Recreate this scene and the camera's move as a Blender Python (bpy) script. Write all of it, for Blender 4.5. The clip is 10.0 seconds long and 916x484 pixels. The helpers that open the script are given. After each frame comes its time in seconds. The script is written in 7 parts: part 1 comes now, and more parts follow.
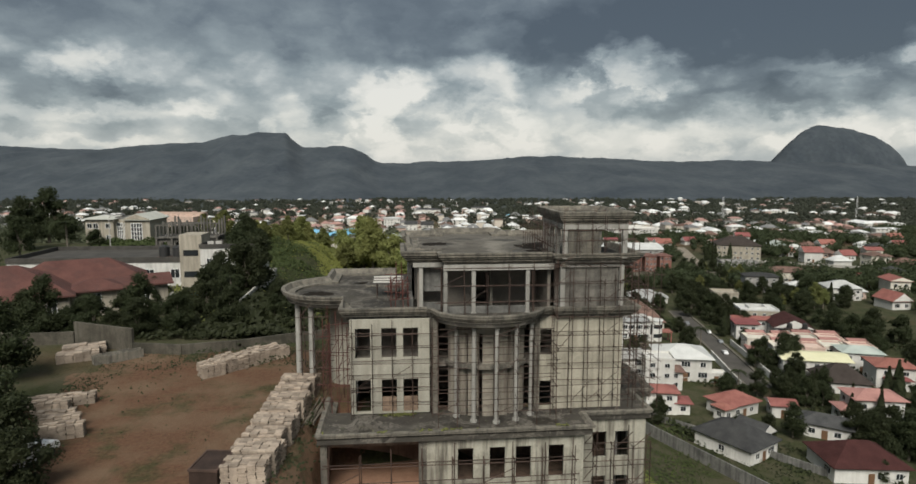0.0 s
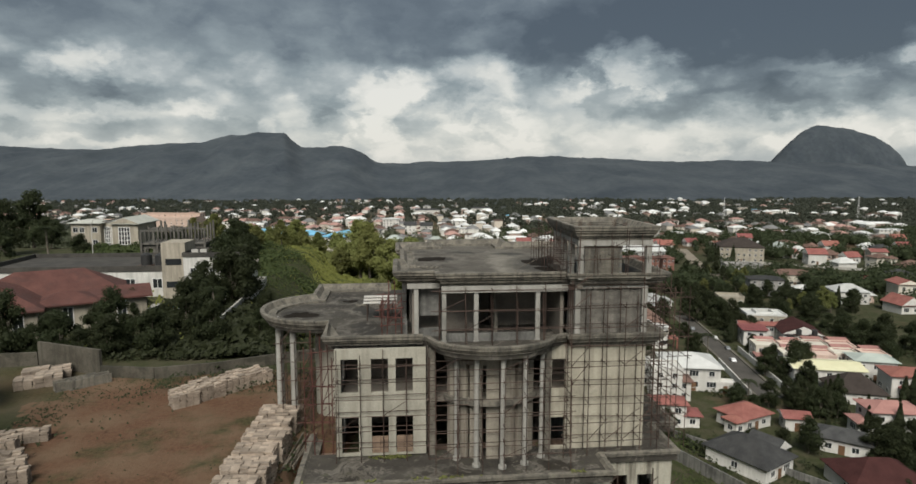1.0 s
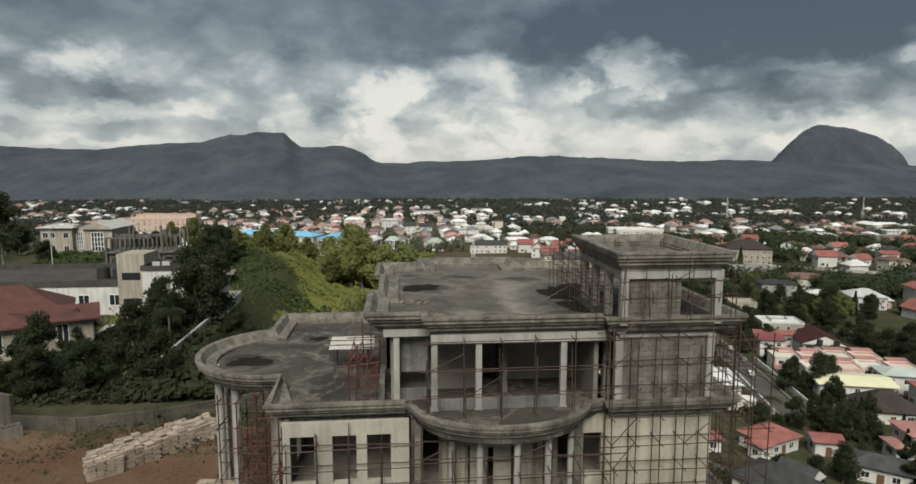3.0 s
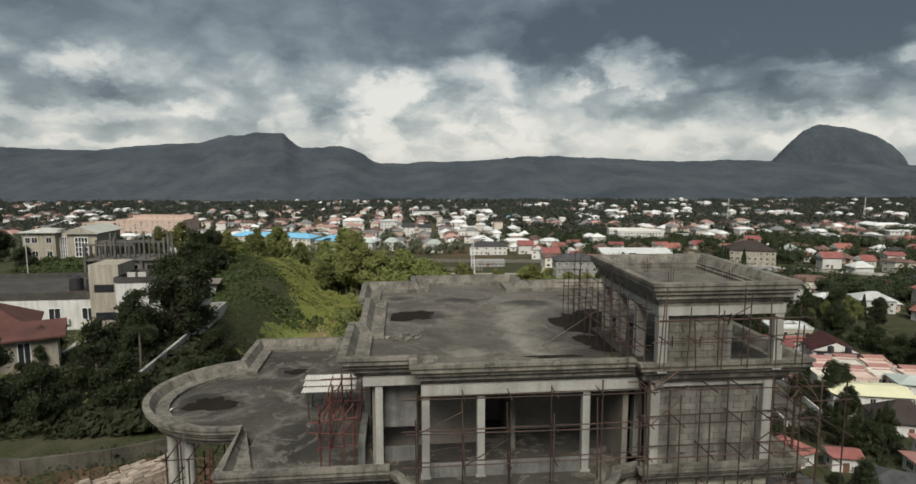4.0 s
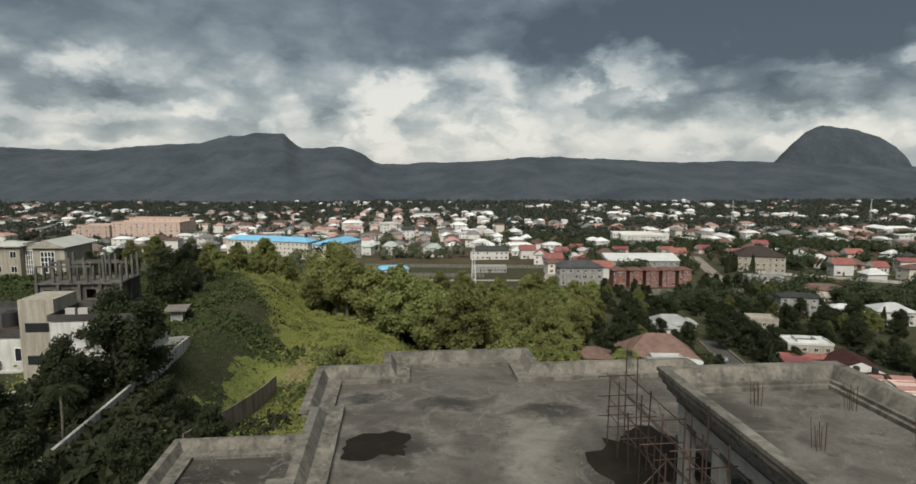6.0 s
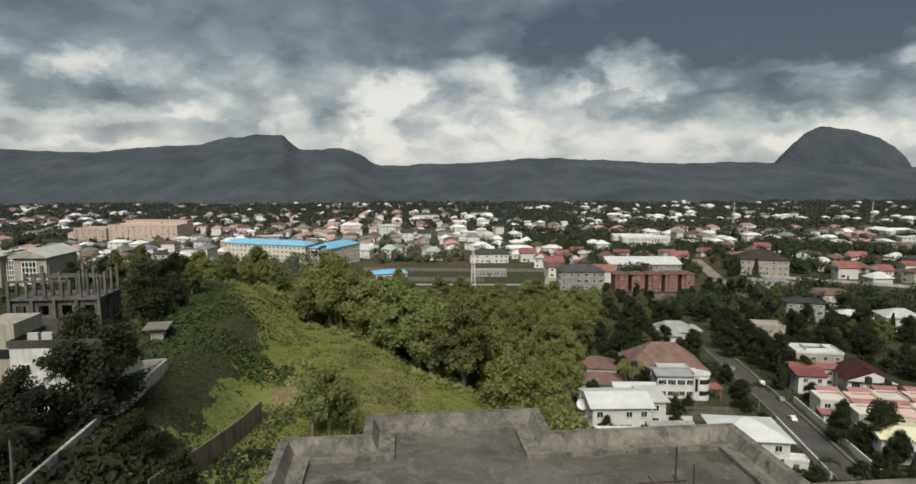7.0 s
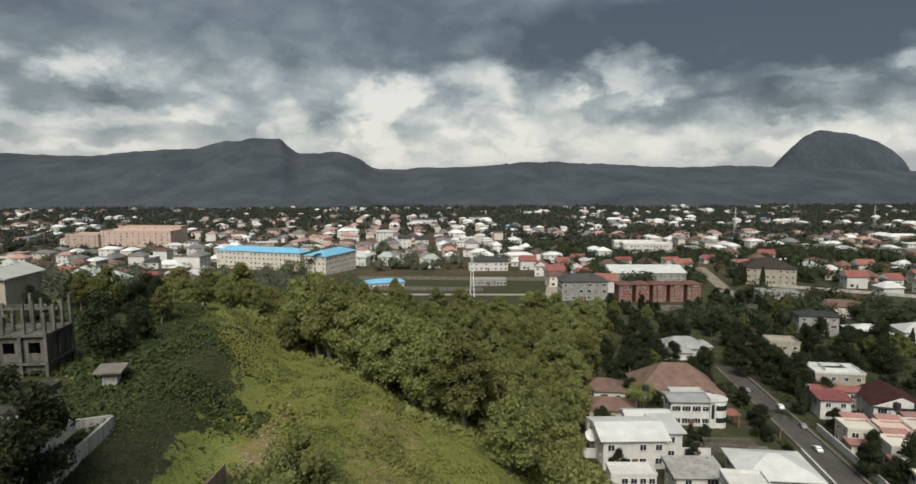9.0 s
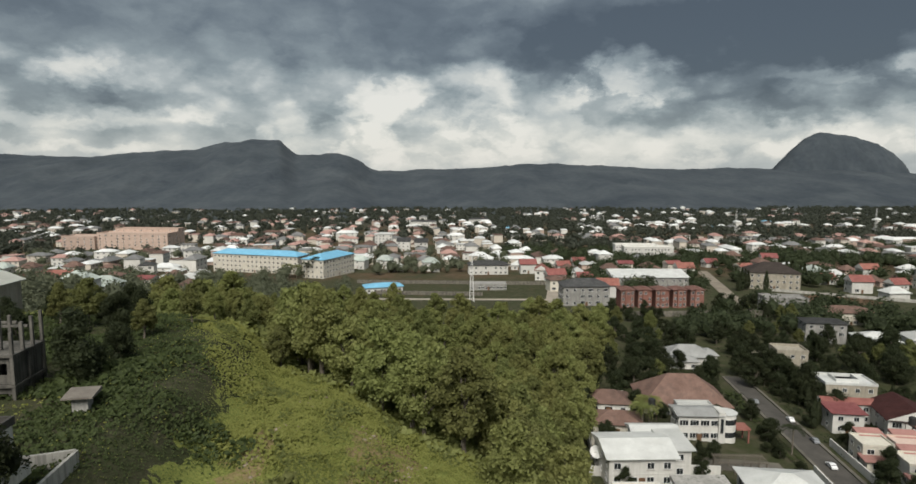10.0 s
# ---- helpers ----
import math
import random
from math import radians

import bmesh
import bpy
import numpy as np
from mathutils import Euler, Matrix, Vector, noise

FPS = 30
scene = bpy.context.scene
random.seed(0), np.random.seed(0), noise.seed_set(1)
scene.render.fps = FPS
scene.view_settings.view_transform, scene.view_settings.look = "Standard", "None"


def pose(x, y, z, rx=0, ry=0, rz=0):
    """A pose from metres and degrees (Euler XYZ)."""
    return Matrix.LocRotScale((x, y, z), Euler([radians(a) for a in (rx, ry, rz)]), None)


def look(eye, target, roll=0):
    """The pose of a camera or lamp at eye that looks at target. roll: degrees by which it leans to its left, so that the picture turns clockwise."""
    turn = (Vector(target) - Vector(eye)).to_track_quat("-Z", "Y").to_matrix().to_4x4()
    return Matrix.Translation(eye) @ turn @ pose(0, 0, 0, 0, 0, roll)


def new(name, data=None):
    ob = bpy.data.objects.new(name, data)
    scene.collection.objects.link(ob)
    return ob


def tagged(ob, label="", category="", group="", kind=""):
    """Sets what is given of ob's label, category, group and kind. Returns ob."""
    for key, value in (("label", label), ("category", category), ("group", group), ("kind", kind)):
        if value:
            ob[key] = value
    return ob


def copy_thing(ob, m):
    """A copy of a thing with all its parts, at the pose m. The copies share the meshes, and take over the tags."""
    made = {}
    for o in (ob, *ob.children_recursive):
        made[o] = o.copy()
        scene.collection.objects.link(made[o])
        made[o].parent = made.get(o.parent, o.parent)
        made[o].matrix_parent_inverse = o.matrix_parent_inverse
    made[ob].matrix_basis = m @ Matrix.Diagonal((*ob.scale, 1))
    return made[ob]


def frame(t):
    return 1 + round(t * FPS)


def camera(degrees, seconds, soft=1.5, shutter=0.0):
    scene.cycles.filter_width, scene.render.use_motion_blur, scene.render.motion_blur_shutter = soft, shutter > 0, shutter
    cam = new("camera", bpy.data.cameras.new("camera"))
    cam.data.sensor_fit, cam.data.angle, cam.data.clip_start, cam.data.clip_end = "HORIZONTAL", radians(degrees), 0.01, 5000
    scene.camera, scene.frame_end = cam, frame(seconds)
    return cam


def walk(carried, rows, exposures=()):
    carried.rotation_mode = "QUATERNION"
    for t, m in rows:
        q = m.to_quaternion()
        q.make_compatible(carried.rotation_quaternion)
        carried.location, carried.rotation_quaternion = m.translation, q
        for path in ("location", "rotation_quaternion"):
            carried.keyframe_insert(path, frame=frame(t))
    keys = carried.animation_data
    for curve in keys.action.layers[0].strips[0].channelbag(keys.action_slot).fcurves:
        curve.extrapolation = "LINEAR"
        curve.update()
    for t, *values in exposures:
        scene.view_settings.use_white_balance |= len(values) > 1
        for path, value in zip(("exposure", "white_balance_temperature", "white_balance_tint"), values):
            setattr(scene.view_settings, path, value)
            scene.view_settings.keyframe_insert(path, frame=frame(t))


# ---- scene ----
cam = camera(74.0, 10.0, soft=1.6)
PATH = [
    (0, (-1.016, -39.713, 22.049), (-0.828, -37.737, 21.805), 0.1),
    (0.5, (-0.805, -37.153, 22.235), (-0.615, -35.177, 21.991), 0.1),
    (1, (-0.588, -34.599, 22.494), (-0.398, -32.623, 22.25), 0.1),
    (1.5, (-0.334, -32.129, 22.552), (-0.143, -30.154, 22.307), 0.1),
    (2, (-0.053, -29.658, 22.548), (0.138, -27.683, 22.303), 0.0),
    (2.5, (0.268, -27.137, 22.553), (0.457, -25.161, 22.308), 0.1),
    (4, (1.139, -19.572, 22.897), (1.33, -17.596, 22.653), 0.0),
    (4.5, (1.47, -16.948, 23.176), (1.66, -14.972, 22.932), 0.1),
    (5, (1.772, -14.417, 23.52), (1.961, -12.441, 23.277), 0.1),
    (5.5, (2.117, -11.897, 23.971), (2.305, -9.92, 23.728), 0.1),
    (7, (3.06, -4.838, 25.287), (3.249, -2.861, 25.048), 0.0),
    (7.5, (3.228, -2.375, 25.626), (3.42, -0.398, 25.391), 0.0),
    (8, (3.394, 0.033, 26.01), (3.587, 2.01, 25.778), 0.0),
    (8.5, (3.663, 2.424, 26.434), (3.856, 4.402, 26.205), 0.0),
    (9, (3.868, 4.809, 26.839), (4.063, 6.787, 26.611), -0.0),
    (9.5, (4.096, 7.194, 27.205), (4.291, 9.172, 26.979), 0.0),
    (10, (4.295, 9.607, 27.526), (4.492, 11.584, 27.303), 0.1),
]
walk(cam, [(t, look(eye, target, roll)) for t, eye, target, roll in PATH], exposures=[(0.0, 0.36), (10.0, 0.36)])

# ---- light and sky ----
SUN_EL, SUN_AZ = radians(48), radians(192)
world = bpy.data.worlds.new("overcast_sky")
scene.world = world
world.use_nodes = True


class Graph:
    """Short-hand for node trees."""
    def __init__(self, tree):
        self.tree = tree
        tree.nodes.clear()

    def add(self, kind, **values):
        node = self.tree.nodes.new(kind)
        for key, value in values.items():
            if key in node.inputs:
                node.inputs[key].default_value = value
            elif key == "sky_type":
                node.sky_type = value
            elif key == "sun_disc":
                node.sun_disc = value
            elif key == "sun_elevation":
                node.sun_elevation = value
            elif key == "sun_rotation":
                node.sun_rotation = value
            elif key == "dust_density":
                node.dust_density = value
            elif key == "feature":
                node.feature = value
            elif key == "wave_type":
                node.wave_type = value
            elif key == "bands_direction":
                node.bands_direction = value
        return node

    def link(self, a, b):
        self.tree.links.new(a, b)
        return b.node

    def math(self, op, a, b=None, c=None, clamp=False):
        n = self.tree.nodes.new("ShaderNodeMath")
        n.operation, n.use_clamp = op, clamp
        for i, v in enumerate((a, b, c)):
            if v is None:
                continue
            if isinstance(v, (int, float)):
                n.inputs[i].default_value = v
            else:
                self.tree.links.new(v, n.inputs[i])
        return n.outputs[0]

    def noise(self, vector, scale, detail=4.0, rough=0.55, distortion=0.0, dims="3D"):
        n = self.tree.nodes.new("ShaderNodeTexNoise")
        n.noise_dimensions = dims
        n.inputs["Scale"].default_value, n.inputs["Detail"].default_value = scale, detail
        n.inputs["Roughness"].default_value, n.inputs["Distortion"].default_value = rough, distortion
        self.tree.links.new(vector, n.inputs["Vector"])
        return n.outputs["Fac"]

    def ramp(self, fac, *stops):
        n = self.tree.nodes.new("ShaderNodeValToRGB")
        while len(n.color_ramp.elements) < len(stops):
            n.color_ramp.elements.new(0.5)
        for e, (p, c) in zip(n.color_ramp.elements, stops):
            e.position = p
            e.color = (c, c, c, 1) if isinstance(c, (int, float)) else (*c, 1)
        self.tree.links.new(fac, n.inputs[0])
        return n.outputs[0]

    def mix(self, fac, a, b, blend="MIX"):
        n = self.tree.nodes.new("ShaderNodeMix")
        n.data_type, n.blend_type = "RGBA", blend
        for socket, v in ((n.inputs[0], fac), (n.inputs[6], a), (n.inputs[7], b)):
            if isinstance(v, (int, float)):
                socket.default_value = v
            elif isinstance(v, tuple):
                socket.default_value = (*v, 1)
            else:
                self.tree.links.new(v, socket)
        return n.outputs[2]

    def scaled(self, vector, x, y, z, loc=(0, 0, 0)):
        n = self.tree.nodes.new("ShaderNodeMapping")
        n.inputs["Scale"].default_value, n.inputs["Location"].default_value = (x, y, z), loc
        self.tree.links.new(vector, n.inputs["Vector"])
        return n.outputs[0]


g = Graph(world.node_tree)
sky = g.add("ShaderNodeTexSky", sky_type="NISHITA", sun_disc=False, sun_elevation=SUN_EL, sun_rotation=SUN_AZ, dust_density=2.0)
way = g.add("ShaderNodeTexCoord").outputs["Generated"]
split = g.add("ShaderNodeSeparateXYZ")
g.link(way, split.inputs[0])
up = g.math("MAXIMUM", split.outputs[2], 0.0)
# clouds: (azimuth, elevation, half-width, half-height) in degrees, and how much brighter or darker they are than the deck
SUNLIT_CLOUDS = [(-24.8, 7.8, 3.9, 1.5, 0.35), (-25.5, 4.4, 6.1, 0.7, 0.30), (-17.5, 4.8, 2.5, 0.9, 0.35), (-12.1, 3.7, 0.8, 1.2, 0.20), (-0.9, 7.2, 3.3, 2.0, 0.42), (-4.4, 4.3, 5.0, 2.2, 0.18), (7.9, 8.3, 3.9, 1.5, 0.36), (20.2, 7.9, 4.7, 2.3, 0.55), (2.0, 2.8, 11.0, 2.5, 0.32), (11.7, 5.1, 6.6, 2.5, 0.25), (24.6, 2.1, 11.0, 1.4, 0.20), (38.9, 8.0, 5.0, 0.8, 0.35), (34.8, 4.3, 11.0, 0.8, 0.20), (38.9, 2.3, 6.6, 1.2, 0.30), (-26.8, 2.0, 6.6, 0.4, 0.20), (8.9, 11.8, 3.3, 2.2, 0.10)]
SHADED_CLOUDS = [(-14.2, 12.3, 24.8, 3.3, -0.10), (28.9, 10.8, 20.9, 4.1, -0.46), (29.1, 5.3, 12.7, 1.3, -0.16), (38.6, 5.6, 7.7, 1.9, -0.12), (-5.5, 5.1, 2.8, 1.9, -0.14), (13.2, 8.2, 3.3, 1.5, -0.10), (-28.8, 6.0, 5.5, 1.7, -0.08), (6.3, 6.5, 2.2, 1.0, -0.08), (-21.2, 6.5, 6.6, 1.4, -0.08)]


def shifted(vector, scale, amount, loc):
    """The direction, pushed about by a noise, so that outlines become ragged."""
    n = g.add("ShaderNodeTexNoise", Scale=scale, Detail=6.0, Roughness=0.6)
    g.link(g.scaled(way, 1.0, 1.0, 1.8, loc), n.inputs["Vector"])
    centred, push, moved = (g.add("ShaderNodeVectorMath") for _ in range(3))
    centred.operation, push.operation, moved.operation = "SUBTRACT", "MULTIPLY", "ADD"
    g.link(n.outputs["Color"], centred.inputs[0])
    centred.inputs[1].default_value = (0.5, 0.5, 0.5)
    g.link(centred.outputs[0], push.inputs[0])
    push.inputs[1].default_value = (amount, amount, amount * 0.6)
    g.link(vector, moved.inputs[0])
    g.link(push.outputs[0], moved.inputs[1])
    return moved.outputs[0]


ragged = shifted(shifted(way, 9.0, 0.13, (0.3, 0.1, 0.7)), 30.0, 0.026, (1.3, 0.4, 0.2))
lumps = g.noise(g.scaled(way, 1.0, 1.0, 2.6, (0.35, 0.0, 0.12)), 5.0, 11.0, 0.56, 0.2)
folds = g.noise(g.scaled(ragged, 1.0, 1.0, 1.7, (2.2, 0.7, 0.4)), 11.0, 7.0, 0.52, 0.1)
tone = g.ramp(up, (0.0, 0.70), (0.035, 0.69), (0.07, 0.635), (0.105, 0.61), (0.14, 0.57), (0.172, 0.515), (0.21, 0.47), (0.26, 0.45), (0.45, 0.46), (1.0, 0.52))
tone = g.math("ADD", tone, g.math("MULTIPLY_ADD", lumps, 0.26, -0.108))
tone = g.math("ADD", tone, g.math("MULTIPLY_ADD", folds, 0.28, -0.13))
puff = g.add("ShaderNodeTexVoronoi", feature="SMOOTH_F1", Scale=15.0, Smoothness=0.55)
g.link(g.scaled(ragged, 1.0, 1.0, 1.8, (0.2, 0.1, 0.35)), puff.inputs["Vector"])
crowns = g.math("MULTIPLY_ADD", puff.outputs["Distance"], -0.40, 0.18)
tone = g.math("ADD", tone, g.math("MULTIPLY", crowns, g.ramp(up, (0.0, 0.15), (0.04, 0.7), (0.07, 1.0), (0.15, 1.0), (0.19, 0.45), (0.26, 0.25))))
billow = g.ramp(folds, (0.42, 0.5), (0.53, 1.0))
for azimuth, elevation, wide, high, amount in SUNLIT_CLOUDS + SHADED_CLOUDS:
    az, el = radians(azimuth), radians(elevation)
    off, size, far = (g.add("ShaderNodeVectorMath") for _ in range(3))
    off.operation, size.operation, far.operation = "SUBTRACT", "MULTIPLY", "LENGTH"
    g.link(ragged, off.inputs[0])
    off.inputs[1].default_value = (math.sin(az) * math.cos(el), math.cos(az) * math.cos(el), math.sin(el))
    g.link(off.outputs[0], size.inputs[0])
    size.inputs[1].default_value = (1 / radians(wide), 0.5 / radians(wide), 1 / radians(high))
    g.link(size.outputs[0], far.inputs[0])
    core = g.ramp(g.math("MULTIPLY", far.outputs["Value"], 0.5), (0.2, 1.0), (0.42, 0.7), (0.62, 0.12), (0.8, 0.0))
    tone = g.math("ADD", tone, g.math("MULTIPLY", core, g.math("MULTIPLY", billow, amount * 0.72) if amount > 0 else amount * 0.7))
cloud = g.ramp(tone, (0.25, (0.06, 0.074, 0.087)), (0.40, (0.122, 0.146, 0.163)), (0.55, (0.238, 0.276, 0.288)), (0.70, (0.43, 0.46, 0.455)), (0.82, (0.61, 0.615, 0.575)), (0.94, (0.74, 0.725, 0.67)))
tint = g.mix(0.10, cloud, g.mix(1.0, sky.outputs[0], (0.12, 0.12, 0.12), "MULTIPLY"))
back = g.add("ShaderNodeBackground")
back.inputs["Strength"].default_value = 0.85
g.link(tint, back.inputs[0])
g.link(back.outputs[0], g.add("ShaderNodeOutputWorld").inputs[0])

sun = new("sun", bpy.data.lights.new("sun", "SUN"))
sun.data.energy, sun.data.angle, sun.data.color = 3.5, radians(32), (1.0, 0.96, 0.88)
sun.matrix_world = look((0, 0, 0), (math.sin(SUN_AZ) * -math.cos(SUN_EL), -math.cos(SUN_AZ) * math.cos(SUN_EL), -math.sin(SUN_EL)))


# ---- materials ----
def surface(name, a, b, rough=0.85, big=0.6, fine=9.0, bump=0.25, streak=0.0, dark=(0.03, 0.03, 0.028), metal=0.0, vary=0.0, patch=0.0, wave=None, spec=0.3, hue=0.0, grit=0.0):
    """A weathered surface: two colours mixed at two scales, grain, and run-off streaks or patches of dirt."""
    m = bpy.data.materials.new(name)
    m.use_nodes = True
    g = Graph(m.node_tree)
    out = g.add("ShaderNodeOutputMaterial")
    bsdf = g.add("ShaderNodeBsdfPrincipled", Roughness=rough, Metallic=metal)
    bsdf.inputs["Specular IOR Level"].default_value = spec
    at = g.add("ShaderNodeNewGeometry").outputs["Position"]
    large, small = g.noise(at, big, 5.0, 0.6), g.noise(at, fine, 4.0, 0.6)
    mixed = g.math("ADD", g.math("MULTIPLY", large, 0.65), g.math("MULTIPLY", small, 0.35))
    col = g.mix(g.ramp(mixed, (0.36, 0.0), (0.64, 1.0)), a, b)
    if streak:
        runs = g.noise(g.scaled(at, 2.2, 2.2, 0.16), 1.0, 5.0, 0.6)
        col = g.mix(g.math("MULTIPLY", g.ramp(runs, (0.46, 0.0), (0.62, 1.0)), streak), col, dark)
    if patch:
        spots = g.noise(at, big * 0.8, 6.0, 0.65, 0.6)
        col = g.mix(g.math("MULTIPLY", g.ramp(spots, (0.52, 0.0), (0.6, 1.0)), patch), col, dark)
    if grit:
        flecks = g.noise(at, 2.4, 10.0, 0.78, 0.5)
        col = g.mix(g.math("MULTIPLY", g.ramp(flecks, (0.36, 1.0), (0.44, 0.0)), grit), col, dark)
        col = g.mix(g.math("MULTIPLY", g.ramp(flecks, (0.57, 0.0), (0.64, 1.0)), grit * 0.6), col, tuple(c * 1.35 for c in b))
    if vary:
        rnd = g.add("ShaderNodeObjectInfo").outputs["Random"]
        hsv = g.add("ShaderNodeHueSaturation")
        g.link(g.math("MULTIPLY_ADD", rnd, vary * 2, 1.0 - vary), hsv.inputs["Value"])
        if hue:
            g.link(g.math("MULTIPLY_ADD", rnd, hue * 2, 0.5 - hue), hsv.inputs["Hue"])
        g.link(col, hsv.inputs["Color"])
        col = hsv.outputs[0]
    g.link(col, bsdf.inputs["Base Color"])
    height = small
    if wave:
        w = g.add("ShaderNodeTexWave", wave_type="BANDS", bands_direction="DIAGONAL")
        w.inputs["Scale"].default_value = wave
        g.link(g.add("ShaderNodeTexCoord").outputs["Object"], w.inputs["Vector"])
        height = g.math("MULTIPLY_ADD", w.outputs["Fac"], 0.7, small)
    if bump:
        n = g.add("ShaderNodeBump", Strength=bump, Distance=0.05)
        g.link(height, n.inputs["Height"])
        g.link(n.outputs[0], bsdf.inputs["Normal"])
    g.link(bsdf.outputs[0], out.inputs[0])
    return m


CONCRETE = surface("weathered_concrete", (0.11, 0.1, 0.082), (0.212, 0.194, 0.16), 0.9, 0.9, 9, 0.4, streak=0.55, patch=0.3, grit=0.75)
CONCRETE_GREY = surface("bare_grey_concrete", (0.109, 0.108, 0.101), (0.202, 0.197, 0.181), 0.92, 0.5, 6, 0.4, streak=0.5, patch=0.3)
PLASTER = surface("cream_plaster", (0.260, 0.249, 0.206), (0.378, 0.361, 0.302), 0.88, 0.5, 8, 0.2, streak=0.3, dark=(0.13, 0.115, 0.09))
DARK_INSIDE = surface("bare_block_inside", (0.13, 0.115, 0.097), (0.225, 0.2, 0.17), 0.95, 0.6, 6, 0.3)
BRICK = surface("sandcrete_brick", (0.15, 0.105, 0.075), (0.25, 0.18, 0.13), 0.9, 1.5, 14, 0.3, vary=0.2)
RUST = surface("rusty_scaffold_tube", (0.045, 0.031, 0.025), (0.092, 0.06, 0.048), 0.7, 1.2, 20, 0.2, metal=0.35, vary=0.35)
RED_RUST = surface("red_rusty_scaffold_tube", (0.058, 0.024, 0.02), (0.13, 0.05, 0.04), 0.7, 1.2, 20, 0.2, metal=0.25, vary=0.3)
REBAR = surface("rusty_rebar", (0.05, 0.03, 0.022), (0.12, 0.06, 0.04), 0.7, 2, 20, 0.2, metal=0.5)
TIN = surface("corrugated_zinc", (0.5, 0.48, 0.44), (0.66, 0.64, 0.6), 0.6, 0.8, 8, 0.3, metal=0.1, wave=8.0)
PAVER = surface("grey_concrete_block", (0.215, 0.172, 0.135), (0.36, 0.3, 0.24), 0.9, 1.2, 12, 0.3, vary=0.3, patch=0.2)
GLASS = surface("dark_window_glass", (0.015, 0.018, 0.02), (0.03, 0.034, 0.036), 0.15, 0.5, 3, 0.0, spec=0.5)
FRAME = surface("white_window_frame", (0.6, 0.6, 0.58), (0.72, 0.72, 0.7), 0.6, 1, 10, 0.05)
WHITE = surface("white_render", (0.48, 0.47, 0.44), (0.61, 0.60, 0.565), 0.85, 0.35, 6, 0.12, streak=0.22, dark=(0.3, 0.28, 0.24), vary=0.10)
STAINED_WHITE = surface("stained_white_render", (0.45, 0.445, 0.42), (0.60, 0.59, 0.555), 0.88, 0.4, 6, 0.15, streak=0.25, dark=(0.1, 0.095, 0.08))
BEIGE = surface("drab_beige_render", (0.27, 0.245, 0.195), (0.38, 0.345, 0.28), 0.88, 0.4, 6, 0.15, streak=0.4, dark=(0.12, 0.105, 0.085))
CREAM = surface("cream_render", (0.48, 0.45, 0.385), (0.60, 0.565, 0.485), 0.85, 0.35, 6, 0.12, streak=0.2, dark=(0.28, 0.25, 0.2), vary=0.12)
PINKISH = surface("pinkish_render", (0.396, 0.297, 0.244), (0.495, 0.380, 0.317), 0.85, 0.35, 6, 0.12, streak=0.2, dark=(0.25, 0.2, 0.17), vary=0.12)
GREY_WALL = surface("grey_block_wall", (0.21, 0.205, 0.19), (0.33, 0.32, 0.3), 0.9, 0.4, 6, 0.2, streak=0.35, vary=0.12)
RED_BRICK = surface("red_brick_facade", (0.16, 0.075, 0.058), (0.24, 0.115, 0.09), 0.9, 0.5, 9, 0.25, vary=0.1)
ROOF_RED = surface("red_clay_roof", (0.17, 0.056, 0.05), (0.255, 0.1, 0.088), 0.8, 0.5, 5, 0.3, vary=0.18, wave=5.0, patch=0.25, dark=(0.12, 0.05, 0.04), hue=0.012)
ROOF_MAROON = surface("maroon_tile_roof", (0.036, 0.014, 0.013), (0.062, 0.024, 0.022), 0.85, 0.5, 5, 0.3, vary=0.12, wave=5.0, spec=0.15)
ROOF_VILLA = surface("dark_red_tile_roof", (0.066, 0.028, 0.023), (0.115, 0.05, 0.041), 0.85, 0.5, 5, 0.3, wave=6.0, patch=0.5, dark=(0.06, 0.032, 0.028))
ROOF_PINK = surface("faded_red_roof", (0.25, 0.125, 0.11), (0.345, 0.185, 0.16), 0.8, 0.5, 5, 0.3, vary=0.15, wave=5.0, patch=0.2, dark=(0.2, 0.1, 0.085))
ROOF_BROWN = surface("brown_tile_roof", (0.1, 0.06, 0.047), (0.165, 0.104, 0.083), 0.8, 0.5, 5, 0.3, vary=0.2, wave=5.0, patch=0.2)
ROOF_GREY = surface("charcoal_shingle_roof", (0.034, 0.035, 0.036), (0.068, 0.068, 0.067), 0.85, 0.5, 5, 0.3, vary=0.25, wave=5.0, spec=0.15)
ROOF_WHITE = surface("pale_metal_roof", (0.39, 0.395, 0.38), (0.54, 0.545, 0.525), 0.5, 0.3, 5, 0.2, vary=0.15, wave=4.0, patch=0.12, dark=(0.35, 0.34, 0.31))
ROOF_BRICK = surface("brick_red_tile_roof", (0.1, 0.05, 0.04), (0.16, 0.085, 0.07), 0.85, 0.5, 5, 0.2)
ROOF_BLUE = surface("light_blue_metal_roof", (0.13, 0.34, 0.50), (0.20, 0.45, 0.62), 0.5, 0.3, 5, 0.2, vary=0.05, wave=4.0)
ROOF_GREEN = surface("grey_green_metal_roof", (0.30, 0.34, 0.31), (0.42, 0.46, 0.42), 0.5, 0.3, 5, 0.2, vary=0.15, wave=4.0)
ROOF_SCHOOL = surface("pale_sheet_roof", (0.33, 0.335, 0.30), (0.45, 0.455, 0.41), 0.6, 0.3, 5, 0.2, wave=4.0)
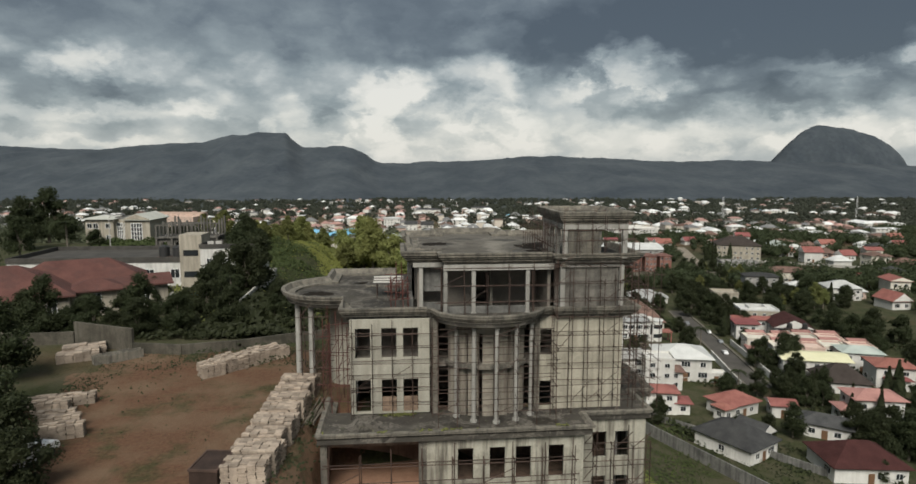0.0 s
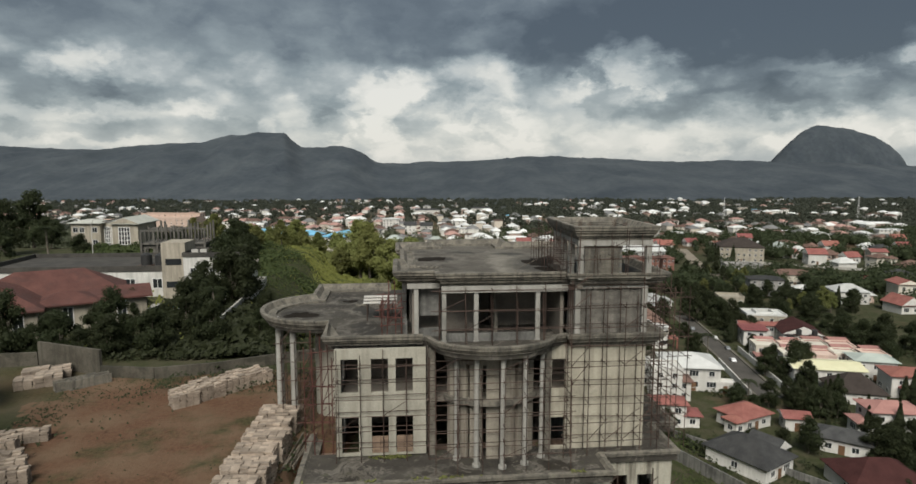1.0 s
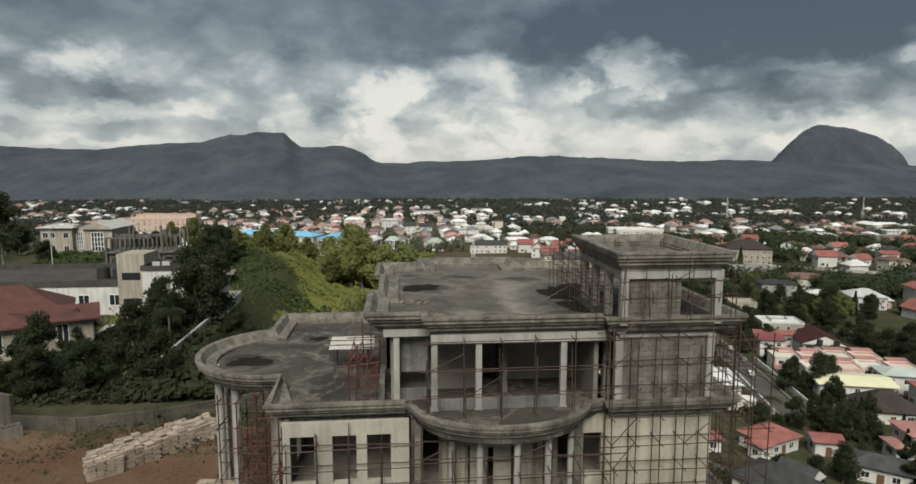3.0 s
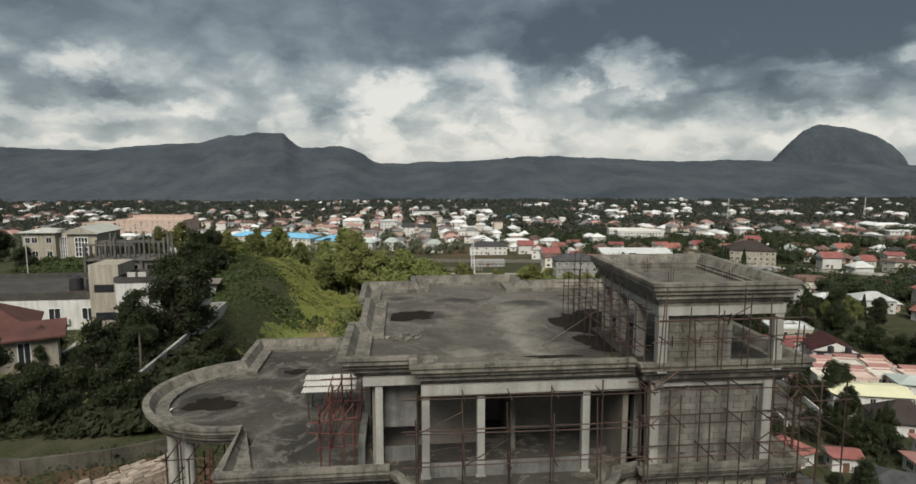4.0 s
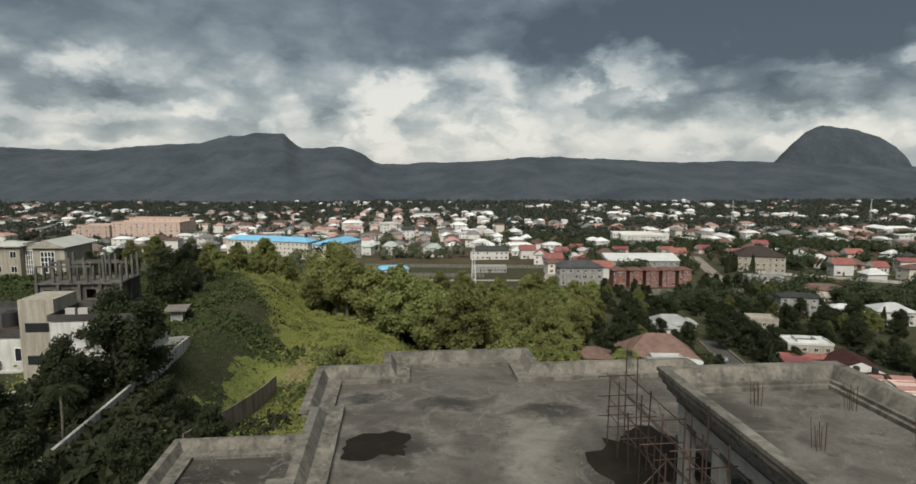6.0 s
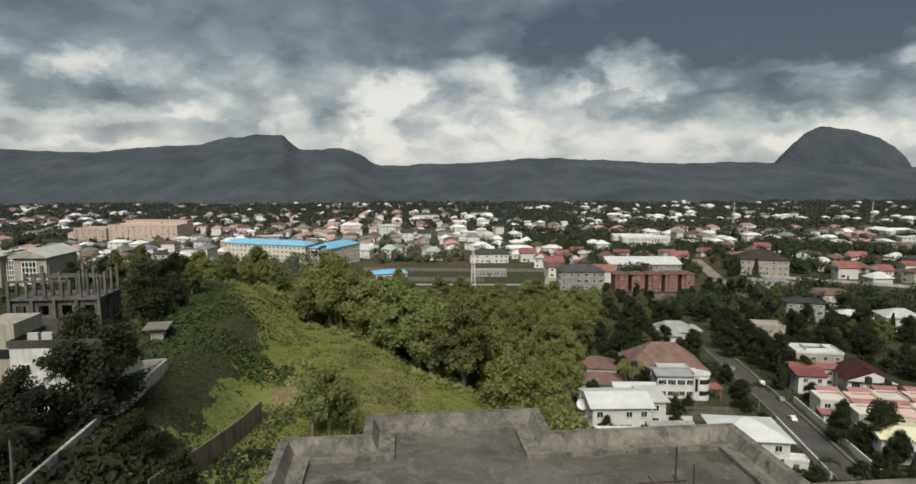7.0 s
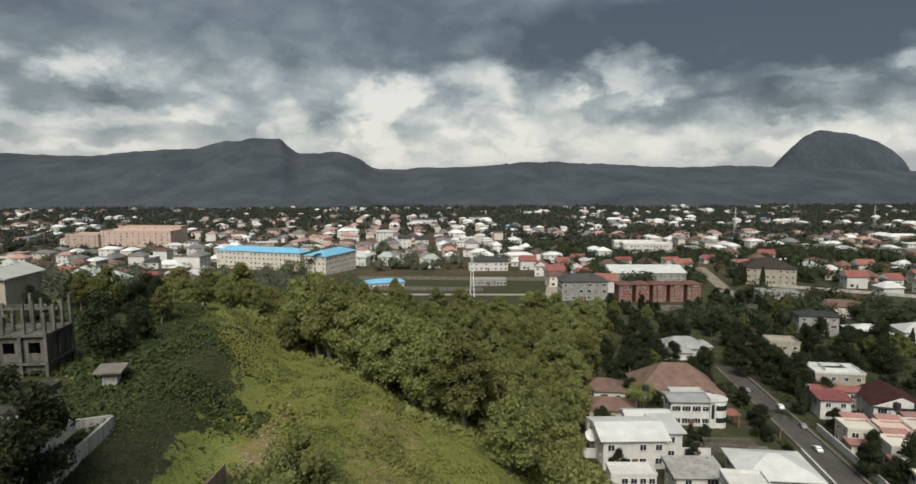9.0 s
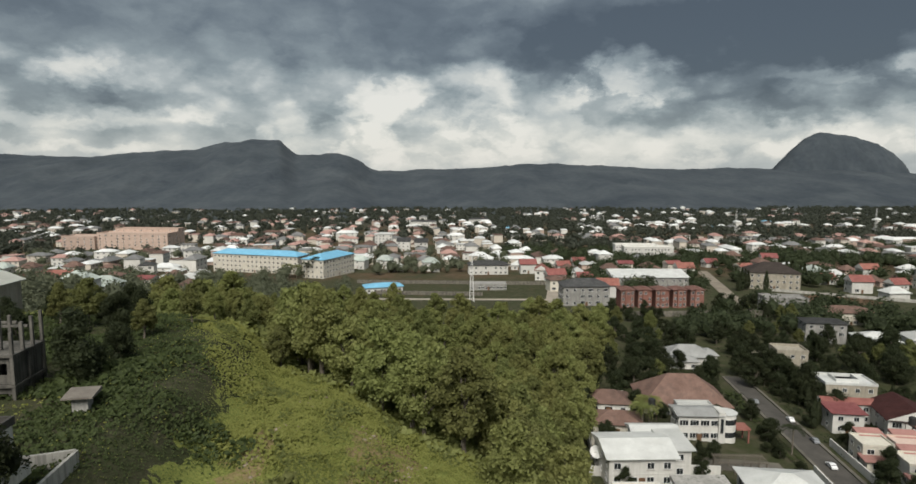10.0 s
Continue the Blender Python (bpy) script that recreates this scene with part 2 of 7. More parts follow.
ROOF_FELT = surface("dark_felt_roof", (0.035, 0.033, 0.03), (0.075, 0.07, 0.062), 0.92, 0.5, 6, 0.3, patch=0.3)
ROOF_HUT = surface("rusty_sheet_roof", (0.12, 0.105, 0.09), (0.2, 0.18, 0.155), 0.8, 0.8, 6, 0.2, wave=6.0)
ROOF_PLAIN = surface("plain_grey_metal_roof", (0.22, 0.222, 0.216), (0.32, 0.322, 0.312), 0.55, 0.3, 5, 0.2, wave=4.0, patch=0.2)
ROOF_YELLOW = surface("pale_yellow_metal_roof", (0.55, 0.53, 0.34), (0.66, 0.64, 0.44), 0.5, 0.3, 5, 0.2, wave=4.0)
ASPHALT = surface("worn_asphalt", (0.05, 0.046, 0.041), (0.088, 0.081, 0.071), 0.9, 0.3, 7, 0.2, patch=0.2)
KERB = surface("kerb_concrete", (0.3, 0.29, 0.27), (0.42, 0.41, 0.38), 0.9, 0.5, 7, 0.2, vary=0.1)
BARK = surface("grey_brown_bark", (0.09, 0.075, 0.058), (0.2, 0.175, 0.14), 0.95, 1.5, 12, 0.5)
CAR_WHITE = surface("white_car_paint", (0.7, 0.7, 0.7), (0.74, 0.74, 0.74), 0.25, 1, 3, 0.0, spec=0.5)
CAR_GREY = surface("grey_car_paint", (0.2, 0.21, 0.22), (0.24, 0.25, 0.26), 0.25, 1, 3, 0.0, spec=0.5)
RUBBER = surface("black_rubber", (0.015, 0.015, 0.015), (0.025, 0.025, 0.025), 0.8, 2, 9, 0.1)
WATER_TANK = surface("black_plastic_tank", (0.02, 0.02, 0.02), (0.035, 0.035, 0.035), 0.5, 1, 5, 0.0)
POOL = surface("pool_water", (0.05, 0.30, 0.36), (0.07, 0.36, 0.42), 0.08, 0.8, 4, 0.1, spec=0.5)


def foliage(name, a, b, vary=0.14, hue=0.02):
    """Leaves: colour varies by island, by tree and in large drifts."""
    m = bpy.data.materials.new(name)
    m.use_nodes = True
    g = Graph(m.node_tree)
    out = g.add("ShaderNodeOutputMaterial")
    bsdf = g.add("ShaderNodeBsdfPrincipled", Roughness=0.65)
    bsdf.inputs["Specular IOR Level"].default_value = 0.25
    geo = g.add("ShaderNodeNewGeometry")
    patches = g.noise(geo.outputs["Position"], 0.35, 4.0, 0.6)
    f = g.math("ADD", g.math("MULTIPLY", geo.outputs["Random Per Island"], 0.6), g.math("MULTIPLY", patches, 0.5), clamp=True)
    col = g.mix(f, a, b)
    rnd = g.add("ShaderNodeObjectInfo").outputs["Random"]
    hsv = g.add("ShaderNodeHueSaturation")
    g.link(g.math("MULTIPLY_ADD", rnd, vary * 2, 1.0 - vary), hsv.inputs["Value"])
    g.link(g.math("MULTIPLY_ADD", rnd, hue * 2, 0.5 - hue), hsv.inputs["Hue"])
    g.link(col, hsv.inputs["Color"])
    g.link(hsv.outputs[0], bsdf.inputs["Base Color"])
    thin = g.add("ShaderNodeBsdfTranslucent")
    g.link(hsv.outputs[0], thin.inputs[0])
    both = g.add("ShaderNodeMixShader", Fac=0.42)
    g.link(bsdf.outputs[0], both.inputs[1])
    g.link(thin.outputs[0], both.inputs[2])
    g.link(both.outputs[0], out.inputs[0])
    return m


LEAF = foliage("broad_leaves", (0.135, 0.15, 0.044), (0.235, 0.25, 0.088), hue=0.012)
LEAF_LIGHT = foliage("light_leaves", (0.16, 0.172, 0.05), (0.26, 0.27, 0.1), hue=0.012)
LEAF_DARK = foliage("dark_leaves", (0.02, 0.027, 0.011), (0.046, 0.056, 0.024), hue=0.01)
LEAF_MID = foliage("olive_leaves", (0.105, 0.116, 0.036), (0.185, 0.198, 0.07), hue=0.012)
LEAF_THICKET = foliage("thicket_leaves", (0.032, 0.045, 0.015), (0.072, 0.092, 0.03), hue=0.012)
LEAF_SHRUB = foliage("shrub_leaves", (0.075, 0.09, 0.026), (0.15, 0.165, 0.05), hue=0.012)
# darker copy of the town leaves, with the shade put into the colour
LEAF_VILLA = foliage("shaded_garden_leaves", (0.026, 0.035, 0.016), (0.058, 0.07, 0.032), hue=0.01)
# leaves of the town and plain carry the pale veil of haze
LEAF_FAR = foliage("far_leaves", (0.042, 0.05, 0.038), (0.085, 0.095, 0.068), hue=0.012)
LEAF_TOWN = foliage("hazed_town_leaves", (0.075, 0.086, 0.054), (0.15, 0.165, 0.102), hue=0.012)
GRASS_LEAF = foliage("rank_grass", (0.145, 0.17, 0.038), (0.255, 0.282, 0.08), hue=0.012)


# ---- mesh helpers ----
def smooth(a, b, t):
    t = min(1.0, max(0.0, (t - a) / (b - a)))
    return t * t * (3 - 2 * t)


def part(name, bm, material, parent, label=""):
    me = bpy.data.meshes.new(name)
    bm.to_mesh(me)
    bm.free()
    me.materials.append(material)
    ob = new(name, me)
    ob.parent = parent
    if label:
        ob["label"] = label
    return ob


def piece(name, me, parent, m):
    """One more object on a mesh that is already there."""
    ob = new(name, me)
    ob.parent = parent
    ob.matrix_basis = m
    return ob


def thing(name, m, label, category, group="", kind=""):
    ob = new(name)
    ob.matrix_basis = m
    ob.empty_display_size = 0.5
    return tagged(ob, label, category, group, kind)


def box(bm, x0, x1, y0, y1, z0, z1):
    v = [bm.verts.new((x, y, z)) for z in (z0, z1) for x, y in ((x0, y0), (x1, y0), (x1, y1), (x0, y1))]
    for f in ((3, 2, 1, 0), (4, 5, 6, 7), (0, 1, 5, 4), (1, 2, 6, 5), (2, 3, 7, 6), (3, 0, 4, 7)):
        bm.faces.new([v[i] for i in f])


def boxes(*rows):
    bm = bmesh.new()
    for r in rows:
        box(bm, *r)
    return bm


def tube(bm, p, q, r0, r1=None, n=6):
    """A tapered tube from p to q, capped."""
    p, q = Vector(p), Vector(q)
    turn = (q - p).to_track_quat("Z", "Y")
    rings = []
    for c, r in ((p, r0), (q, r0 if r1 is None else r1)):
        rings.append([bm.verts.new(c + turn @ Vector((r * math.cos(2 * math.pi * i / n), r * math.sin(2 * math.pi * i / n), 0))) for i in range(n)])
    for i in range(n):
        bm.faces.new((rings[0][i], rings[0][(i + 1) % n], rings[1][(i + 1) % n], rings[1][i]))
    bm.faces.new(rings[0][::-1])
    bm.faces.new(rings[1])


def prism(bm, outline, z0, z1):
    """A solid over a plan outline, counter-clockwise."""
    low = [bm.verts.new((x, y, z0)) for x, y in outline]
    high = [bm.verts.new((x, y, z1)) for x, y in outline]
    n = len(outline)
    for i in range(n):
        bm.faces.new((low[i], low[(i + 1) % n], high[(i + 1) % n], high[i]))
    bm.faces.new(high)
    bm.faces.new(low[::-1])


def sweep(bm, path, section, closed=False):
    """A section of (outwards, up) pairs run along a plan path; outwards is to the right of the way."""
    n = len(path)
    rings = []
    for i, (x, y) in enumerate(path):
        a = Vector(path[i - 1]) if i or closed else None
        b = Vector(path[(i + 1) % n]) if i < n - 1 or closed else None
        here = Vector((x, y))
        d1 = (here - a).normalized() if a is not None else None
        d2 = (b - here).normalized() if b is not None else None
        d1, d2 = d1 or d2, d2 or d1
        n1, n2 = Vector((d1.y, -d1.x)), Vector((d2.y, -d2.x))
        side = n1 + n2
        side = side / max(0.3, side.length_squared / 2)
        rings.append([bm.verts.new((x + side.x * o, y + side.y * o, z)) for o, z in section])
    k = len(section)
    for i in range(n if closed else n - 1):
        r, s = rings[i], rings[(i + 1) % n]
        for j in range(k):
            bm.faces.new((r[j], s[j], s[(j + 1) % k], r[(j + 1) % k]))
    if not closed:
        bm.faces.new(rings[0])
        bm.faces.new(rings[-1][::-1])


def wall_x(bm, x0, x1, z0, z1, y0, y1, holes=()):
    """A wall along x with real openings (x0, x1, z0, z1)."""
    xs = sorted({x0, x1, *(v for h in holes for v in h[:2])})
    zs = sorted({z0, z1, *(v for h in holes for v in h[2:])})
    for i in range(len(xs) - 1):
        run = None
        for j in range(len(zs) - 1):
            cx, cz = (xs[i] + xs[i + 1]) / 2, (zs[j] + zs[j + 1]) / 2
            gap = any(h[0] < cx < h[1] and h[2] < cz < h[3] for h in holes)
            if not gap:
                run = (zs[j] if run is None else run[0], zs[j + 1])
            if run and (gap or j == len(zs) - 2):
                box(bm, xs[i], xs[i + 1], y0, y1, *run)
                run = None


def wall_y(bm, y0, y1, z0, z1, x0, x1, holes=()):
    """A wall along y with real openings (y0, y1, z0, z1)."""
    first = len(bm.verts)
    wall_x(bm, y0, y1, z0, z1, -x1, -x0, holes)
    bm.verts.ensure_lookup_table()
    for v in bm.verts[first:]:
        v.co = Vector((-v.co.y, v.co.x, v.co.z))


# ---- land ----
def ground_z(x, y):
    slope = 5 - 32 * smooth(-6, 46, x)
    slope -= 4.5 * smooth(-7, -6.2, x) * smooth(1.8, 0.9, y) * smooth(-18, -13, y) * smooth(12, 4, x)
    slope -= 5.6 * smooth(18, 62, y) * smooth(16, 3, x) * smooth(-21, -12.5, x)
    start = min(108.0, max(50.0, 82 - 0.9 * x)) - 8
    f = smooth(start, start + 100, y)
    plain = -27 - 0.036 * max(0.0, y - 80) + 0.01 * max(0.0, y - 800)
    if x < -60:
        plain += 20 * smooth(-70, -120, x) * smooth(330, 210, y)
    if x > 20:
        slope -= 0.03 * max(0.0, y - 60)
    knoll = 2.4 * math.exp(-((x - 56) / 22) ** 2 - ((y - 128) / 30) ** 2)
    return slope * (1 - f) + plain * f + knoll


def spread(lo, hi, mid, near, n):
    """Positions that crowd round mid."""
    t = np.linspace(-1, 1, n)
    s = near * t + (1 - near) * t ** 5
    return np.where(s < 0, mid + s * (mid - lo), mid + s * (hi - mid))


def build_ground():
    xs, ys = spread(-3800, 3800, 0, 0.03, 270), spread(-600, 4600, 30, 0.03, 290)
    verts = [(x, y, ground_z(x, y)) for y in ys for x in xs]
    w = len(xs)
    faces = [(j * w + i, j * w + i + 1, (j + 1) * w + i + 1, (j + 1) * w + i) for j in range(len(ys) - 1) for i in range(w - 1)]
    me = bpy.data.meshes.new("ground")
    me.from_pydata([tuple(map(float, v)) for v in verts], [], faces)
    me.polygons.foreach_set("use_smooth", [True] * len(faces))
    m = bpy.data.materials.new("earth_and_grass")
    m.use_nodes = True
    g = Graph(m.node_tree)
    out = g.add("ShaderNodeOutputMaterial")
    bsdf = g.add("ShaderNodeBsdfPrincipled", Roughness=0.95)
    bsdf.inputs["Specular IOR Level"].default_value = 0.15
    at = g.add("ShaderNodeNewGeometry").outputs["Position"]
    sep = g.add("ShaderNodeSeparateXYZ")
    g.link(at, sep.inputs[0])
    broad, mid, fine = g.noise(at, 0.03, 5, 0.6), g.noise(at, 0.35, 5, 0.6), g.noise(at, 4.0, 5, 0.65)
    # grass outside the meadow is darkened, its shade put into the colour
    grass = g.mix(g.ramp(fine, (0.35, 0.0), (0.65, 1.0)), (0.022, 0.028, 0.012), (0.05, 0.056, 0.023))
    grass = g.mix(g.ramp(mid, (0.42, 0.0), (0.62, 1.0)), grass, (0.06, 0.056, 0.034))
    lush = g.math("MULTIPLY", g.math("LESS_THAN", g.math("ABSOLUTE", g.math("SUBTRACT", g.math("MULTIPLY_ADD", mid, 10.0, sep.outputs[0]), 15.0)), 26.0), g.math("LESS_THAN", g.math("ABSOLUTE", g.math("SUBTRACT", g.math("MULTIPLY_ADD", mid, 10.0, sep.outputs[1]), 78.0)), 50.0))
    grass = g.mix(lush, grass, g.mix(g.ramp(fine, (0.35, 0.0), (0.65, 1.0)), (0.11, 0.13, 0.032), (0.20, 0.215, 0.06)))
    earth = g.mix(g.ramp(fine, (0.3, 0.0), (0.7, 1.0)), (0.072, 0.039, 0.024), (0.132, 0.075, 0.046))
    earth = g.mix(g.ramp(g.noise(at, 0.22, 6, 0.65), (0.42, 0.0), (0.62, 1.0)), earth, (0.13, 0.087, 0.056))
    wob = g.math("MULTIPLY_ADD", mid, 9.0, -4.5)
    left = g.math("ADD", sep.outputs[0], wob)
    deep = g.math("ADD", sep.outputs[1], wob)
    yard = g.math("MULTIPLY", g.math("LESS_THAN", left, -4.0), g.math("GREATER_THAN", left, -27.0))
    yard = g.math("MULTIPLY", yard, g.math("LESS_THAN", deep, 17.0))
    yard = g.math("MULTIPLY", yard, g.ramp(mid, (0.34, 0.25), (0.5, 1.0)))
    track = g.math("MULTIPLY", g.math("LESS_THAN", g.math("ABSOLUTE", g.math("SUBTRACT", left, 2.5)), 3.6), g.math("LESS_THAN", g.math("ABSOLUTE", g.math("SUBTRACT", deep, 64.0)), 14.0))
    gully = g.math("MULTIPLY", g.math("LESS_THAN", g.math("ABSOLUTE", g.math("ADD", left, 10.0)), 1.5), g.math("LESS_THAN", g.math("ABSOLUTE", g.math("SUBTRACT", deep, 65.0)), 11.0))
    track = g.math("MULTIPLY", g.math("MAXIMUM", track, gully), g.ramp(g.noise(at, 0.9, 6, 0.7), (0.38, 0.0), (0.6, 0.85)))
    plot = g.math("MULTIPLY", g.math("LESS_THAN", g.math("ABSOLUTE", g.math("SUBTRACT", left, 214.0)), 24.0), g.math("LESS_THAN", g.math("ABSOLUTE", g.math("SUBTRACT", deep, 286.0)), 15.0))
    bare = g.math("MAXIMUM", g.math("MAXIMUM", yard, track), g.math("MULTIPLY", plot, g.ramp(mid, (0.35, 0.4), (0.5, 1.0))))
    bare = g.math("MAXIMUM", bare, g.ramp(broad, (0.60, 0.0), (0.68, 0.55)))
    dust = g.mix(g.ramp(fine, (0.35, 0.0), (0.65, 1.0)), (0.17, 0.125, 0.062), (0.28, 0.215, 0.115))
    town = g.math("MULTIPLY", g.ramp(g.math("MULTIPLY", sep.outputs[1], 0.0005), (0.18, 0.0), (0.20, 1.0), (0.5, 1.0), (0.62, 0.0)), g.ramp(g.noise(at, 0.02, 5, 0.65), (0.42, 0.0), (0.56, 0.8)))
    bare = g.math("MAXIMUM", bare, g.math("MULTIPLY", town, 0.8))
    # far land fades by distance into the hazy blue-grey of the hills
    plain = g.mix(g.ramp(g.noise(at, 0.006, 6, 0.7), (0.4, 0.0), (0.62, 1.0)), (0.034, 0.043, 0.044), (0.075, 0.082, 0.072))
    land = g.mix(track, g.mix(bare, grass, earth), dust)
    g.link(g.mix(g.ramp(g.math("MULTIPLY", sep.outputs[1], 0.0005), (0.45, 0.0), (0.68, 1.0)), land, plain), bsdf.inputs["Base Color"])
    n = g.add("ShaderNodeBump", Strength=0.6, Distance=0.15)
    g.link(fine, n.inputs["Height"])
    g.link(n.outputs[0], bsdf.inputs["Normal"])
    g.link(bsdf.outputs[0], out.inputs[0])
    me.materials.append(m)
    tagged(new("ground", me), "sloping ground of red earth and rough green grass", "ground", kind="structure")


build_ground()

HEADING = math.atan(99 / 1040)
RIGHT, AHEAD = Vector((math.cos(HEADING), -math.sin(HEADING), 0)), Vector((math.sin(HEADING), math.cos(HEADING), 0))
# distance haze is mixed into this blue-grey hillside colour
HILL = surface("hazy_wooded_hillside", (0.029, 0.038, 0.048), (0.06, 0.071, 0.079), 0.95, 0.006, 0.05, 0.0, patch=0.4, dark=(0.027, 0.036, 0.044))


def hill(name, u0, u1, v0, v1, crest, height, label, nu=240, nv=60):
    """A ridge: its height along u, and how the crest lies between its foot and its back."""
    verts, faces = [], []
    for j in range(nv + 1):
        v = v0 + (v1 - v0) * j / nv
        for i in range(nu + 1):
            u = u0 + (u1 - u0) * i / nu
            foot = v0 + 0.3 * (crest - v0) * noise.noise((u * 0.0022, 4.0, 0.0))
            rise = smooth(foot, crest, v) ** 1.15 if v < crest else smooth(v1, crest, v)
            spur = noise.fractal((u * 0.0045, v * 0.0012, 1.7), 0.9, 2.1, 6)
            h = height(u * crest / v) * max(0.0, rise + 0.42 * spur * rise * (1.08 - rise))
            h += (2.5 * noise.noise((u * 0.03, v * 0.03, 5.0)) + 5.0 * abs(noise.noise((u * 0.06, v * 0.06, 8.0))) + 3.0 * noise.noise((u * 0.013, v * 0.013, 2.0))) * min(1.0, 1.6 * rise)
            p = RIGHT * u + AHEAD * v
            verts.append((p.x, p.y - 39, -110 + h))
    for j in range(nv):
        for i in range(nu):
            a = j * (nu + 1) + i
            faces.append((a, a + 1, a + nu + 2, a + nu + 1))
    me = bpy.data.meshes.new(name)
    me.from_pydata(verts, [], faces)
    me.polygons.foreach_set("use_smooth", [True] * len(faces))
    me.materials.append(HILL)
    return tagged(new(name, me), label, "hill", kind="structure")


def mesa(u):
    """The flat-topped hill: a long shoulder, a cliff, a saddle and a last hump."""
    h = 213 + 14 * smooth(-1786, -2300, u) + 28 * smooth(-1700, -1210, u) + 36 * smooth(-1212, -1010, u) + 5 * smooth(-1000, -820, u)
    return h - 38 * smooth(-806, -762, u) - 28 * smooth(-775, -712, u) + 10 * smooth(-650, -530, u) - 229 * smooth(-535, -130, u)


def ridge(u):
    low = 145 + 32 * math.exp(-((u - 480) / 520) ** 2) + 8 * math.exp(-((u - 300) / 70) ** 2) + 16 * smooth(900, 1400, u) - 22 * smooth(1900, 2150, u) + 4 * noise.noise((u * 0.01, 3.0, 0.0))
    high = mesa(u) + 3 * noise.noise((u * 0.02, 0.0, 0.0))
    return max(low, high) + 6 * math.exp(-((high - low) / 18) ** 2)


def dome_hill(u):
    h = 312 * smooth(1215, 1640, u) ** 0.95
    return (h * math.sqrt(max(0.0, 1 - ((u - 1700) / 395) ** 2)) if u > 1700 else h) + 6 * math.exp(-((u - 1650) / 40) ** 2)


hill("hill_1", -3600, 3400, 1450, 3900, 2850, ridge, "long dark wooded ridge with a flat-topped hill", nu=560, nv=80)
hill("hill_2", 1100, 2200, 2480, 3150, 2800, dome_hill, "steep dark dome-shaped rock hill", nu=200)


# ---- the unfinished building ----
def deck_material(name, spots, damp=0.0, soak=(), pale=()):
    """Cement screed with dried silt, moss, damp spots and pale dry spots (x, y, half-width, half-depth)."""
    m = bpy.data.materials.new(name)
    k = 0.86 - 0.55 * damp
    m.use_nodes = True
    g = Graph(m.node_tree)
    out = g.add("ShaderNodeOutputMaterial")
    bsdf = g.add("ShaderNodeBsdfPrincipled", Roughness=0.9)
    at = g.add("ShaderNodeNewGeometry").outputs["Position"]
    sep = g.add("ShaderNodeSeparateXYZ")
    g.link(at, sep.inputs[0])
    big = g.noise(g.scaled(at, 1.0, 1.7, 1.0), 0.22, 7.0, 0.65, 0.9)
    mid, fine = g.noise(at, 0.8, 9.0, 0.72, 0.6), g.noise(at, 14.0, 6.0, 0.75)
    col = g.mix(g.ramp(mid, (0.36, 0.0), (0.62, 1.0)), (0.055 * k, 0.048 * k, 0.04 * k), (0.132 * k, 0.119 * k, 0.099 * k))
    col = g.mix(g.ramp(big, (0.44, 0.0), (0.60, 0.85 * k)), col, (0.152 - 0.035 * damp, 0.141 - 0.035 * damp, 0.12 - 0.035 * damp))
    col = g.mix(g.math("MULTIPLY", g.ramp(fine, (0.4, 0.0), (0.6, 1.0)), 0.5), col, (0.06, 0.055, 0.048))
    wob = g.math("MULTIPLY_ADD", g.noise(at, 0.7, 6.0, 0.68), 3.0, -1.5)
    wob2 = g.math("MULTIPLY_ADD", g.noise(g.scaled(at, 1, 1, 1, (9, 4, 2)), 0.7, 6.0, 0.68), 3.0, -1.5)
    wet, rim = None, None
    for x, y, rx, ry in soak:
        a = g.math("DIVIDE", g.math("SUBTRACT", g.math("ADD", sep.outputs[0], wob2), x), rx)
        b = g.math("DIVIDE", g.math("SUBTRACT", g.math("ADD", sep.outputs[1], wob), y), ry)
        d = g.math("SQRT", g.math("ADD", g.math("MULTIPLY", a, a), g.math("MULTIPLY", b, b)))
        col = g.mix(g.math("MULTIPLY", g.ramp(g.math("MULTIPLY", d, 0.5), (0.35, 0.7), (0.55, 0.0)), g.ramp(mid, (0.3, 1.0), (0.7, 0.5))), col, (0.05, 0.045, 0.038))
    for x, y, rx, ry in pale:
        a = g.math("DIVIDE", g.math("SUBTRACT", g.math("ADD", sep.outputs[0], wob), x), rx)
        b = g.math("DIVIDE", g.math("SUBTRACT", g.math("ADD", sep.outputs[1], wob2), y), ry)
        d = g.math("SQRT", g.math("ADD", g.math("MULTIPLY", a, a), g.math("MULTIPLY", b, b)))
        dry = g.ramp(g.math("MULTIPLY", d, 0.5), (0.3, 0.75), (0.56, 0.0))
        col = g.mix(g.math("MULTIPLY", dry, g.ramp(mid, (0.3, 0.4), (0.6, 1.0))), col, (0.205, 0.19, 0.16))
    for x, y, rx, ry in spots:
        a = g.math("DIVIDE", g.math("SUBTRACT", g.math("ADD", sep.outputs[0], wob), x), rx)
        b = g.math("DIVIDE", g.math("SUBTRACT", g.math("ADD", sep.outputs[1], wob2), y), ry)
        d = g.math("SQRT", g.math("ADD", g.math("MULTIPLY", a, a), g.math("MULTIPLY", b, b)))
        w, r = g.ramp(g.math("MULTIPLY", d, 0.5), (0.22, 1.0), (0.5, 0.0)), g.ramp(g.math("MULTIPLY", d, 0.5), (0.44, 0.0), (0.56, 1.0), (0.62, 0.4), (0.85, 0.0))
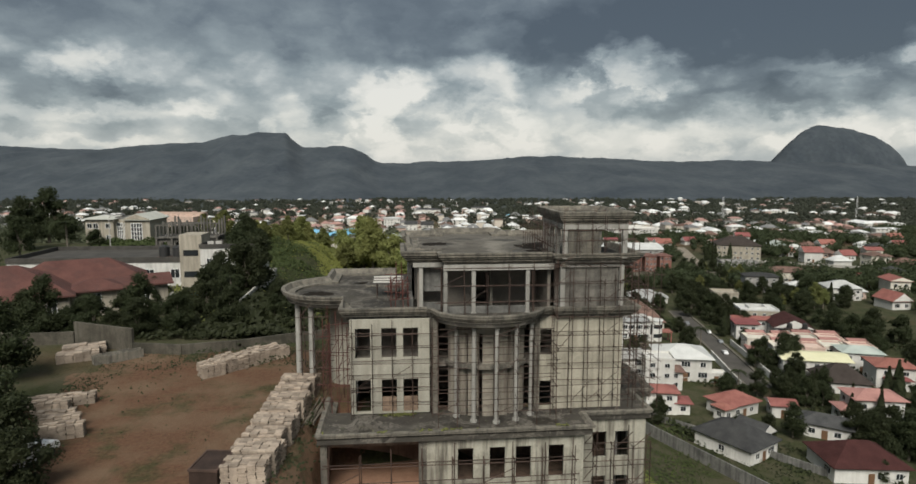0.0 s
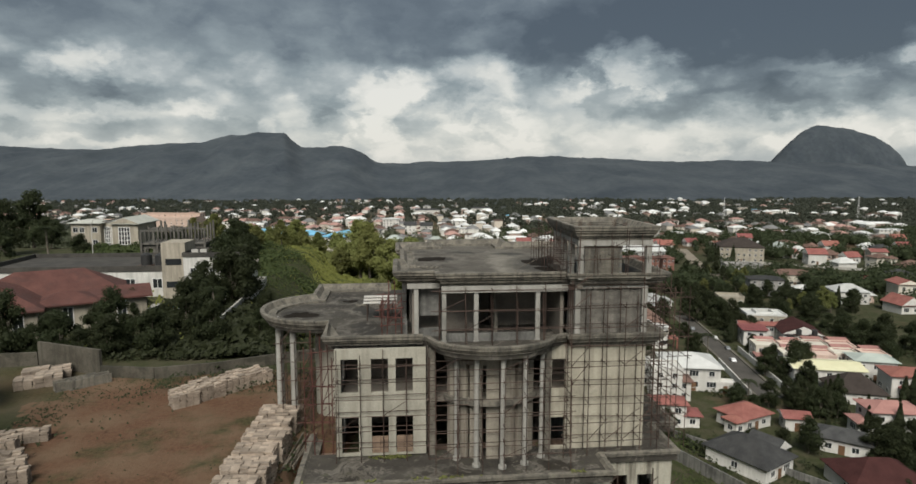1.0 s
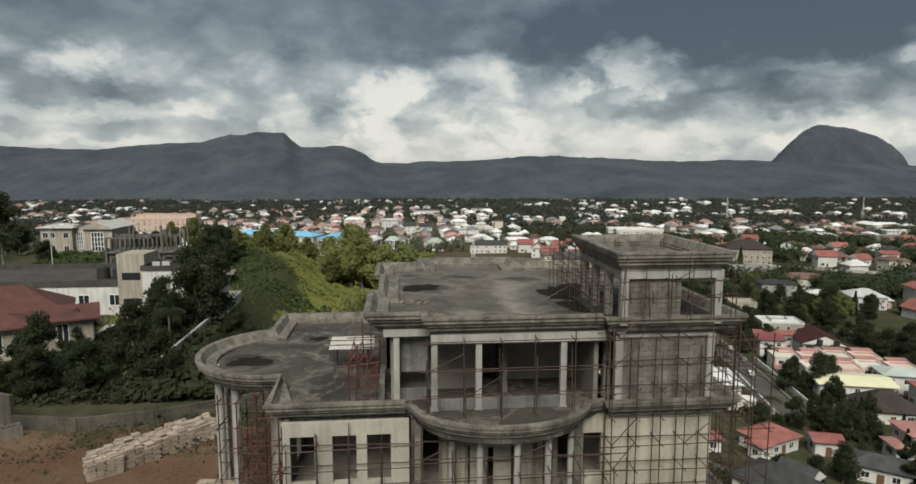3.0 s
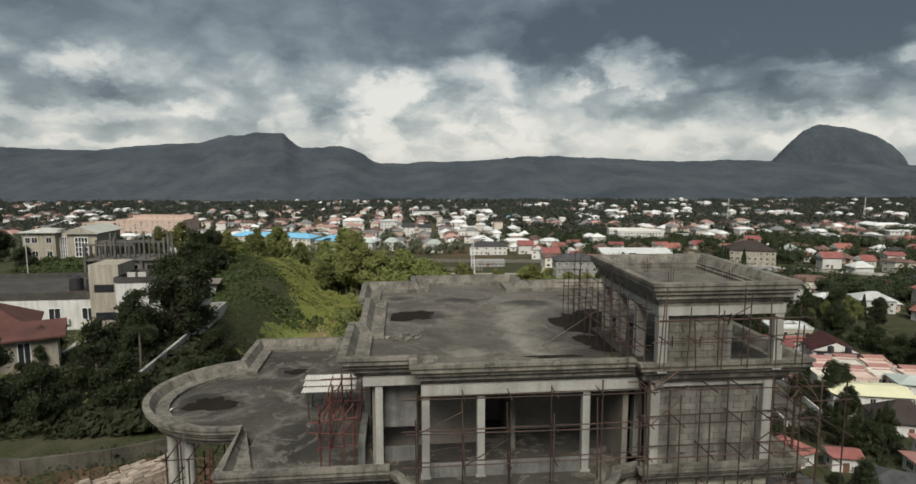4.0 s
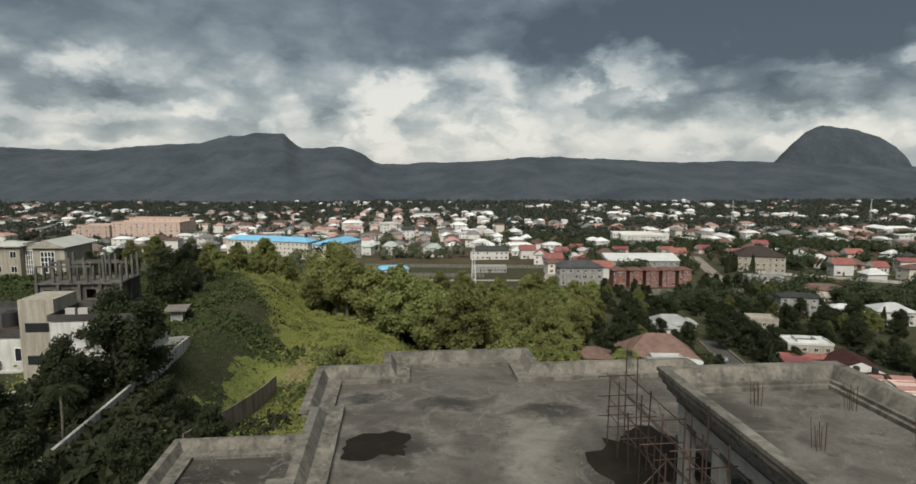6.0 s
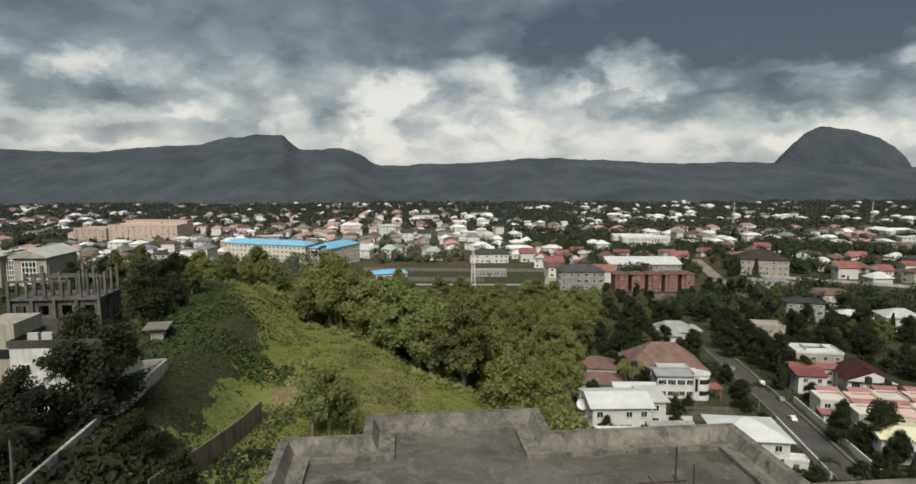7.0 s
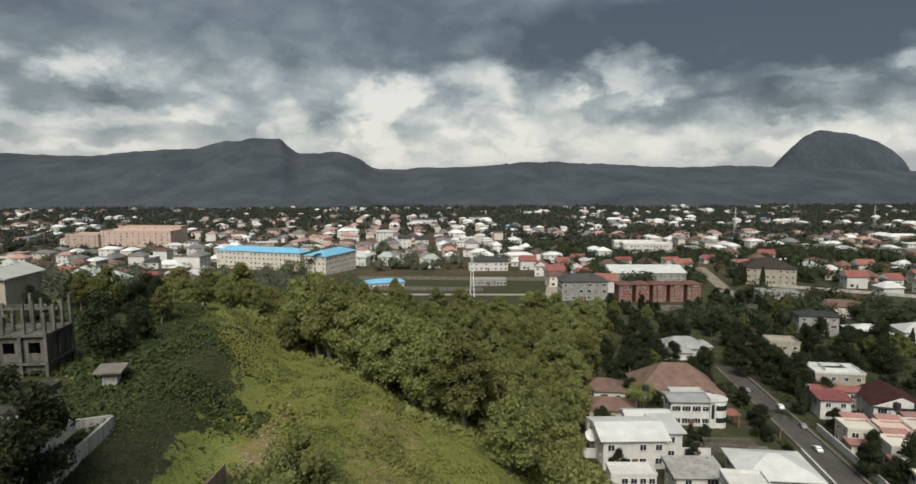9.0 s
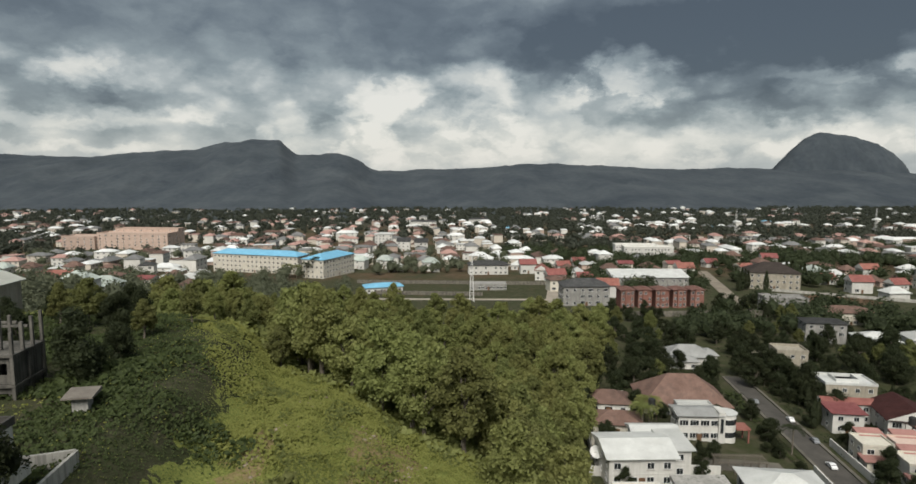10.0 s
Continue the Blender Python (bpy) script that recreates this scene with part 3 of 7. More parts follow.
        wet, rim = (w, r) if wet is None else (g.math("MAXIMUM", wet, w), g.math("MAXIMUM", rim, r))
    col = g.mix(g.math("MULTIPLY", rim, g.math("MULTIPLY", mid, 0.45)), col, (0.25, 0.235, 0.205))
    col = g.mix(g.math("MULTIPLY", wet, 0.8), col, (0.024, 0.021, 0.017))
    tide = g.ramp(g.noise(at, 0.5, 8.0, 0.75, 1.6), (0.56 - 0.02 * damp, 0.0), (0.58 - 0.02 * damp, 1.0), (0.62, 0.3), (0.68, 0.1))
    col = g.mix(g.math("MULTIPLY", tide, 0.38 + 0.1 * damp), col, (0.22, 0.2, 0.17))
    chips = g.ramp(g.noise(g.scaled(at, 1.0, 1.4, 1.0, (3, 8, 1)), 2.6, 10.0, 0.8, 0.8), (0.60, 0.0), (0.64, 0.9))
    col = g.mix(g.math("MULTIPLY", chips, 0.45 + 0.2 * damp), col, (0.27, 0.25, 0.215))
    moss = g.ramp(g.noise(at, 1.6, 6.0, 0.7), (0.60, 0.0), (0.66, 0.7))
    col = g.mix(moss, col, (0.05, 0.05, 0.03))
    g.link(col, bsdf.inputs["Base Color"])
    g.link(g.math("MULTIPLY_ADD", wet, -0.3, 0.92), bsdf.inputs["Roughness"])
    bsdf.inputs["Specular IOR Level"].default_value = 0.3
    n = g.add("ShaderNodeBump", Strength=0.4, Distance=0.03)
    g.link(g.math("MULTIPLY", fine, g.math("SUBTRACT", 1.0, wet)), n.inputs["Height"])
    g.link(n.outputs[0], bsdf.inputs["Normal"])
    g.link(bsdf.outputs[0], out.inputs[0])
    return m


ROOF_DECK = deck_material("wet_roof_screed", ((8.5, 4.6, 2.5, 5.0), (1.9, 8.4, 1.7, 1.3), (7.0, 1.3, 1.9, 0.45), (4.2, 11.6, 1.6, 0.7), (7.6, 10.6, 1.4, 0.9), (1.0, 12.4, 1.0, 0.5)), soak=((1.6, 3.2, 2.6, 1.6), (4.8, 4.6, 1.4, 2.4), (3.2, 12.0, 3.0, 1.2)), pale=((6.9, 6.4, 1.5, 4.0), (3.5, 2.5, 0.9, 0.9), (6.4, 3.0, 1.2, 1.6)))
TERRACE_DECK = deck_material("damp_terrace_screed", ((-7.6, 8.0, 1.8, 1.6), (-2.6, 4.0, 1.5, 2.4), (-4.6, 12.2, 1.2, 0.9), (-3.2, 9.2, 0.8, 1.6), (2.0, -2.4, 2.2, 0.6), (-3.4, -2.2, 1.6, 0.8), (8.2, -2.0, 1.2, 0.8)), 1.0)
house = thing("unfinished_building", pose(0, 0, 0), "large unfinished grey concrete mansion with cornices, columns and flat wet roofs", "building")

ROOF_LINE = [(14.6, 5.6), (14.6, 14.6), (8.1, 14.6), (8.1, 16.6), (1.75, 16.6), (1.75, 14.9), (-0.95, 14.9), (-0.95, 10.3), (-0.6, 10.3), (-0.6, 5.8), (-1.05, 5.8), (-1.05, 0.75), (1.4, 0.75), (1.4, -0.25), (9.1, -0.25)]
ARC = [(-5.85 + 4.5 * math.cos(radians(a)), 8.5 + 4.5 * math.sin(radians(a))) for a in range(110, 281, 6)]
TERRACE_LINE = [(-1.4, 16.8), (-7.4, 16.8), *ARC, (-5.2, 4.2), (-5.2, 0.25), (0.7, 0.25)]
BAY = [(4.75 + 3.85 * math.cos(radians(a)), -0.1 + 2.75 * math.sin(radians(a))) for a in range(188, 353, 8)]
BAY_LINE = [(0.7, -0.15), *BAY, (9.1, -0.5), (9.1, -0.75), (15.2, -0.75), (15.2, 5.0)]


def cornice(top, drop, out=0.62):
    """A stepped cornice with an upstand behind it, measured from its outer edge."""
    return [(-0.28, top), (0.0, top), (0.0, top - 0.12 * drop), (-0.1 * out, top - 0.15 * drop), (-0.1 * out, top - 0.30 * drop), (-0.3 * out, top - 0.36 * drop),
            (-0.3 * out, top - 0.46 * drop), (-0.52 * out, top - 0.55 * drop), (-0.52 * out, top - 0.66 * drop), (-0.8 * out, top - 0.72 * drop), (-0.8 * out, top - 0.8 * drop),
            (-out, top - 0.82 * drop), (-out, top - drop), (-out - 0.3, top - drop), (-out - 0.3, top - 0.42), (-0.5, top - 0.36)]


def swept(name, path, section, material=None, closed=False, label=""):
    bm = bmesh.new()
    sweep(bm, path, section, closed)
    bmesh.ops.recalc_face_normals(bm, faces=bm.faces)
    return part(name, bm, material or CONCRETE, house, label)


swept("roof_cornice", ROOF_LINE, cornice(16.42, 0.95), label="stepped concrete cornice with stained parapet")
swept("terrace_cornice", TERRACE_LINE, cornice(12.7, 0.95), label="curved stepped concrete cornice")
swept("bay_cornice", BAY_LINE, cornice(12.75, 0.8, 0.5), label="bowed stepped concrete cornice")
swept("tower_cornice", [(9.3, -0.95), (14.45, -0.95), (14.45, 5.75), (9.3, 5.75)], cornice(19.15, 0.85, 0.4), closed=True, label="stepped cornice round the tower roof")
swept("tower_band", [(9.1, -0.25), (9.1, -0.6), (15.35, -0.6), (15.35, 5.6), (14.6, 5.6)], cornice(16.35, 0.95, 0.7), label="projecting cornice below the tower room")
for line, z in ((ROOF_LINE, 16.12), (TERRACE_LINE, 12.33)):
    swept("gutter_kerb", line, [(-1.05, z - 0.25), (-0.92, z - 0.25), (-0.92, z), (-1.05, z)], CONCRETE, label="low cement kerb of the roof gutter")
swept("gutter_kerb", [(9.3, -0.95), (14.45, -0.95), (14.45, 5.75), (9.3, 5.75)], [(-0.62, 18.6), (-0.5, 18.6), (-0.5, 18.84), (-0.62, 18.84)], CONCRETE, closed=True)


def slab(name, outline, z0, z1, material, label=""):
    bm = bmesh.new()
    prism(bm, outline, z0, z1)
    return part(name, bm, material, house, label)


slab("roof_slab", [(-0.5, 1.3), (1.8, 1.3), (1.8, 0.3), (9.6, 0.3), (14.1, 0.3), (14.1, 14.1), (7.6, 14.1), (7.6, 16.1), (2.25, 16.1), (2.25, 14.4), (-0.4, 14.4), (-0.4, 5.8)], 15.6, 15.96, ROOF_DECK, "flat screeded roof with puddles and silt")
slab("terrace_slab", [(-0.9, 0.8), (9.0, 0.8), (9.0, 16.3), (-6.9, 16.3), (-6.9, 12.6), *[(-5.85 + 4.05 * math.cos(radians(a)), 8.5 + 4.05 * math.sin(radians(a))) for a in range(115, 276, 8)], (-4.7, 4.2), (-4.7, 0.8)], 11.85, 12.18, TERRACE_DECK, "flat terrace with dark damp patches")
slab("bay_slab", [(1.0, 1.0), (1.0, 0.0), *[(4.75 + 3.45 * math.cos(radians(a)), -0.1 + 2.4 * math.sin(radians(a))) for a in range(188, 353, 8)], (9.0, 0.0), (9.0, 1.0)], 11.95, 12.24, TERRACE_DECK, "bowed balcony slab")
slab("tower_slab", [(9.75, -0.5), (14.0, -0.5), (14.0, 5.3), (9.75, 5.3)], 18.3, 18.62, ROOF_DECK, "flat tower roof slab with silt and starter bars")
slab("tower_floor", [(9.3, -0.3), (14.6, -0.3), (14.6, 5.4), (9.3, 5.4)], 15.7, 16.02, TERRACE_DECK)

# front wall of the two lower storeys
bm = bmesh.new()
wall_x(bm, -4.45, 0.85, 5.5, 12.0, 0.0, 0.25, [(x, x + 1.0, z, z + h) for x in (-4.1, -2.36, -0.92) for z, h in ((9.36, 2.05), (5.62, 2.26))])
part("front_wall", bm, PLASTER, house, "cream plastered wall with unglazed openings")
bm = bmesh.new()
wall_x(bm, 8.35, 14.2, 5.4, 12.0, 0.0, 0.25, [(8.42, 9.25, z, z + 1.85) for z in (9.25, 5.6)])
part("front_wall", bm, surface("stained_plaster", (0.30, 0.278, 0.22), (0.42, 0.392, 0.315), 0.9, 0.5, 8, 0.25, streak=0.4, dark=(0.16, 0.145, 0.115), patch=0.3), house, "stained cream plastered blank wall")
for x0, x1 in ((-2.34, -1.42), (-0.9, 0.02)):
    for r in range(5):
        for c in range(2):
            part("infill_brick", boxes((x0 + c * 0.48 + 0.01, x0 + c * 0.48 + 0.47, 0.06, 0.2, 5.63 + r * 0.2, 5.82 + r * 0.2)), BRICK, house)
BAY_PLASTER = surface("grimy_bay_plaster", (0.20, 0.18, 0.145), (0.31, 0.282, 0.232), 0.9, 0.6, 8, 0.25, streak=0.6, dark=(0.08, 0.06, 0.05))
COLUMN = surface("pale_column_render", (0.235, 0.228, 0.206), (0.344, 0.336, 0.307), 0.88, 0.8, 9, 0.2, streak=0.4, dark=(0.14, 0.13, 0.11))
# bay: bowed wall behind the columns, with tall openings
for z0, z1 in ((5.45, 8.85), (9.1, 12.0)):
    for k in range(7):
        a0, a1 = radians(198 + k * 21), radians(198 + k * 21 + 15.5)
        ring = [(4.75 + r * 1.2 * math.cos(a), 0.75 + r * 0.75 * math.sin(a)) for r, a in ((2.3, a0), (2.3, a1), (2.05, a1), (2.05, a0))]
        bm = bmesh.new()
        prism(bm, ring, z0, z1)
        part("bay_pier", bm, BAY_PLASTER, house)
bm = bmesh.new()
prism(bm, [(4.75 + 2.9 * math.cos(radians(a)), 0.6 + 2.05 * math.sin(radians(a))) for a in range(190, 352, 9)], 8.85, 9.1)
part("bay_balcony", bm, CONCRETE, house, "bowed concrete balcony slab")
bm = bmesh.new()
prism(bm, [(4.75 + 2.85 * math.cos(radians(a)), 0.7 + 1.9 * math.sin(radians(a))) for a in range(190, 352, 9)], 11.2, 12.0)
part("bay_lintel", bm, BAY_PLASTER, house)
for x, y in ((2.6, -0.8), (3.65, -1.75), (5.1, -2.1), (6.45, -1.75), (7.6, -0.95)):
    bm = bmesh.new()
    tube(bm, (x, y, 5.45), (x, y, 5.6), 0.24, 0.24, 14)
    tube(bm, (x, y, 5.6), (x, y, 11.75), 0.15, 0.14, 14)
    tube(bm, (x, y, 11.75), (x, y, 12.0), 0.2, 0.25, 14)
    part("column", bm, COLUMN, house, "round cement column")
part("pilaster", boxes((1.05, 1.42, -0.16, 0.3, 5.45, 12.05)), CONCRETE, house)
part("pilaster", boxes((8.0, 8.36, -0.16, 0.3, 5.45, 12.05)), CONCRETE, house)
# side, back and inner walls
bm = bmesh.new()
wall_y(bm, 0.25, 16.0, 5.0, 11.9, -4.45, -4.2, [(y, y + 1.1, z, z + 1.8) for y in (2.2, 5.4, 8.6, 11.8) for z in (9.3, 5.8)])
part("side_wall", bm, CONCRETE_GREY, house, "bare grey side wall")
bm = bmesh.new()
wall_y(bm, 0.25, 14.0, -14, 15.8, 13.95, 14.2, [(y, y + 1.2, z, z + 1.7) for y in (7.0, 10.0, 12.2) for z in (13.2, 9.4, 5.9, 2.0)])
part("side_wall", bm, CONCRETE_GREY, house)
bm = bmesh.new()
wall_x(bm, -4.45, 14.2, -14, 11.9, 15.0, 15.25, [(x, x + 1.2, z, z + 1.7) for x in (-2.5, 1, 4, 7, 10) for z in (9.4, 5.9)])
box(bm, -0.4, 14.0, 13.9, 14.1, 12.15, 15.6)
part("back_wall", bm, CONCRETE_GREY, house)
part("inner_wall", boxes((-4.2, 13.9, 4.6, 4.8, 5.5, 11.9), (0.95, 1.1, 0.6, 4.6, 5.5, 11.9), (8.2, 8.35, 0.6, 4.6, 5.5, 11.9), (-4.2, 13.9, 0.3, 14.8, 8.6, 8.75)), DARK_INSIDE, house, "bare inner block walls in shade")
# third storey: open front with slim columns
for x, y in ((0.35, 1.3), (1.95, 0.35), (3.85, 0.35), (7.55, 0.35)):
    part("storey_column", boxes((x - 0.13, x + 0.13, y - 0.13, y + 0.13, 12.15, 15.4), (x - 0.17, x + 0.17, y - 0.17, y + 0.17, 12.15, 12.3)), COLUMN, house, "slim square cement column")
part("storey_column", boxes((5.25, 5.45, 2.3, 2.5, 12.15, 15.0)), CONCRETE, house)
part("ring_beam", boxes((1.8, 9.4, 0.14, 0.5, 15.2, 15.59), (-0.2, 1.8, 1.1, 1.5, 15.3, 15.59)), COLUMN, house, "pale rendered ring beam")
part("parapet_wall", boxes((2.1, 7.4, 0.28, 0.42, 12.2, 12.72)), CONCRETE_GREY, house, "low grey balcony wall")
for row in ((0.3, 3.9, 3.0, 3.2, 12.15, 15.6), (5.5, 9.0, 4.0, 4.2, 12.15, 15.6), (3.9, 4.1, 3.0, 5.0, 12.15, 15.6), (5.3, 5.5, 2.5, 5.0, 12.15, 15.6), (0.2, 13.8, 5.0, 5.2, 12.15, 15.6), (9.0, 9.2, 0.6, 5.0, 12.15, 15.6), (0.0, 0.2, 5.2, 14.6, 12.15, 15.6), (0.1, 0.3, 1.5, 5.0, 12.15, 15.6), (4.1, 5.3, 3.0, 3.2, 14.6, 15.6)):
    part("room_wall", boxes(row), DARK_INSIDE, house, "bare block partition wall of the open upper storey")
part("upper_side_wall", boxes((-0.45, -0.2, 5.9, 14.5, 12.15, 15.65), (-0.45, -0.2, 1.6, 4.4, 12.15, 13.0)), CONCRETE_GREY, house)
# tower: wall panel at the third storey and the open room above it
TOWER_BLOCK = surface("rough_hollow_block", (0.101, 0.094, 0.081), (0.181, 0.168, 0.147), 0.95, 1.2, 10, 0.45, vary=0.16, streak=0.35)
for r in range(14):
    for c in range(9):
        x0 = 10.08 + c * 0.46 - (0.23 if r % 2 else 0)
        x0, x1 = max(10.1, x0), min(13.78, x0 + 0.45)
        if x1 - x0 > 0.08:
            part("wall_block", boxes((x0 + 0.006, x1 - 0.006, 0.06, 0.25, 12.2 + r * 0.225, 12.412 + r * 0.225)), TOWER_BLOCK, house)
part("mortar_backing", boxes((10.1, 13.78, 0.09, 0.23, 12.18, 15.36)), CONCRETE_GREY, house)
part("tower_beam", boxes((9.75, 14.1, -0.08, 0.3, 15.36, 15.69)), COLUMN, house, "pale rendered beam")
part("wall_panel", boxes((0.5, 1.72, 1.75, 1.9, 13.5, 15.2), (0.5, 1.72, 1.75, 1.9, 12.15, 12.7)), CONCRETE_GREY, house, "grey rendered panel beside the column")
for z0, z1 in ((12.15, 15.5), (16.0, 18.25)):
    front = 0.05 if z0 < 16 else -0.36
    for x, y in ((9.88, front), (13.98, front), (9.88, 5.0), (13.98, 5.0), (9.88, 1.5), (9.88, 3.3)):
        part("tower_column", boxes((x - 0.16, x + 0.16, y - 0.16, y + 0.16, z0, z1)), COLUMN, house, "square cement corner column")
part("tower_beam", boxes((9.69, 14.17, -0.54, -0.18, 17.98, 18.33), (9.69, 14.17, 4.85, 5.2, 17.98, 18.33), (9.7, 10.06, -0.18, 4.85, 17.98, 18.33), (13.8, 14.16, -0.18, 4.85, 17.98, 18.33)), COLUMN, house, "pale rendered tower beam")
courses = []
for r in range(9):
    for c in range(5):
        x0 = 10.15 + c * 0.46 - (0.23 if r % 2 else 0)
        courses.append((max(10.13, x0), min(12.38, x0 + 0.45), -0.4, -0.22, 16.03 + r * 0.225, 16.245 + r * 0.225))
for row in courses:
    part("wall_block", boxes(tuple(v + (0.006 if i % 2 == 0 else -0.006) for i, v in enumerate(row))), CONCRETE, house)
part("mortar_backing", boxes((10.12, 12.39, -0.36, -0.26, 16.02, 17.97)), CONCRETE_GREY, house)
# podium
slab("podium_slab", [(-6.3, -3.3), (11.2, -3.3), (11.2, -1.1), (16.0, -1.1), (16.0, 2.7), (17.6, 2.7), (17.6, 9.0), (14.0, 9.0), (14.0, 0.5), (-6.3, 0.5)], 4.95, 5.42, TERRACE_DECK, "damp podium terrace slab")
swept("podium_cornice", [(-6.4, 3.0), (-6.4, -3.45), (11.35, -3.45), (11.35, -1.3), (16.1, -1.3), (16.1, 2.6), (17.8, 2.6), (17.8, 9.0)], cornice(5.62, 0.75, 0.5), label="stained podium cornice")
bm = bmesh.new()
wall_x(bm, 0.5, 10.75, -4, 4.9, -2.95, -2.7, [(x, x + 1.0, z, z + 2.2) for x in (2.5, 4.56, 6.26, 8.42) for z in (2.0, -1.7)])
PODIUM_PLASTER = surface("water_stained_plaster", (0.286, 0.273, 0.223), (0.403, 0.386, 0.319), 0.9, 0.5, 8, 0.25, streak=0.75, dark=(0.045, 0.036, 0.028), patch=0.3)
part("podium_wall", bm, PODIUM_PLASTER, house, "stained cream podium wall with square openings")
bm = bmesh.new()
wall_x(bm, 10.75, 15.75, -12, 4.9, -0.9, -0.65, [(x, x + 0.98, z, z + 1.85) for x in (12.0, 13.6) for z in (2.15, -1.05, -4.4)])
wall_y(bm, -0.65, 9, -14, 4.9, 15.5, 15.75, [(y, y + 1.0, z, z + 1.8) for y in (1, 4, 7) for z in (2.15, -1.05)])
part("podium_wall", bm, PODIUM_PLASTER, house)
part("garage_pier", boxes((-6.15, -5.75, -3.0, -2.6, -1, 4.95)), CONCRETE, house)
part("garage_pier", boxes((0.0, 0.5, -3.0, -2.6, -1, 4.95)), CONCRETE, house)
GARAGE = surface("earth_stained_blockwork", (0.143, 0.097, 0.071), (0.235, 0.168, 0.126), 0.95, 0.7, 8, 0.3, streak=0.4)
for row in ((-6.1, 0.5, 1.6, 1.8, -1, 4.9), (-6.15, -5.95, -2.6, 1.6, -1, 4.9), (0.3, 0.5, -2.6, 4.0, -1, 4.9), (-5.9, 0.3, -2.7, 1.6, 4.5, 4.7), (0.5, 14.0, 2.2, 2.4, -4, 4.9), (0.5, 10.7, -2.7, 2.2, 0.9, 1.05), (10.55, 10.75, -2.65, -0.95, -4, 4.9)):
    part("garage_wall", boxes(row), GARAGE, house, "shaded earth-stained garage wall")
part("garage_floor", boxes((-6.6, 1.2, -11.0, 1.6, -1.5, 1.3)), surface("red_earth_floor", (0.2, 0.11, 0.07), (0.3, 0.18, 0.12), 0.95, 0.6, 8, 0.3), house)
# standing water on the flat roofs
WATER = surface("standing_water", (0.012, 0.010, 0.008), (0.022, 0.018, 0.014), 0.9, 0.6, 3, 0.03, spec=0.08)


def puddle(x, y, z, rx, ry, seed):
    ring = []
    for k in range(40):
        a = 2 * math.pi * k / 40
        f = 1 + 0.6 * noise.noise((math.cos(a) * 1.3 + seed * 7.1, math.sin(a) * 1.3, 0.4)) + 0.3 * noise.noise((math.cos(a) * 4, math.sin(a) * 5, seed * 3.0))
        ring.append((x + rx * f * math.cos(a), y + ry * f * math.sin(a)))
    bm = bmesh.new()
    prism(bm, ring, z - 0.02, z + 0.006)
    part("puddle", bm, WATER, house, "dark shallow puddle on the flat roof")


for k, p in enumerate(((1.9, 8.35, 15.96, 1.05, 0.8), (6.9, 1.75, 15.96, 1.1, 0.2), (9.9, 6.2, 15.96, 1.7, 3.2), (9.6, 3.2, 15.96, 1.2, 1.1), (-7.6, 8.0, 12.18, 0.95, 0.8), (-4.4, 12.1, 12.18, 0.6, 0.4))):
    puddle(*p, k)
# rotunda columns under the round terrace
for a in (172, 204, 236):
    x, y = -5.85 + 3.4 * math.cos(radians(a)), 8.5 + 3.4 * math.sin(radians(a))
    bm = bmesh.new()
    tube(bm, (x, y, 4.9), (x, y, 5.2), 0.32, 0.32, 16)
    tube(bm, (x, y, 5.2), (x, y, 11.85), 0.235, 0.215, 16)
    part("column", bm, COLUMN, house, "tall round cement column")
bm = bmesh.new()
tube(bm, (-5.4, 8.5, 5.0), (-5.4, 8.5, 11.85), 1.3, 1.3, 28)
part("stair_drum", bm, PLASTER, house, "round plastered stair drum")
for x, y in ((11.2, 4.1), (11.1, 1.7), (13.3, 3.6), (13.2, 1.4)):
    for k in range(6):
        dx, dy = (k % 3 - 1) * 0.09, (k // 3) * 0.16
        bm = bmesh.new()
        tube(bm, (x + dx, y + dy, 18.6), (x + dx * 1.3, y + dy + 0.02 * k, 19.1 + 0.06 * (k % 4)), 0.009, n=4)
        part("starter_bar", bm, REBAR, house)


# ---- scaffolding ----
bm = bmesh.new()
tube(bm, (0, 0, 0), (0, 0, 1), 1.0, n=6)
POLE = bpy.data.meshes.new("scaffold_pole")
bm.to_mesh(POLE)
bm.free()
POLE.materials.append(RUST)


POLE_RED = POLE.copy()
POLE_RED.materials.clear()
POLE_RED.materials.append(RED_RUST)


def pole(parent, p, q, r, name="pole", me=None):
    p, q = Vector(p) - parent.matrix_basis.translation, Vector(q) - parent.matrix_basis.translation
    d = q - p
    piece(name, me or POLE, parent, Matrix.LocRotScale(p, d.to_track_quat("Z", "Y"), (r, r, d.length)))


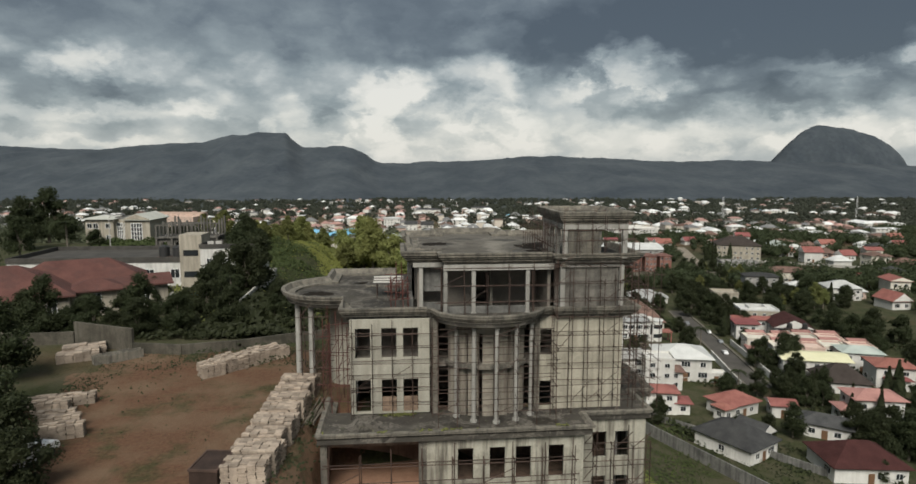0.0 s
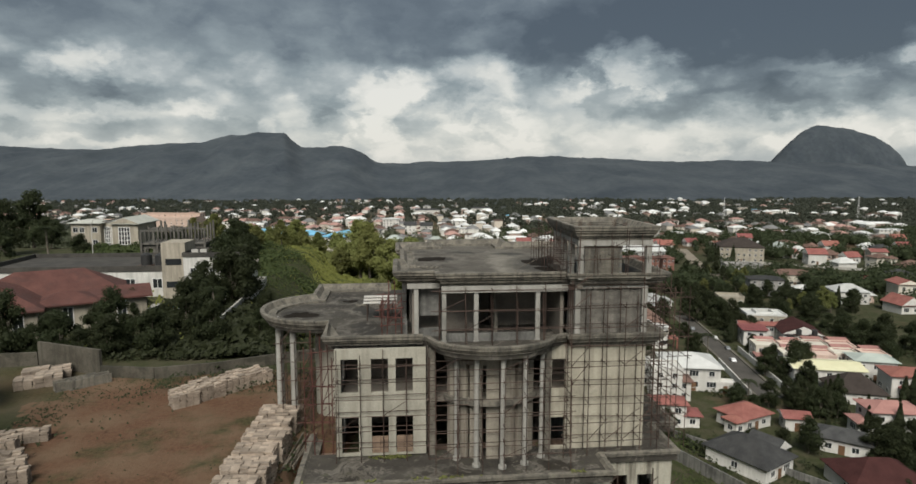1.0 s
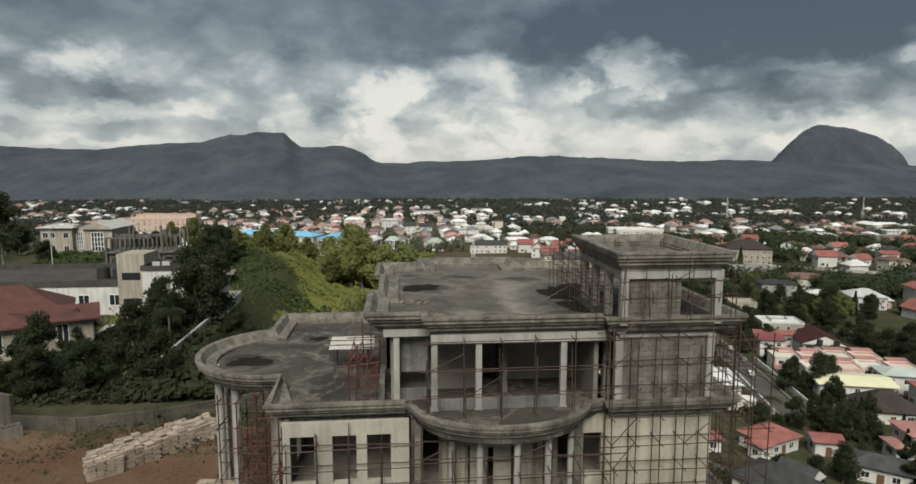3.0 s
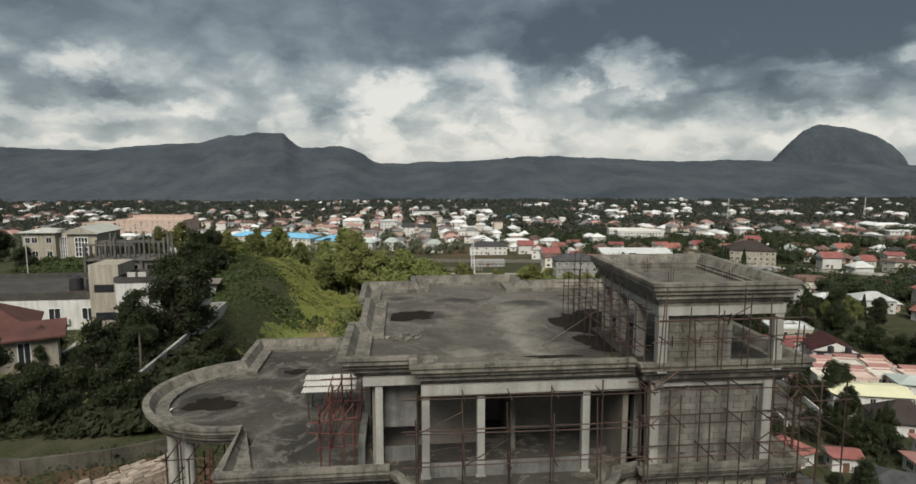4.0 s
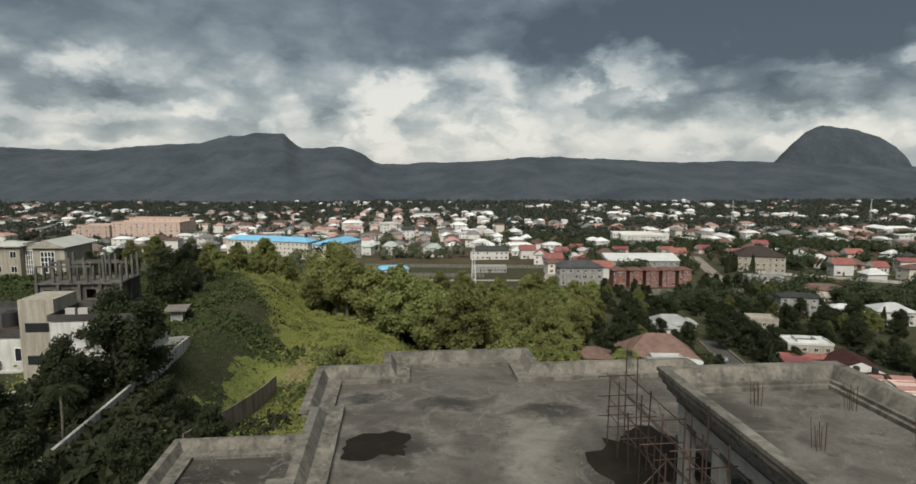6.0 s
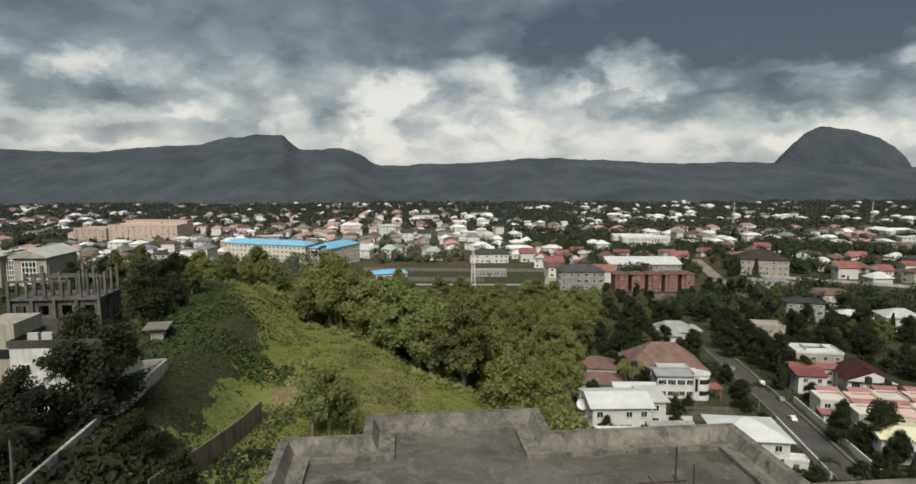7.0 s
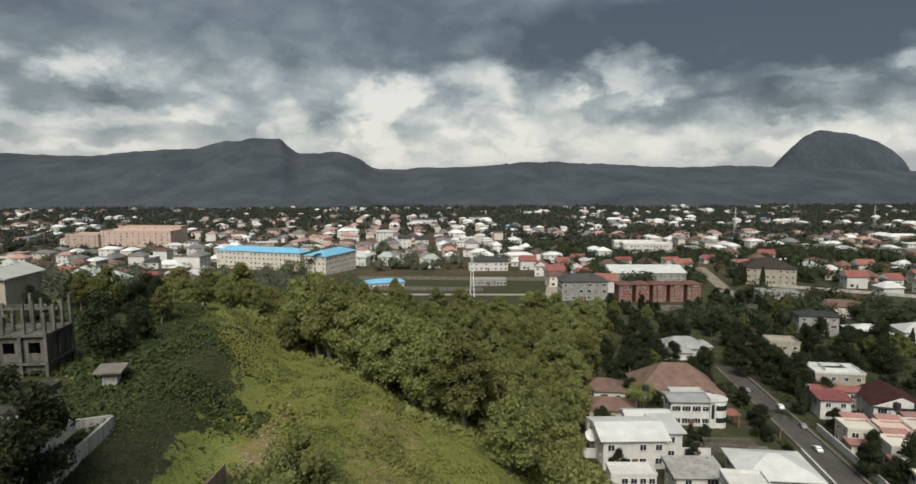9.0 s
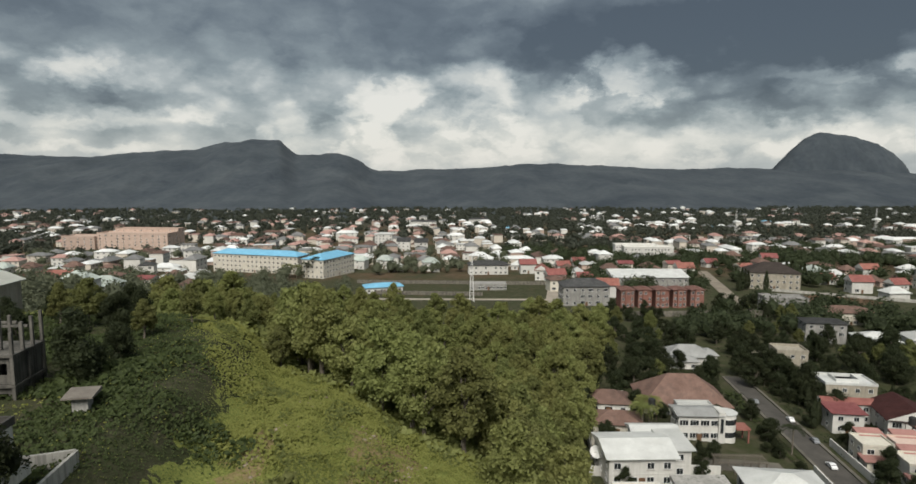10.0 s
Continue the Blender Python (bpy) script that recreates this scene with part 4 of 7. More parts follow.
def scaffold(label, x0, x1, y0, y1, z0, z1, step=1.5, lift=1.75, depth=None, seed=0, along="x", r=0.033, lean=0.05, braces=0.4, me=None):
    """Two rows of poles with ledgers, ties and crooked braces."""
    rnd = random.Random(seed)
    s = thing("scaffolding", pose(x0, y0, z0), label, "scaffolding", "scaffolding round the building")
    at = (lambda u, v, z: (u, v, z)) if along == "x" else (lambda u, v, z: (v, u, z))
    (u0, u1), (v0, v1) = ((x0, x1), (y0, y1)) if along == "x" else ((y0, y1), (x0, x1))
    n = max(1, round((u1 - u0) / step))
    us = [u0 + (u1 - u0) * i / n for i in range(n + 1)]
    for v in (v0, v1):
        for u in us:
            du, top = rnd.uniform(-lean, lean), z1 + rnd.uniform(-0.9, 0.7)
            pole(s, at(u + rnd.uniform(-0.08, 0.08), v, z0), at(u + du, v + rnd.uniform(-lean, lean), top), r, "pole", me)
        z = z0 + 0.9
        while z < z1:
            a, b = u0 - rnd.uniform(0.1, 0.5), u1 + rnd.uniform(0.1, 0.5)
            pole(s, at(a, v + 0.05, z + rnd.uniform(-0.1, 0.1)), at(b, v + 0.05, z + rnd.uniform(-0.1, 0.1)), r * 0.85, "ledger", me)
            z += lift
    z = z0 + 0.9
    while z < z1:
        for u in us:
            if rnd.random() < 0.75:
                pole(s, at(u, v0 - 0.35, z + 0.05), at(u + 0.02, v1 + 0.25, z + 0.05), r * 0.8, "putlog", me)
        for i in range(n):
            if rnd.random() < braces * 0.5:
                pole(s, at(us[i], v0, z), at(us[i + 1], v0 + 0.03, z + lift * rnd.uniform(0.6, 1.2)), r * 0.8, "brace", me)
            if rnd.random() < braces * 0.6:
                pole(s, at(us[i], v0 - 0.4, z + 0.35), at(us[i] + 0.35, v1, z - 0.25), r * 0.75, "brace", me)
        z += lift
    return s


scaffold("rusty tube scaffolding against the blank front wall", 9.3, 14.6, -1.05, -0.25, 5.45, 15.6, 1.1, 1.15, seed=1, r=0.026)
scaffold("rusty tube scaffolding against the windowed front wall", -4.3, 1.0, -0.75, -0.2, 5.45, 11.6, 1.5, 0.95, seed=2, braces=0.1, r=0.024)
scaffold("rusty tube scaffolding in front of the columned bay", 1.3, 8.9, -2.6, -1.2, 5.45, 11.7, 1.35, 0.85, seed=3, braces=0.15, r=0.024)
scaffold("rusty tube scaffolding before the open upper storey", 1.6, 9.2, -0.9, -0.5, 12.3, 15.6, 1.45, 1.15, seed=4, braces=0.15, r=0.025)
scaffold("red rusty tube scaffolding packed on the terrace corner", -1.75, -0.55, 1.1, 5.4, 12.2, 14.4, 0.42, 0.5, seed=5, braces=0.8, r=0.032, me=POLE_RED)
scaffold("dense dark red scaffolding at the side wall", -6.3, -4.7, 0.6, 3.6, 5.3, 11.6, 0.5, 1.15, seed=6, braces=0.5, r=0.03, me=POLE_RED)
scaffold("tube scaffolding beside the tower on the roof", 8.75, 9.3, -0.4, 7.8, 15.98, 18.5, 0.85, 0.62, seed=7, along="y", braces=0.35, r=0.02)
scaffold("tube scaffolding in front of the tower room", 9.6, 14.3, -1.4, -1.05, 16.4, 18.5, 0.95, 0.7, seed=8, braces=0.4, r=0.022)
scaffold("tube scaffolding on the outer side of the tower", 15.6, 16.6, -0.6, 6.0, 5.5, 15.8, 1.3, 1.2, seed=9, along="y", braces=0.6, r=0.026)
scaffold("tube scaffolding before the podium wall", 10.6, 15.6, -2.2, -1.5, -4, 4.3, 1.25, 1.3, seed=10, braces=0.5)
scaffold("tube scaffolding in the garage front", -5.6, 9.9, -3.9, -3.3, 0.2, 4.4, 2.0, 1.25, seed=11, braces=0.15)
scaffold("tube scaffolding behind the round columns", -8.4, -6.6, 4.9, 6.6, 5.0, 11.4, 0.9, 1.3, seed=12, braces=0.2)

# corrugated sheets over the terrace scaffold
shed = thing("zinc_sheet_canopy", pose(-2.0, 6.5, 12.18), "small canopy of grey corrugated zinc sheets on poles", "canopy")
for k in range(3):
    bm = bmesh.new()
    for i in range(15):
        x0 = -1.1 + i * 0.15
        v = [bm.verts.new((x0 + dx, y, 1.22 + dz + 0.1 * k)) for dx, dz in ((0, 0), (0.085, 0.04), (0.17, 0)) for y in (-0.75 + k * 0.5, -0.15 + k * 0.5)]
        bm.faces.new((v[0], v[2], v[3], v[1]))
        bm.faces.new((v[2], v[4], v[5], v[3]))
    bmesh.ops.remove_doubles(bm, verts=list(bm.verts), dist=0.03)
    bmesh.ops.solidify(bm, geom=list(bm.faces), thickness=0.012)
    part("sheet", bm, TIN, shed)
for x in (-1.2, 0.0, 1.2):
    for y in (-0.6, 0.7):
        bm = bmesh.new()
        tube(bm, (x * 0.7, y, 0.0), (x * 0.7, y, 1.2 + 0.2 * (y > 0)), 0.03)
        part("pole", bm, RUST, shed)


# ---- houses ----
N = "houses beside the road"


def window_mesh(name, w, h, bars, frame_mat=None):
    """A frame with bars and a pane set back in it; its back lies on y = 0."""
    bm = bmesh.new()
    t, made = 0.07, {}

    def at(x, y, z):
        key = (round(x, 4), round(y, 4), round(z, 4))
        if key not in made:
            made[key] = bm.verts.new(key)
        return made[key]

    xs = [-w / 2, -w / 2 + t]
    for i in range(1, bars):
        xs += [-w / 2 + w * i / bars - 0.025, -w / 2 + w * i / bars + 0.025]
    xs += [w / 2 - t, w / 2]
    zs = [0, t, h - t, h]
    for i in range(len(xs) - 1):
        for j in range(3):
            a, b, c, d = xs[i], xs[i + 1], zs[j], zs[j + 1]
            if i % 2 and j == 1:
                f = bm.faces.new((at(a, -0.015, c), at(b, -0.015, c), at(b, -0.015, d), at(a, -0.015, d)))
                f.material_index = 1
                ring = ((a, c), (b, c), (b, d), (a, d))
                for k in range(4):
                    (p, q), (r, u) = ring[k], ring[(k + 1) % 4]
                    bm.faces.new((at(p, -0.06, q), at(r, -0.06, u), at(r, -0.015, u), at(p, -0.015, q)))
            else:
                bm.faces.new((at(a, -0.06, c), at(b, -0.06, c), at(b, -0.06, d), at(a, -0.06, d)))
    for j in range(3):
        bm.faces.new((at(xs[0], -0.06, zs[j + 1]), at(xs[0], 0, zs[j + 1]), at(xs[0], 0, zs[j]), at(xs[0], -0.06, zs[j])))
        bm.faces.new((at(xs[-1], -0.06, zs[j]), at(xs[-1], 0, zs[j]), at(xs[-1], 0, zs[j + 1]), at(xs[-1], -0.06, zs[j + 1])))
    for i in range(len(xs) - 1):
        bm.faces.new((at(xs[i], -0.06, 0), at(xs[i], 0, 0), at(xs[i + 1], 0, 0), at(xs[i + 1], -0.06, 0)))
        bm.faces.new((at(xs[i], -0.06, h), at(xs[i + 1], -0.06, h), at(xs[i + 1], 0, h), at(xs[i], 0, h)))
    me = bpy.data.meshes.new(name)
    bm.to_mesh(me)
    bm.free()
    me.materials.append(frame_mat or FRAME)
    me.materials.append(GLASS)
    return me


WINDOW = window_mesh("window", 1.3, 1.35, 2)
WINDOW_SMALL = window_mesh("window", 0.8, 0.95, 2)
WINDOW_WIDE = window_mesh("window", 2.1, 1.5, 3)
WINDOW_TALL = window_mesh("window", 1.0, 2.1, 2)
bm = boxes((-0.75, 0.75, -0.16, 0.0, -0.1, 0.0))
SILL = bpy.data.meshes.new("sill")
bm.to_mesh(SILL)
bm.free()
SILL.materials.append(KERB)
bm = boxes((-0.5, 0.5, -0.06, 0.0, 0, 2.1), (-0.56, 0.56, -0.04, 0.0, 0, 2.16))
DOOR = bpy.data.meshes.new("door")
bm.to_mesh(DOOR)
bm.free()
DOOR.materials.append(surface("brown_door", (0.10, 0.055, 0.03), (0.16, 0.09, 0.05), 0.6, 1, 8, 0.1))
bm = boxes((-0.42, 0.42, -0.3, 0.0, 0, 0.62))
AIRCON = bpy.data.meshes.new("air_conditioner")
bm.to_mesh(AIRCON)
bm.free()
AIRCON.materials.append(KERB)


def roof_mesh(bm, x0, x1, y0, y1, z, rise, over, kind):
    """A hipped, gabled, mono-pitch or parapet roof with a fascia."""
    x0, x1, y0, y1 = x0 - over, x1 + over, y0 - over, y1 + over
    t = 0.16
    if kind == "flat":
        box(bm, x0, x1, y0, y1, z, z + 0.15)
        for r in ((x0, x1, y0, y0 + 0.2), (x0, x1, y1 - 0.2, y1), (x0, x0 + 0.2, y0 + 0.2, y1 - 0.2), (x1 - 0.2, x1, y0 + 0.2, y1 - 0.2)):
            box(bm, *r, z + 0.15, z + 0.15 + rise)
        return
    e = [bm.verts.new(p) for p in ((x0, y0, z), (x1, y0, z), (x1, y1, z), (x0, y1, z))]
    f = [bm.verts.new((v.co.x, v.co.y, z + t)) for v in e]
    bm.faces.new(e[::-1])
    for i in range(4):
        bm.faces.new((e[i], e[(i + 1) % 4], f[(i + 1) % 4], f[i]))
    w, d = x1 - x0, y1 - y0
    cx, cy = (x0 + x1) / 2, (y0 + y1) / 2
    if kind == "mono":
        a, b = bm.verts.new((x0, y1, z + t + rise)), bm.verts.new((x1, y1, z + t + rise))
        bm.faces.new((f[0], f[1], b, a))
        bm.faces.new((f[1], f[2], b))
        bm.faces.new((f[3], f[0], a))
        bm.faces.new((f[2], f[3], a, b))
        return
    inset = (min(w, d) / 2 if kind == "hip" else 0.0)
    if w >= d:
        a, b = bm.verts.new((x0 + inset, cy, z + t + rise)), bm.verts.new((x1 - inset + 0.01, cy, z + t + rise))
        sides = ((f[0], f[1], b, a), (f[2], f[3], a, b), (f[1], f[2], b), (f[3], f[0], a))
    else:
        a, b = bm.verts.new((cx, y0 + inset, z + t + rise)), bm.verts.new((cx, y1 - inset + 0.01, z + t + rise))
        sides = ((f[1], f[2], b, a), (f[3], f[0], a, b), (f[0], f[1], a), (f[2], f[3], b))
    for s in sides:
        bm.faces.new(s)


def dwelling(name, x, y, rz, wings, wall, roof, label, storeys=2, group="", sills=False, gap=3.2, seed=0, ac=0.0, face="fblr", z=None, win=None, skip=0.12, category="house", h=3.05, size=None):
    """A house of one or more wings (x0, x1, y0, y1, storeys, roof kind, rise) with a window in every bay."""
    rnd = random.Random(seed * 7 + int(x * 3 + y))
    base = ground_z(x, y) if z is None else z
    ob = thing(name, pose(x, y, base, 0, 0, rz), label, category, group)
    ob.scale = size or ((0.88, 0.88, 0.78) if group == N else (1, 1, 1))
    for i, (x0, x1, y0, y1, n, kind, rise) in enumerate(wings):
        top = n * h + 0.25
        w = part("wall", boxes((x0, x1, y0, y1, -3.0, top), (x0 - 0.04, x1 + 0.04, y0 - 0.04, y1 + 0.04, h - 0.1, h + 0.08) if n > 1 else (x0 - 0.03, x1 + 0.03, y0 - 0.03, y1 + 0.03, -3, 0.4)), wall, ob)
        bm = bmesh.new()
        roof_mesh(bm, x0, x1, y0, y1, top, rise, 0.12 if kind == "flat" else 0.65, kind)
        r = part("roof", bm, (roof[i % len(roof)] if isinstance(roof, (list, tuple)) else roof), ob)
        if kind == "gable":
            base, peak = top + 0.18, top + 0.16 + 0.94 * rise
            if x1 - x0 < y1 - y0:
                ends = [[(x0 - 0.45, yy), (x1 + 0.45, yy), ((x0 + x1) / 2, yy)] for yy in (y0 - 0.68, y1 + 0.68)]
            else:
                ends = [[(xx, y0 - 0.45), (xx, y1 + 0.45), (xx, (y0 + y1) / 2)] for xx in (x0 - 0.68, x1 + 0.68)]
            bm = bmesh.new()
            p, q = ([bm.verts.new((u, v, z1)) for (u, v), z1 in zip(end, (base, base, peak))] for end in ends)
            for f in ((p[0], p[1], p[2]), (q[0], q[1], q[2]), (p[0], p[1], q[1], q[0]), (p[1], p[2], q[2], q[1]), (p[2], p[0], q[0], q[2])):
                bm.faces.new(f)
            bmesh.ops.recalc_face_normals(bm, faces=bm.faces)
            part("gable_wall", bm, wall, ob)
        for side in face:
            length = x1 - x0 if side in "fb" else y1 - y0
            k = max(1, int(length / gap))
            for s in range(n):
                for j in range(k):
                    u = (j + 0.5) * length / k
                    if rnd.random() < skip:
                        continue
                    zz = s * h + 0.95
                    if side == "f":
                        m = pose(x0 + u, y0, zz)
                    elif side == "b":
                        m = pose(x1 - u, y1, zz, 0, 0, 180)
                    elif side == "r":
                        m = pose(x1, y0 + u, zz, 0, 0, 90)
                    else:
                        m = pose(x0, y1 - u, zz, 0, 0, -90)
                    me = win or (WINDOW_WIDE if length / k > 3.6 and rnd.random() < 0.4 else WINDOW)
                    wd = piece("window", me, ob, m)
                    if sills:
                        piece("sill", SILL, wd, pose(0, 0, 0))
                    if ac and rnd.random() < ac:
                        piece("air_conditioner", AIRCON, ob, m @ pose(1.15, 0, -0.5))
        if i == 0 and "f" in face:
            piece("door", DOOR, ob, pose(x0 + (x1 - x0) * 0.5, y0 - 0.02, 0.0))
    return ob


ROOF_DARK = surface("dark_brown_roof", (0.032, 0.026, 0.023), (0.055, 0.045, 0.04), 0.88, 0.5, 5, 0.3, wave=5.0, spec=0.15)
PINK_WALL = surface("pale_pink_render", (0.50, 0.38, 0.32), (0.62, 0.48, 0.41), 0.85, 0.4, 6, 0.15, streak=0.25, dark=(0.3, 0.22, 0.18))
dwelling("white_house", 47.6, 111, -4, [(-7.0, 4.6, -5.0, 5.0, 2, "gable", 1.5), (4.6, 8.6, -2.0, 5.0, 2, "mono", 0.6)], WHITE, ROOF_WHITE, "white two-storey house under a pale low-pitched metal roof", group=N, sills=True, seed=1, ac=0.2, gap=2.6, h=2.9, size=(1, 1, 0.9))
dwelling("white_house", 53.5, 118.5, -6, [(-5, 4.5, -2.5, 3, 2, "gable", 1.2)], WHITE, ROOF_WHITE, "small white house with a pale metal roof", group=N, seed=2, h=2.7)
dwelling("white_annexe", 42.5, 98.5, -6, [(-4.5, 4.0, -2.2, 2.2, 2, "flat", 0.4)], WHITE, WHITE, "flat-roofed white annexe with small square openings", group=N, seed=36, gap=1.7, h=2.6)
dwelling("white_annexe", 52.5, 97.5, -6, [(-4.0, 5.0, -3.0, 3.5, 2, "mono", 0.8)], WHITE, GREY_WALL, "white annexe with a weathered sloping roof", group=N, seed=37, h=2.6)
villa = dwelling("white_villa", 67.5, 125.5, -8, [(-7.0, 2.6, -3.0, 3.0, 2, "gable", 0.8), (-5.5, 2.6, 3.0, 5.5, 2, "flat", 0.5)], WHITE, [ROOF_PLAIN, ROOF_WHITE], "white two-storey villa with a rounded balcony end", group=N, sills=True, seed=3, win=WINDOW_WIDE, h=3.4, gap=2.4)
bm = bmesh.new()
tube(bm, (4.6, -0.8, -3), (4.6, -0.8, 7.1), 2.2, 2.2, 28)
part("round_bay", bm, WHITE, villa, "rounded white corner bay")
# solid dark bands draw the shade of the balcony openings
for k in range(2):
    bm = bmesh.new()
    tube(bm, (4.6, -0.8, k * 3.4 + 1.1), (4.6, -0.8, k * 3.4 + 2.5), 2.24, 2.24, 28)
    part("balcony_opening", bm, GLASS, villa, "solid dark band in place of the round bay's shaded opening")
bm = bmesh.new()
tube(bm, (4.6, -0.8, 7.1), (4.6, -0.8, 7.35), 2.45, 2.45, 28)
part("round_roof", bm, ROOF_WHITE, villa)
part("stair_block", boxes((2.0, 3.5, -3.4, 0.5, -3, 8.2)), WHITE, villa)
part("stair_window", boxes((2.4, 3.1, -3.46, -3.4, 2.5, 6.4)), GLASS, villa, "tall dark stair window")
part("porch_roof", boxes((6.8, 10.0, -2.0, 2.0, 2.7, 3.1), (9.5, 9.8, -1.8, -1.5, -2, 2.7), (9.5, 9.8, 1.5, 1.8, -2, 2.7)), ROOF_RED, villa, "flat red entrance canopy")
dwelling("brown_roofed_house", 71.0, 144, -10, [(-11.0, 11.0, -7.5, 7.5, 1, "hip", 7.0), (-4.0, 4.0, -9.5, -7.0, 1, "hip", 1.6)], CREAM, ROOF_BROWN, "large house under a big brown hipped roof", group=N, seed=4, h=3.6)
dwelling("outbuilding", 50.0, 130, -12, [(-5.6, 5.6, -4.0, 4.0, 1, "hip", 2.2)], CREAM, ROOF_BROWN, "low outbuilding with a brown roof", group=N, seed=5)
dwelling("outbuilding", 53.0, 144, -12, [(-5.6, 5.6, -4.2, 4.2, 1, "hip", 2.6)], WHITE, ROOF_BROWN, "low outbuilding with a brown roof", group=N, seed=6)
dwelling("hipped_house", 94.0, 187, -10, [(-7.6, 7.6, -4.5, 5, 1, "hip", 3.6), (-9, 1, -10, -4.5, 1, "hip", 1.8), (5, 10, -2, 4, 1, "hip", 2.0)], WHITE, ROOF_PLAIN, "white house under a grey hipped metal roof", group=N, seed=7)
dwelling("white_house", 65.6, 96, -12, [(-5.8, 5.8, -5, 5, 2, "hip", 2.3), (-3, 3, 5, 7.5, 1, "flat", 0.4)], WHITE, ROOF_WHITE, "white house under a broad pale hipped roof", group=N, sills=True, seed=8, h=2.8, size=(1, 1, 0.9))
dwelling("annexe", 58.5, 88, -12, [(-3.5, 3.5, -2.4, 2.4, 2, "hip", 1.1)], WHITE, ROOF_BROWN, "white annexe with a brown roof", group=N, seed=9, h=2.6)
dwelling("beige_house", 123, 180, -14, [(-5.0, 5.0, -4, 4, 2, "flat", 0.8), (-11, -5, -3.5, 3.5, 1, "flat", 0.5)], BEIGE, BEIGE, "beige flat-roofed two-storey house", group=N, seed=10)
dwelling("flat_roofed_house", 117, 149, -14, [(-6.8, 6.8, -4.5, 4.5, 2, "flat", 0.6), (-3, 3, -2, 3, 2, "flat", 1.1)], BEIGE, ROOF_WHITE, "long pale house with a flat white roof", group=N, seed=11)
dwelling("red_topped_house", 102.0, 130, -14, [(-3.6, 3.6, -3, 3, 2, "mono", 0.5)], WHITE, ROOF_RED, "white two-storey house with a red lean-to roof", group=N, sills=True, seed=12, h=2.9)
dwelling("gabled_house", 113.8, 126.5, -20, [(-5.6, 5.8, -5.0, 7.5, 2, "gable", 3.2), (5.8, 7.6, -2.5, 3, 1, "mono", 0.5)], WHITE, ROOF_MAROON, "white house with a wide gable and dark red roof", group=N, seed=13, face="fl", h=2.7)
dwelling("red_roofed_house", 106.5, 135, -14, [(-6.0, 6.0, -2, 2, 2, "gable", 1.0)], WHITE, ROOF_RED, "long white house with a red roof", group=N, seed=14, h=2.9)
for k, (x, y) in enumerate(((95.5, 114), (102, 112.5), (108.5, 113), (115, 111.5), (97.5, 105.5), (104, 104), (110.5, 104.5), (117, 102.5))):
    dwelling("terrace_house", x, y, -14, [(-2.7, 2.7, -2.8, 2.8, 2, "flat", 0.45), (-2.7, 0.5, -4.8, -2.8, 1, "mono", 0.5), (-0.5, 2.9, 2.8, 5.0, 2, "mono", 0.7)], (CREAM, WHITE, PINK_WALL)[k % 3], (PINK_WALL if k % 2 else CREAM, ROOF_PINK, ROOF_PINK), "small stepped terrace house with a faded red roof", group="row of terrace houses", seed=15 + k, h=2.7, gap=2.4, size=(1.05, 0.95, 0.76))
dwelling("yellow_roofed_hall", 97.0, 93.5, -15, [(-8.2, 8.5, -4.0, 4.6, 2, "gable", 1.1)], WHITE, ROOF_YELLOW, "long white hall under a pale yellow metal roof", group=N, seed=22, h=2.9)
dwelling("dark_roofed_house", 97.4, 84, -18, [(-5.6, 5.6, -4.2, 4.6, 1, "hip", 4.2)], WHITE, ROOF_DARK, "white bungalow under a steep dark brown pyramid roof", group=N, seed=23)
dwelling("red_roofed_house", 111, 86, -18, [(-4.5, 4.5, -4, 4, 2, "hip", 1.5), (-2.5, 2.5, -6, -4, 1, "hip", 0.8)], WHITE, ROOF_RED, "white two-storey house with a pale red roof", group=N, seed=24)
dwelling("green_roofed_house", 112, 97, -18, [(-5, 5, -3.5, 3.5, 2, "hip", 1.4)], WHITE, ROOF_GREEN, "white house under a pale green roof", group=N, seed=38)
dwelling("red_roofed_house", 66, 73.2, 20, [(-4.4, 4.4, -3.2, 3.6, 1, "hip", 2.2), (-6.8, -4.4, -3.6, -0.6, 1, "hip", 0.9)], WHITE, ROOF_RED, "white bungalow under a bright red hipped roof", group=N, seed=25)
dwelling("small_house", 74.6, 70.6, -16, [(-2.4, 2.4, -2.0, 2.0, 1, "gable", 1.0)], WHITE, ROOF_RED, "small white house with a faded red roof", group=N, seed=26)
dwelling("dark_roofed_house", 57.2, 57.0, 28, [(-4.6, 4.6, -6.0, 6.0, 1, "hip", 3.4), (3.0, 7.6, -3.2, 2.0, 1, "gable", 2.2)], WHITE, ROOF_GREY, "sprawling bungalow under dark grey hipped roofs", group=N, seed=27)
dwelling("white_block", 56.5, 88, -12, [(-3.6, 3.4, -2.8, 3.6, 3, "flat", 0.5)], WHITE, WHITE, "white three-storey block with a flat roof", group=N, sills=True, seed=28, ac=0.3, h=2.9)
dwelling("red_roofed_house", 51.6, 75.0, -12, [(-3.8, 3.0, -2.4, 2.4, 2, "hip", 1.2), (3.0, 6, -2.0, 2.0, 1, "hip", 0.8)], WHITE, ROOF_RED, "white two-storey house with a red roof", group=N, seed=29, h=2.8)
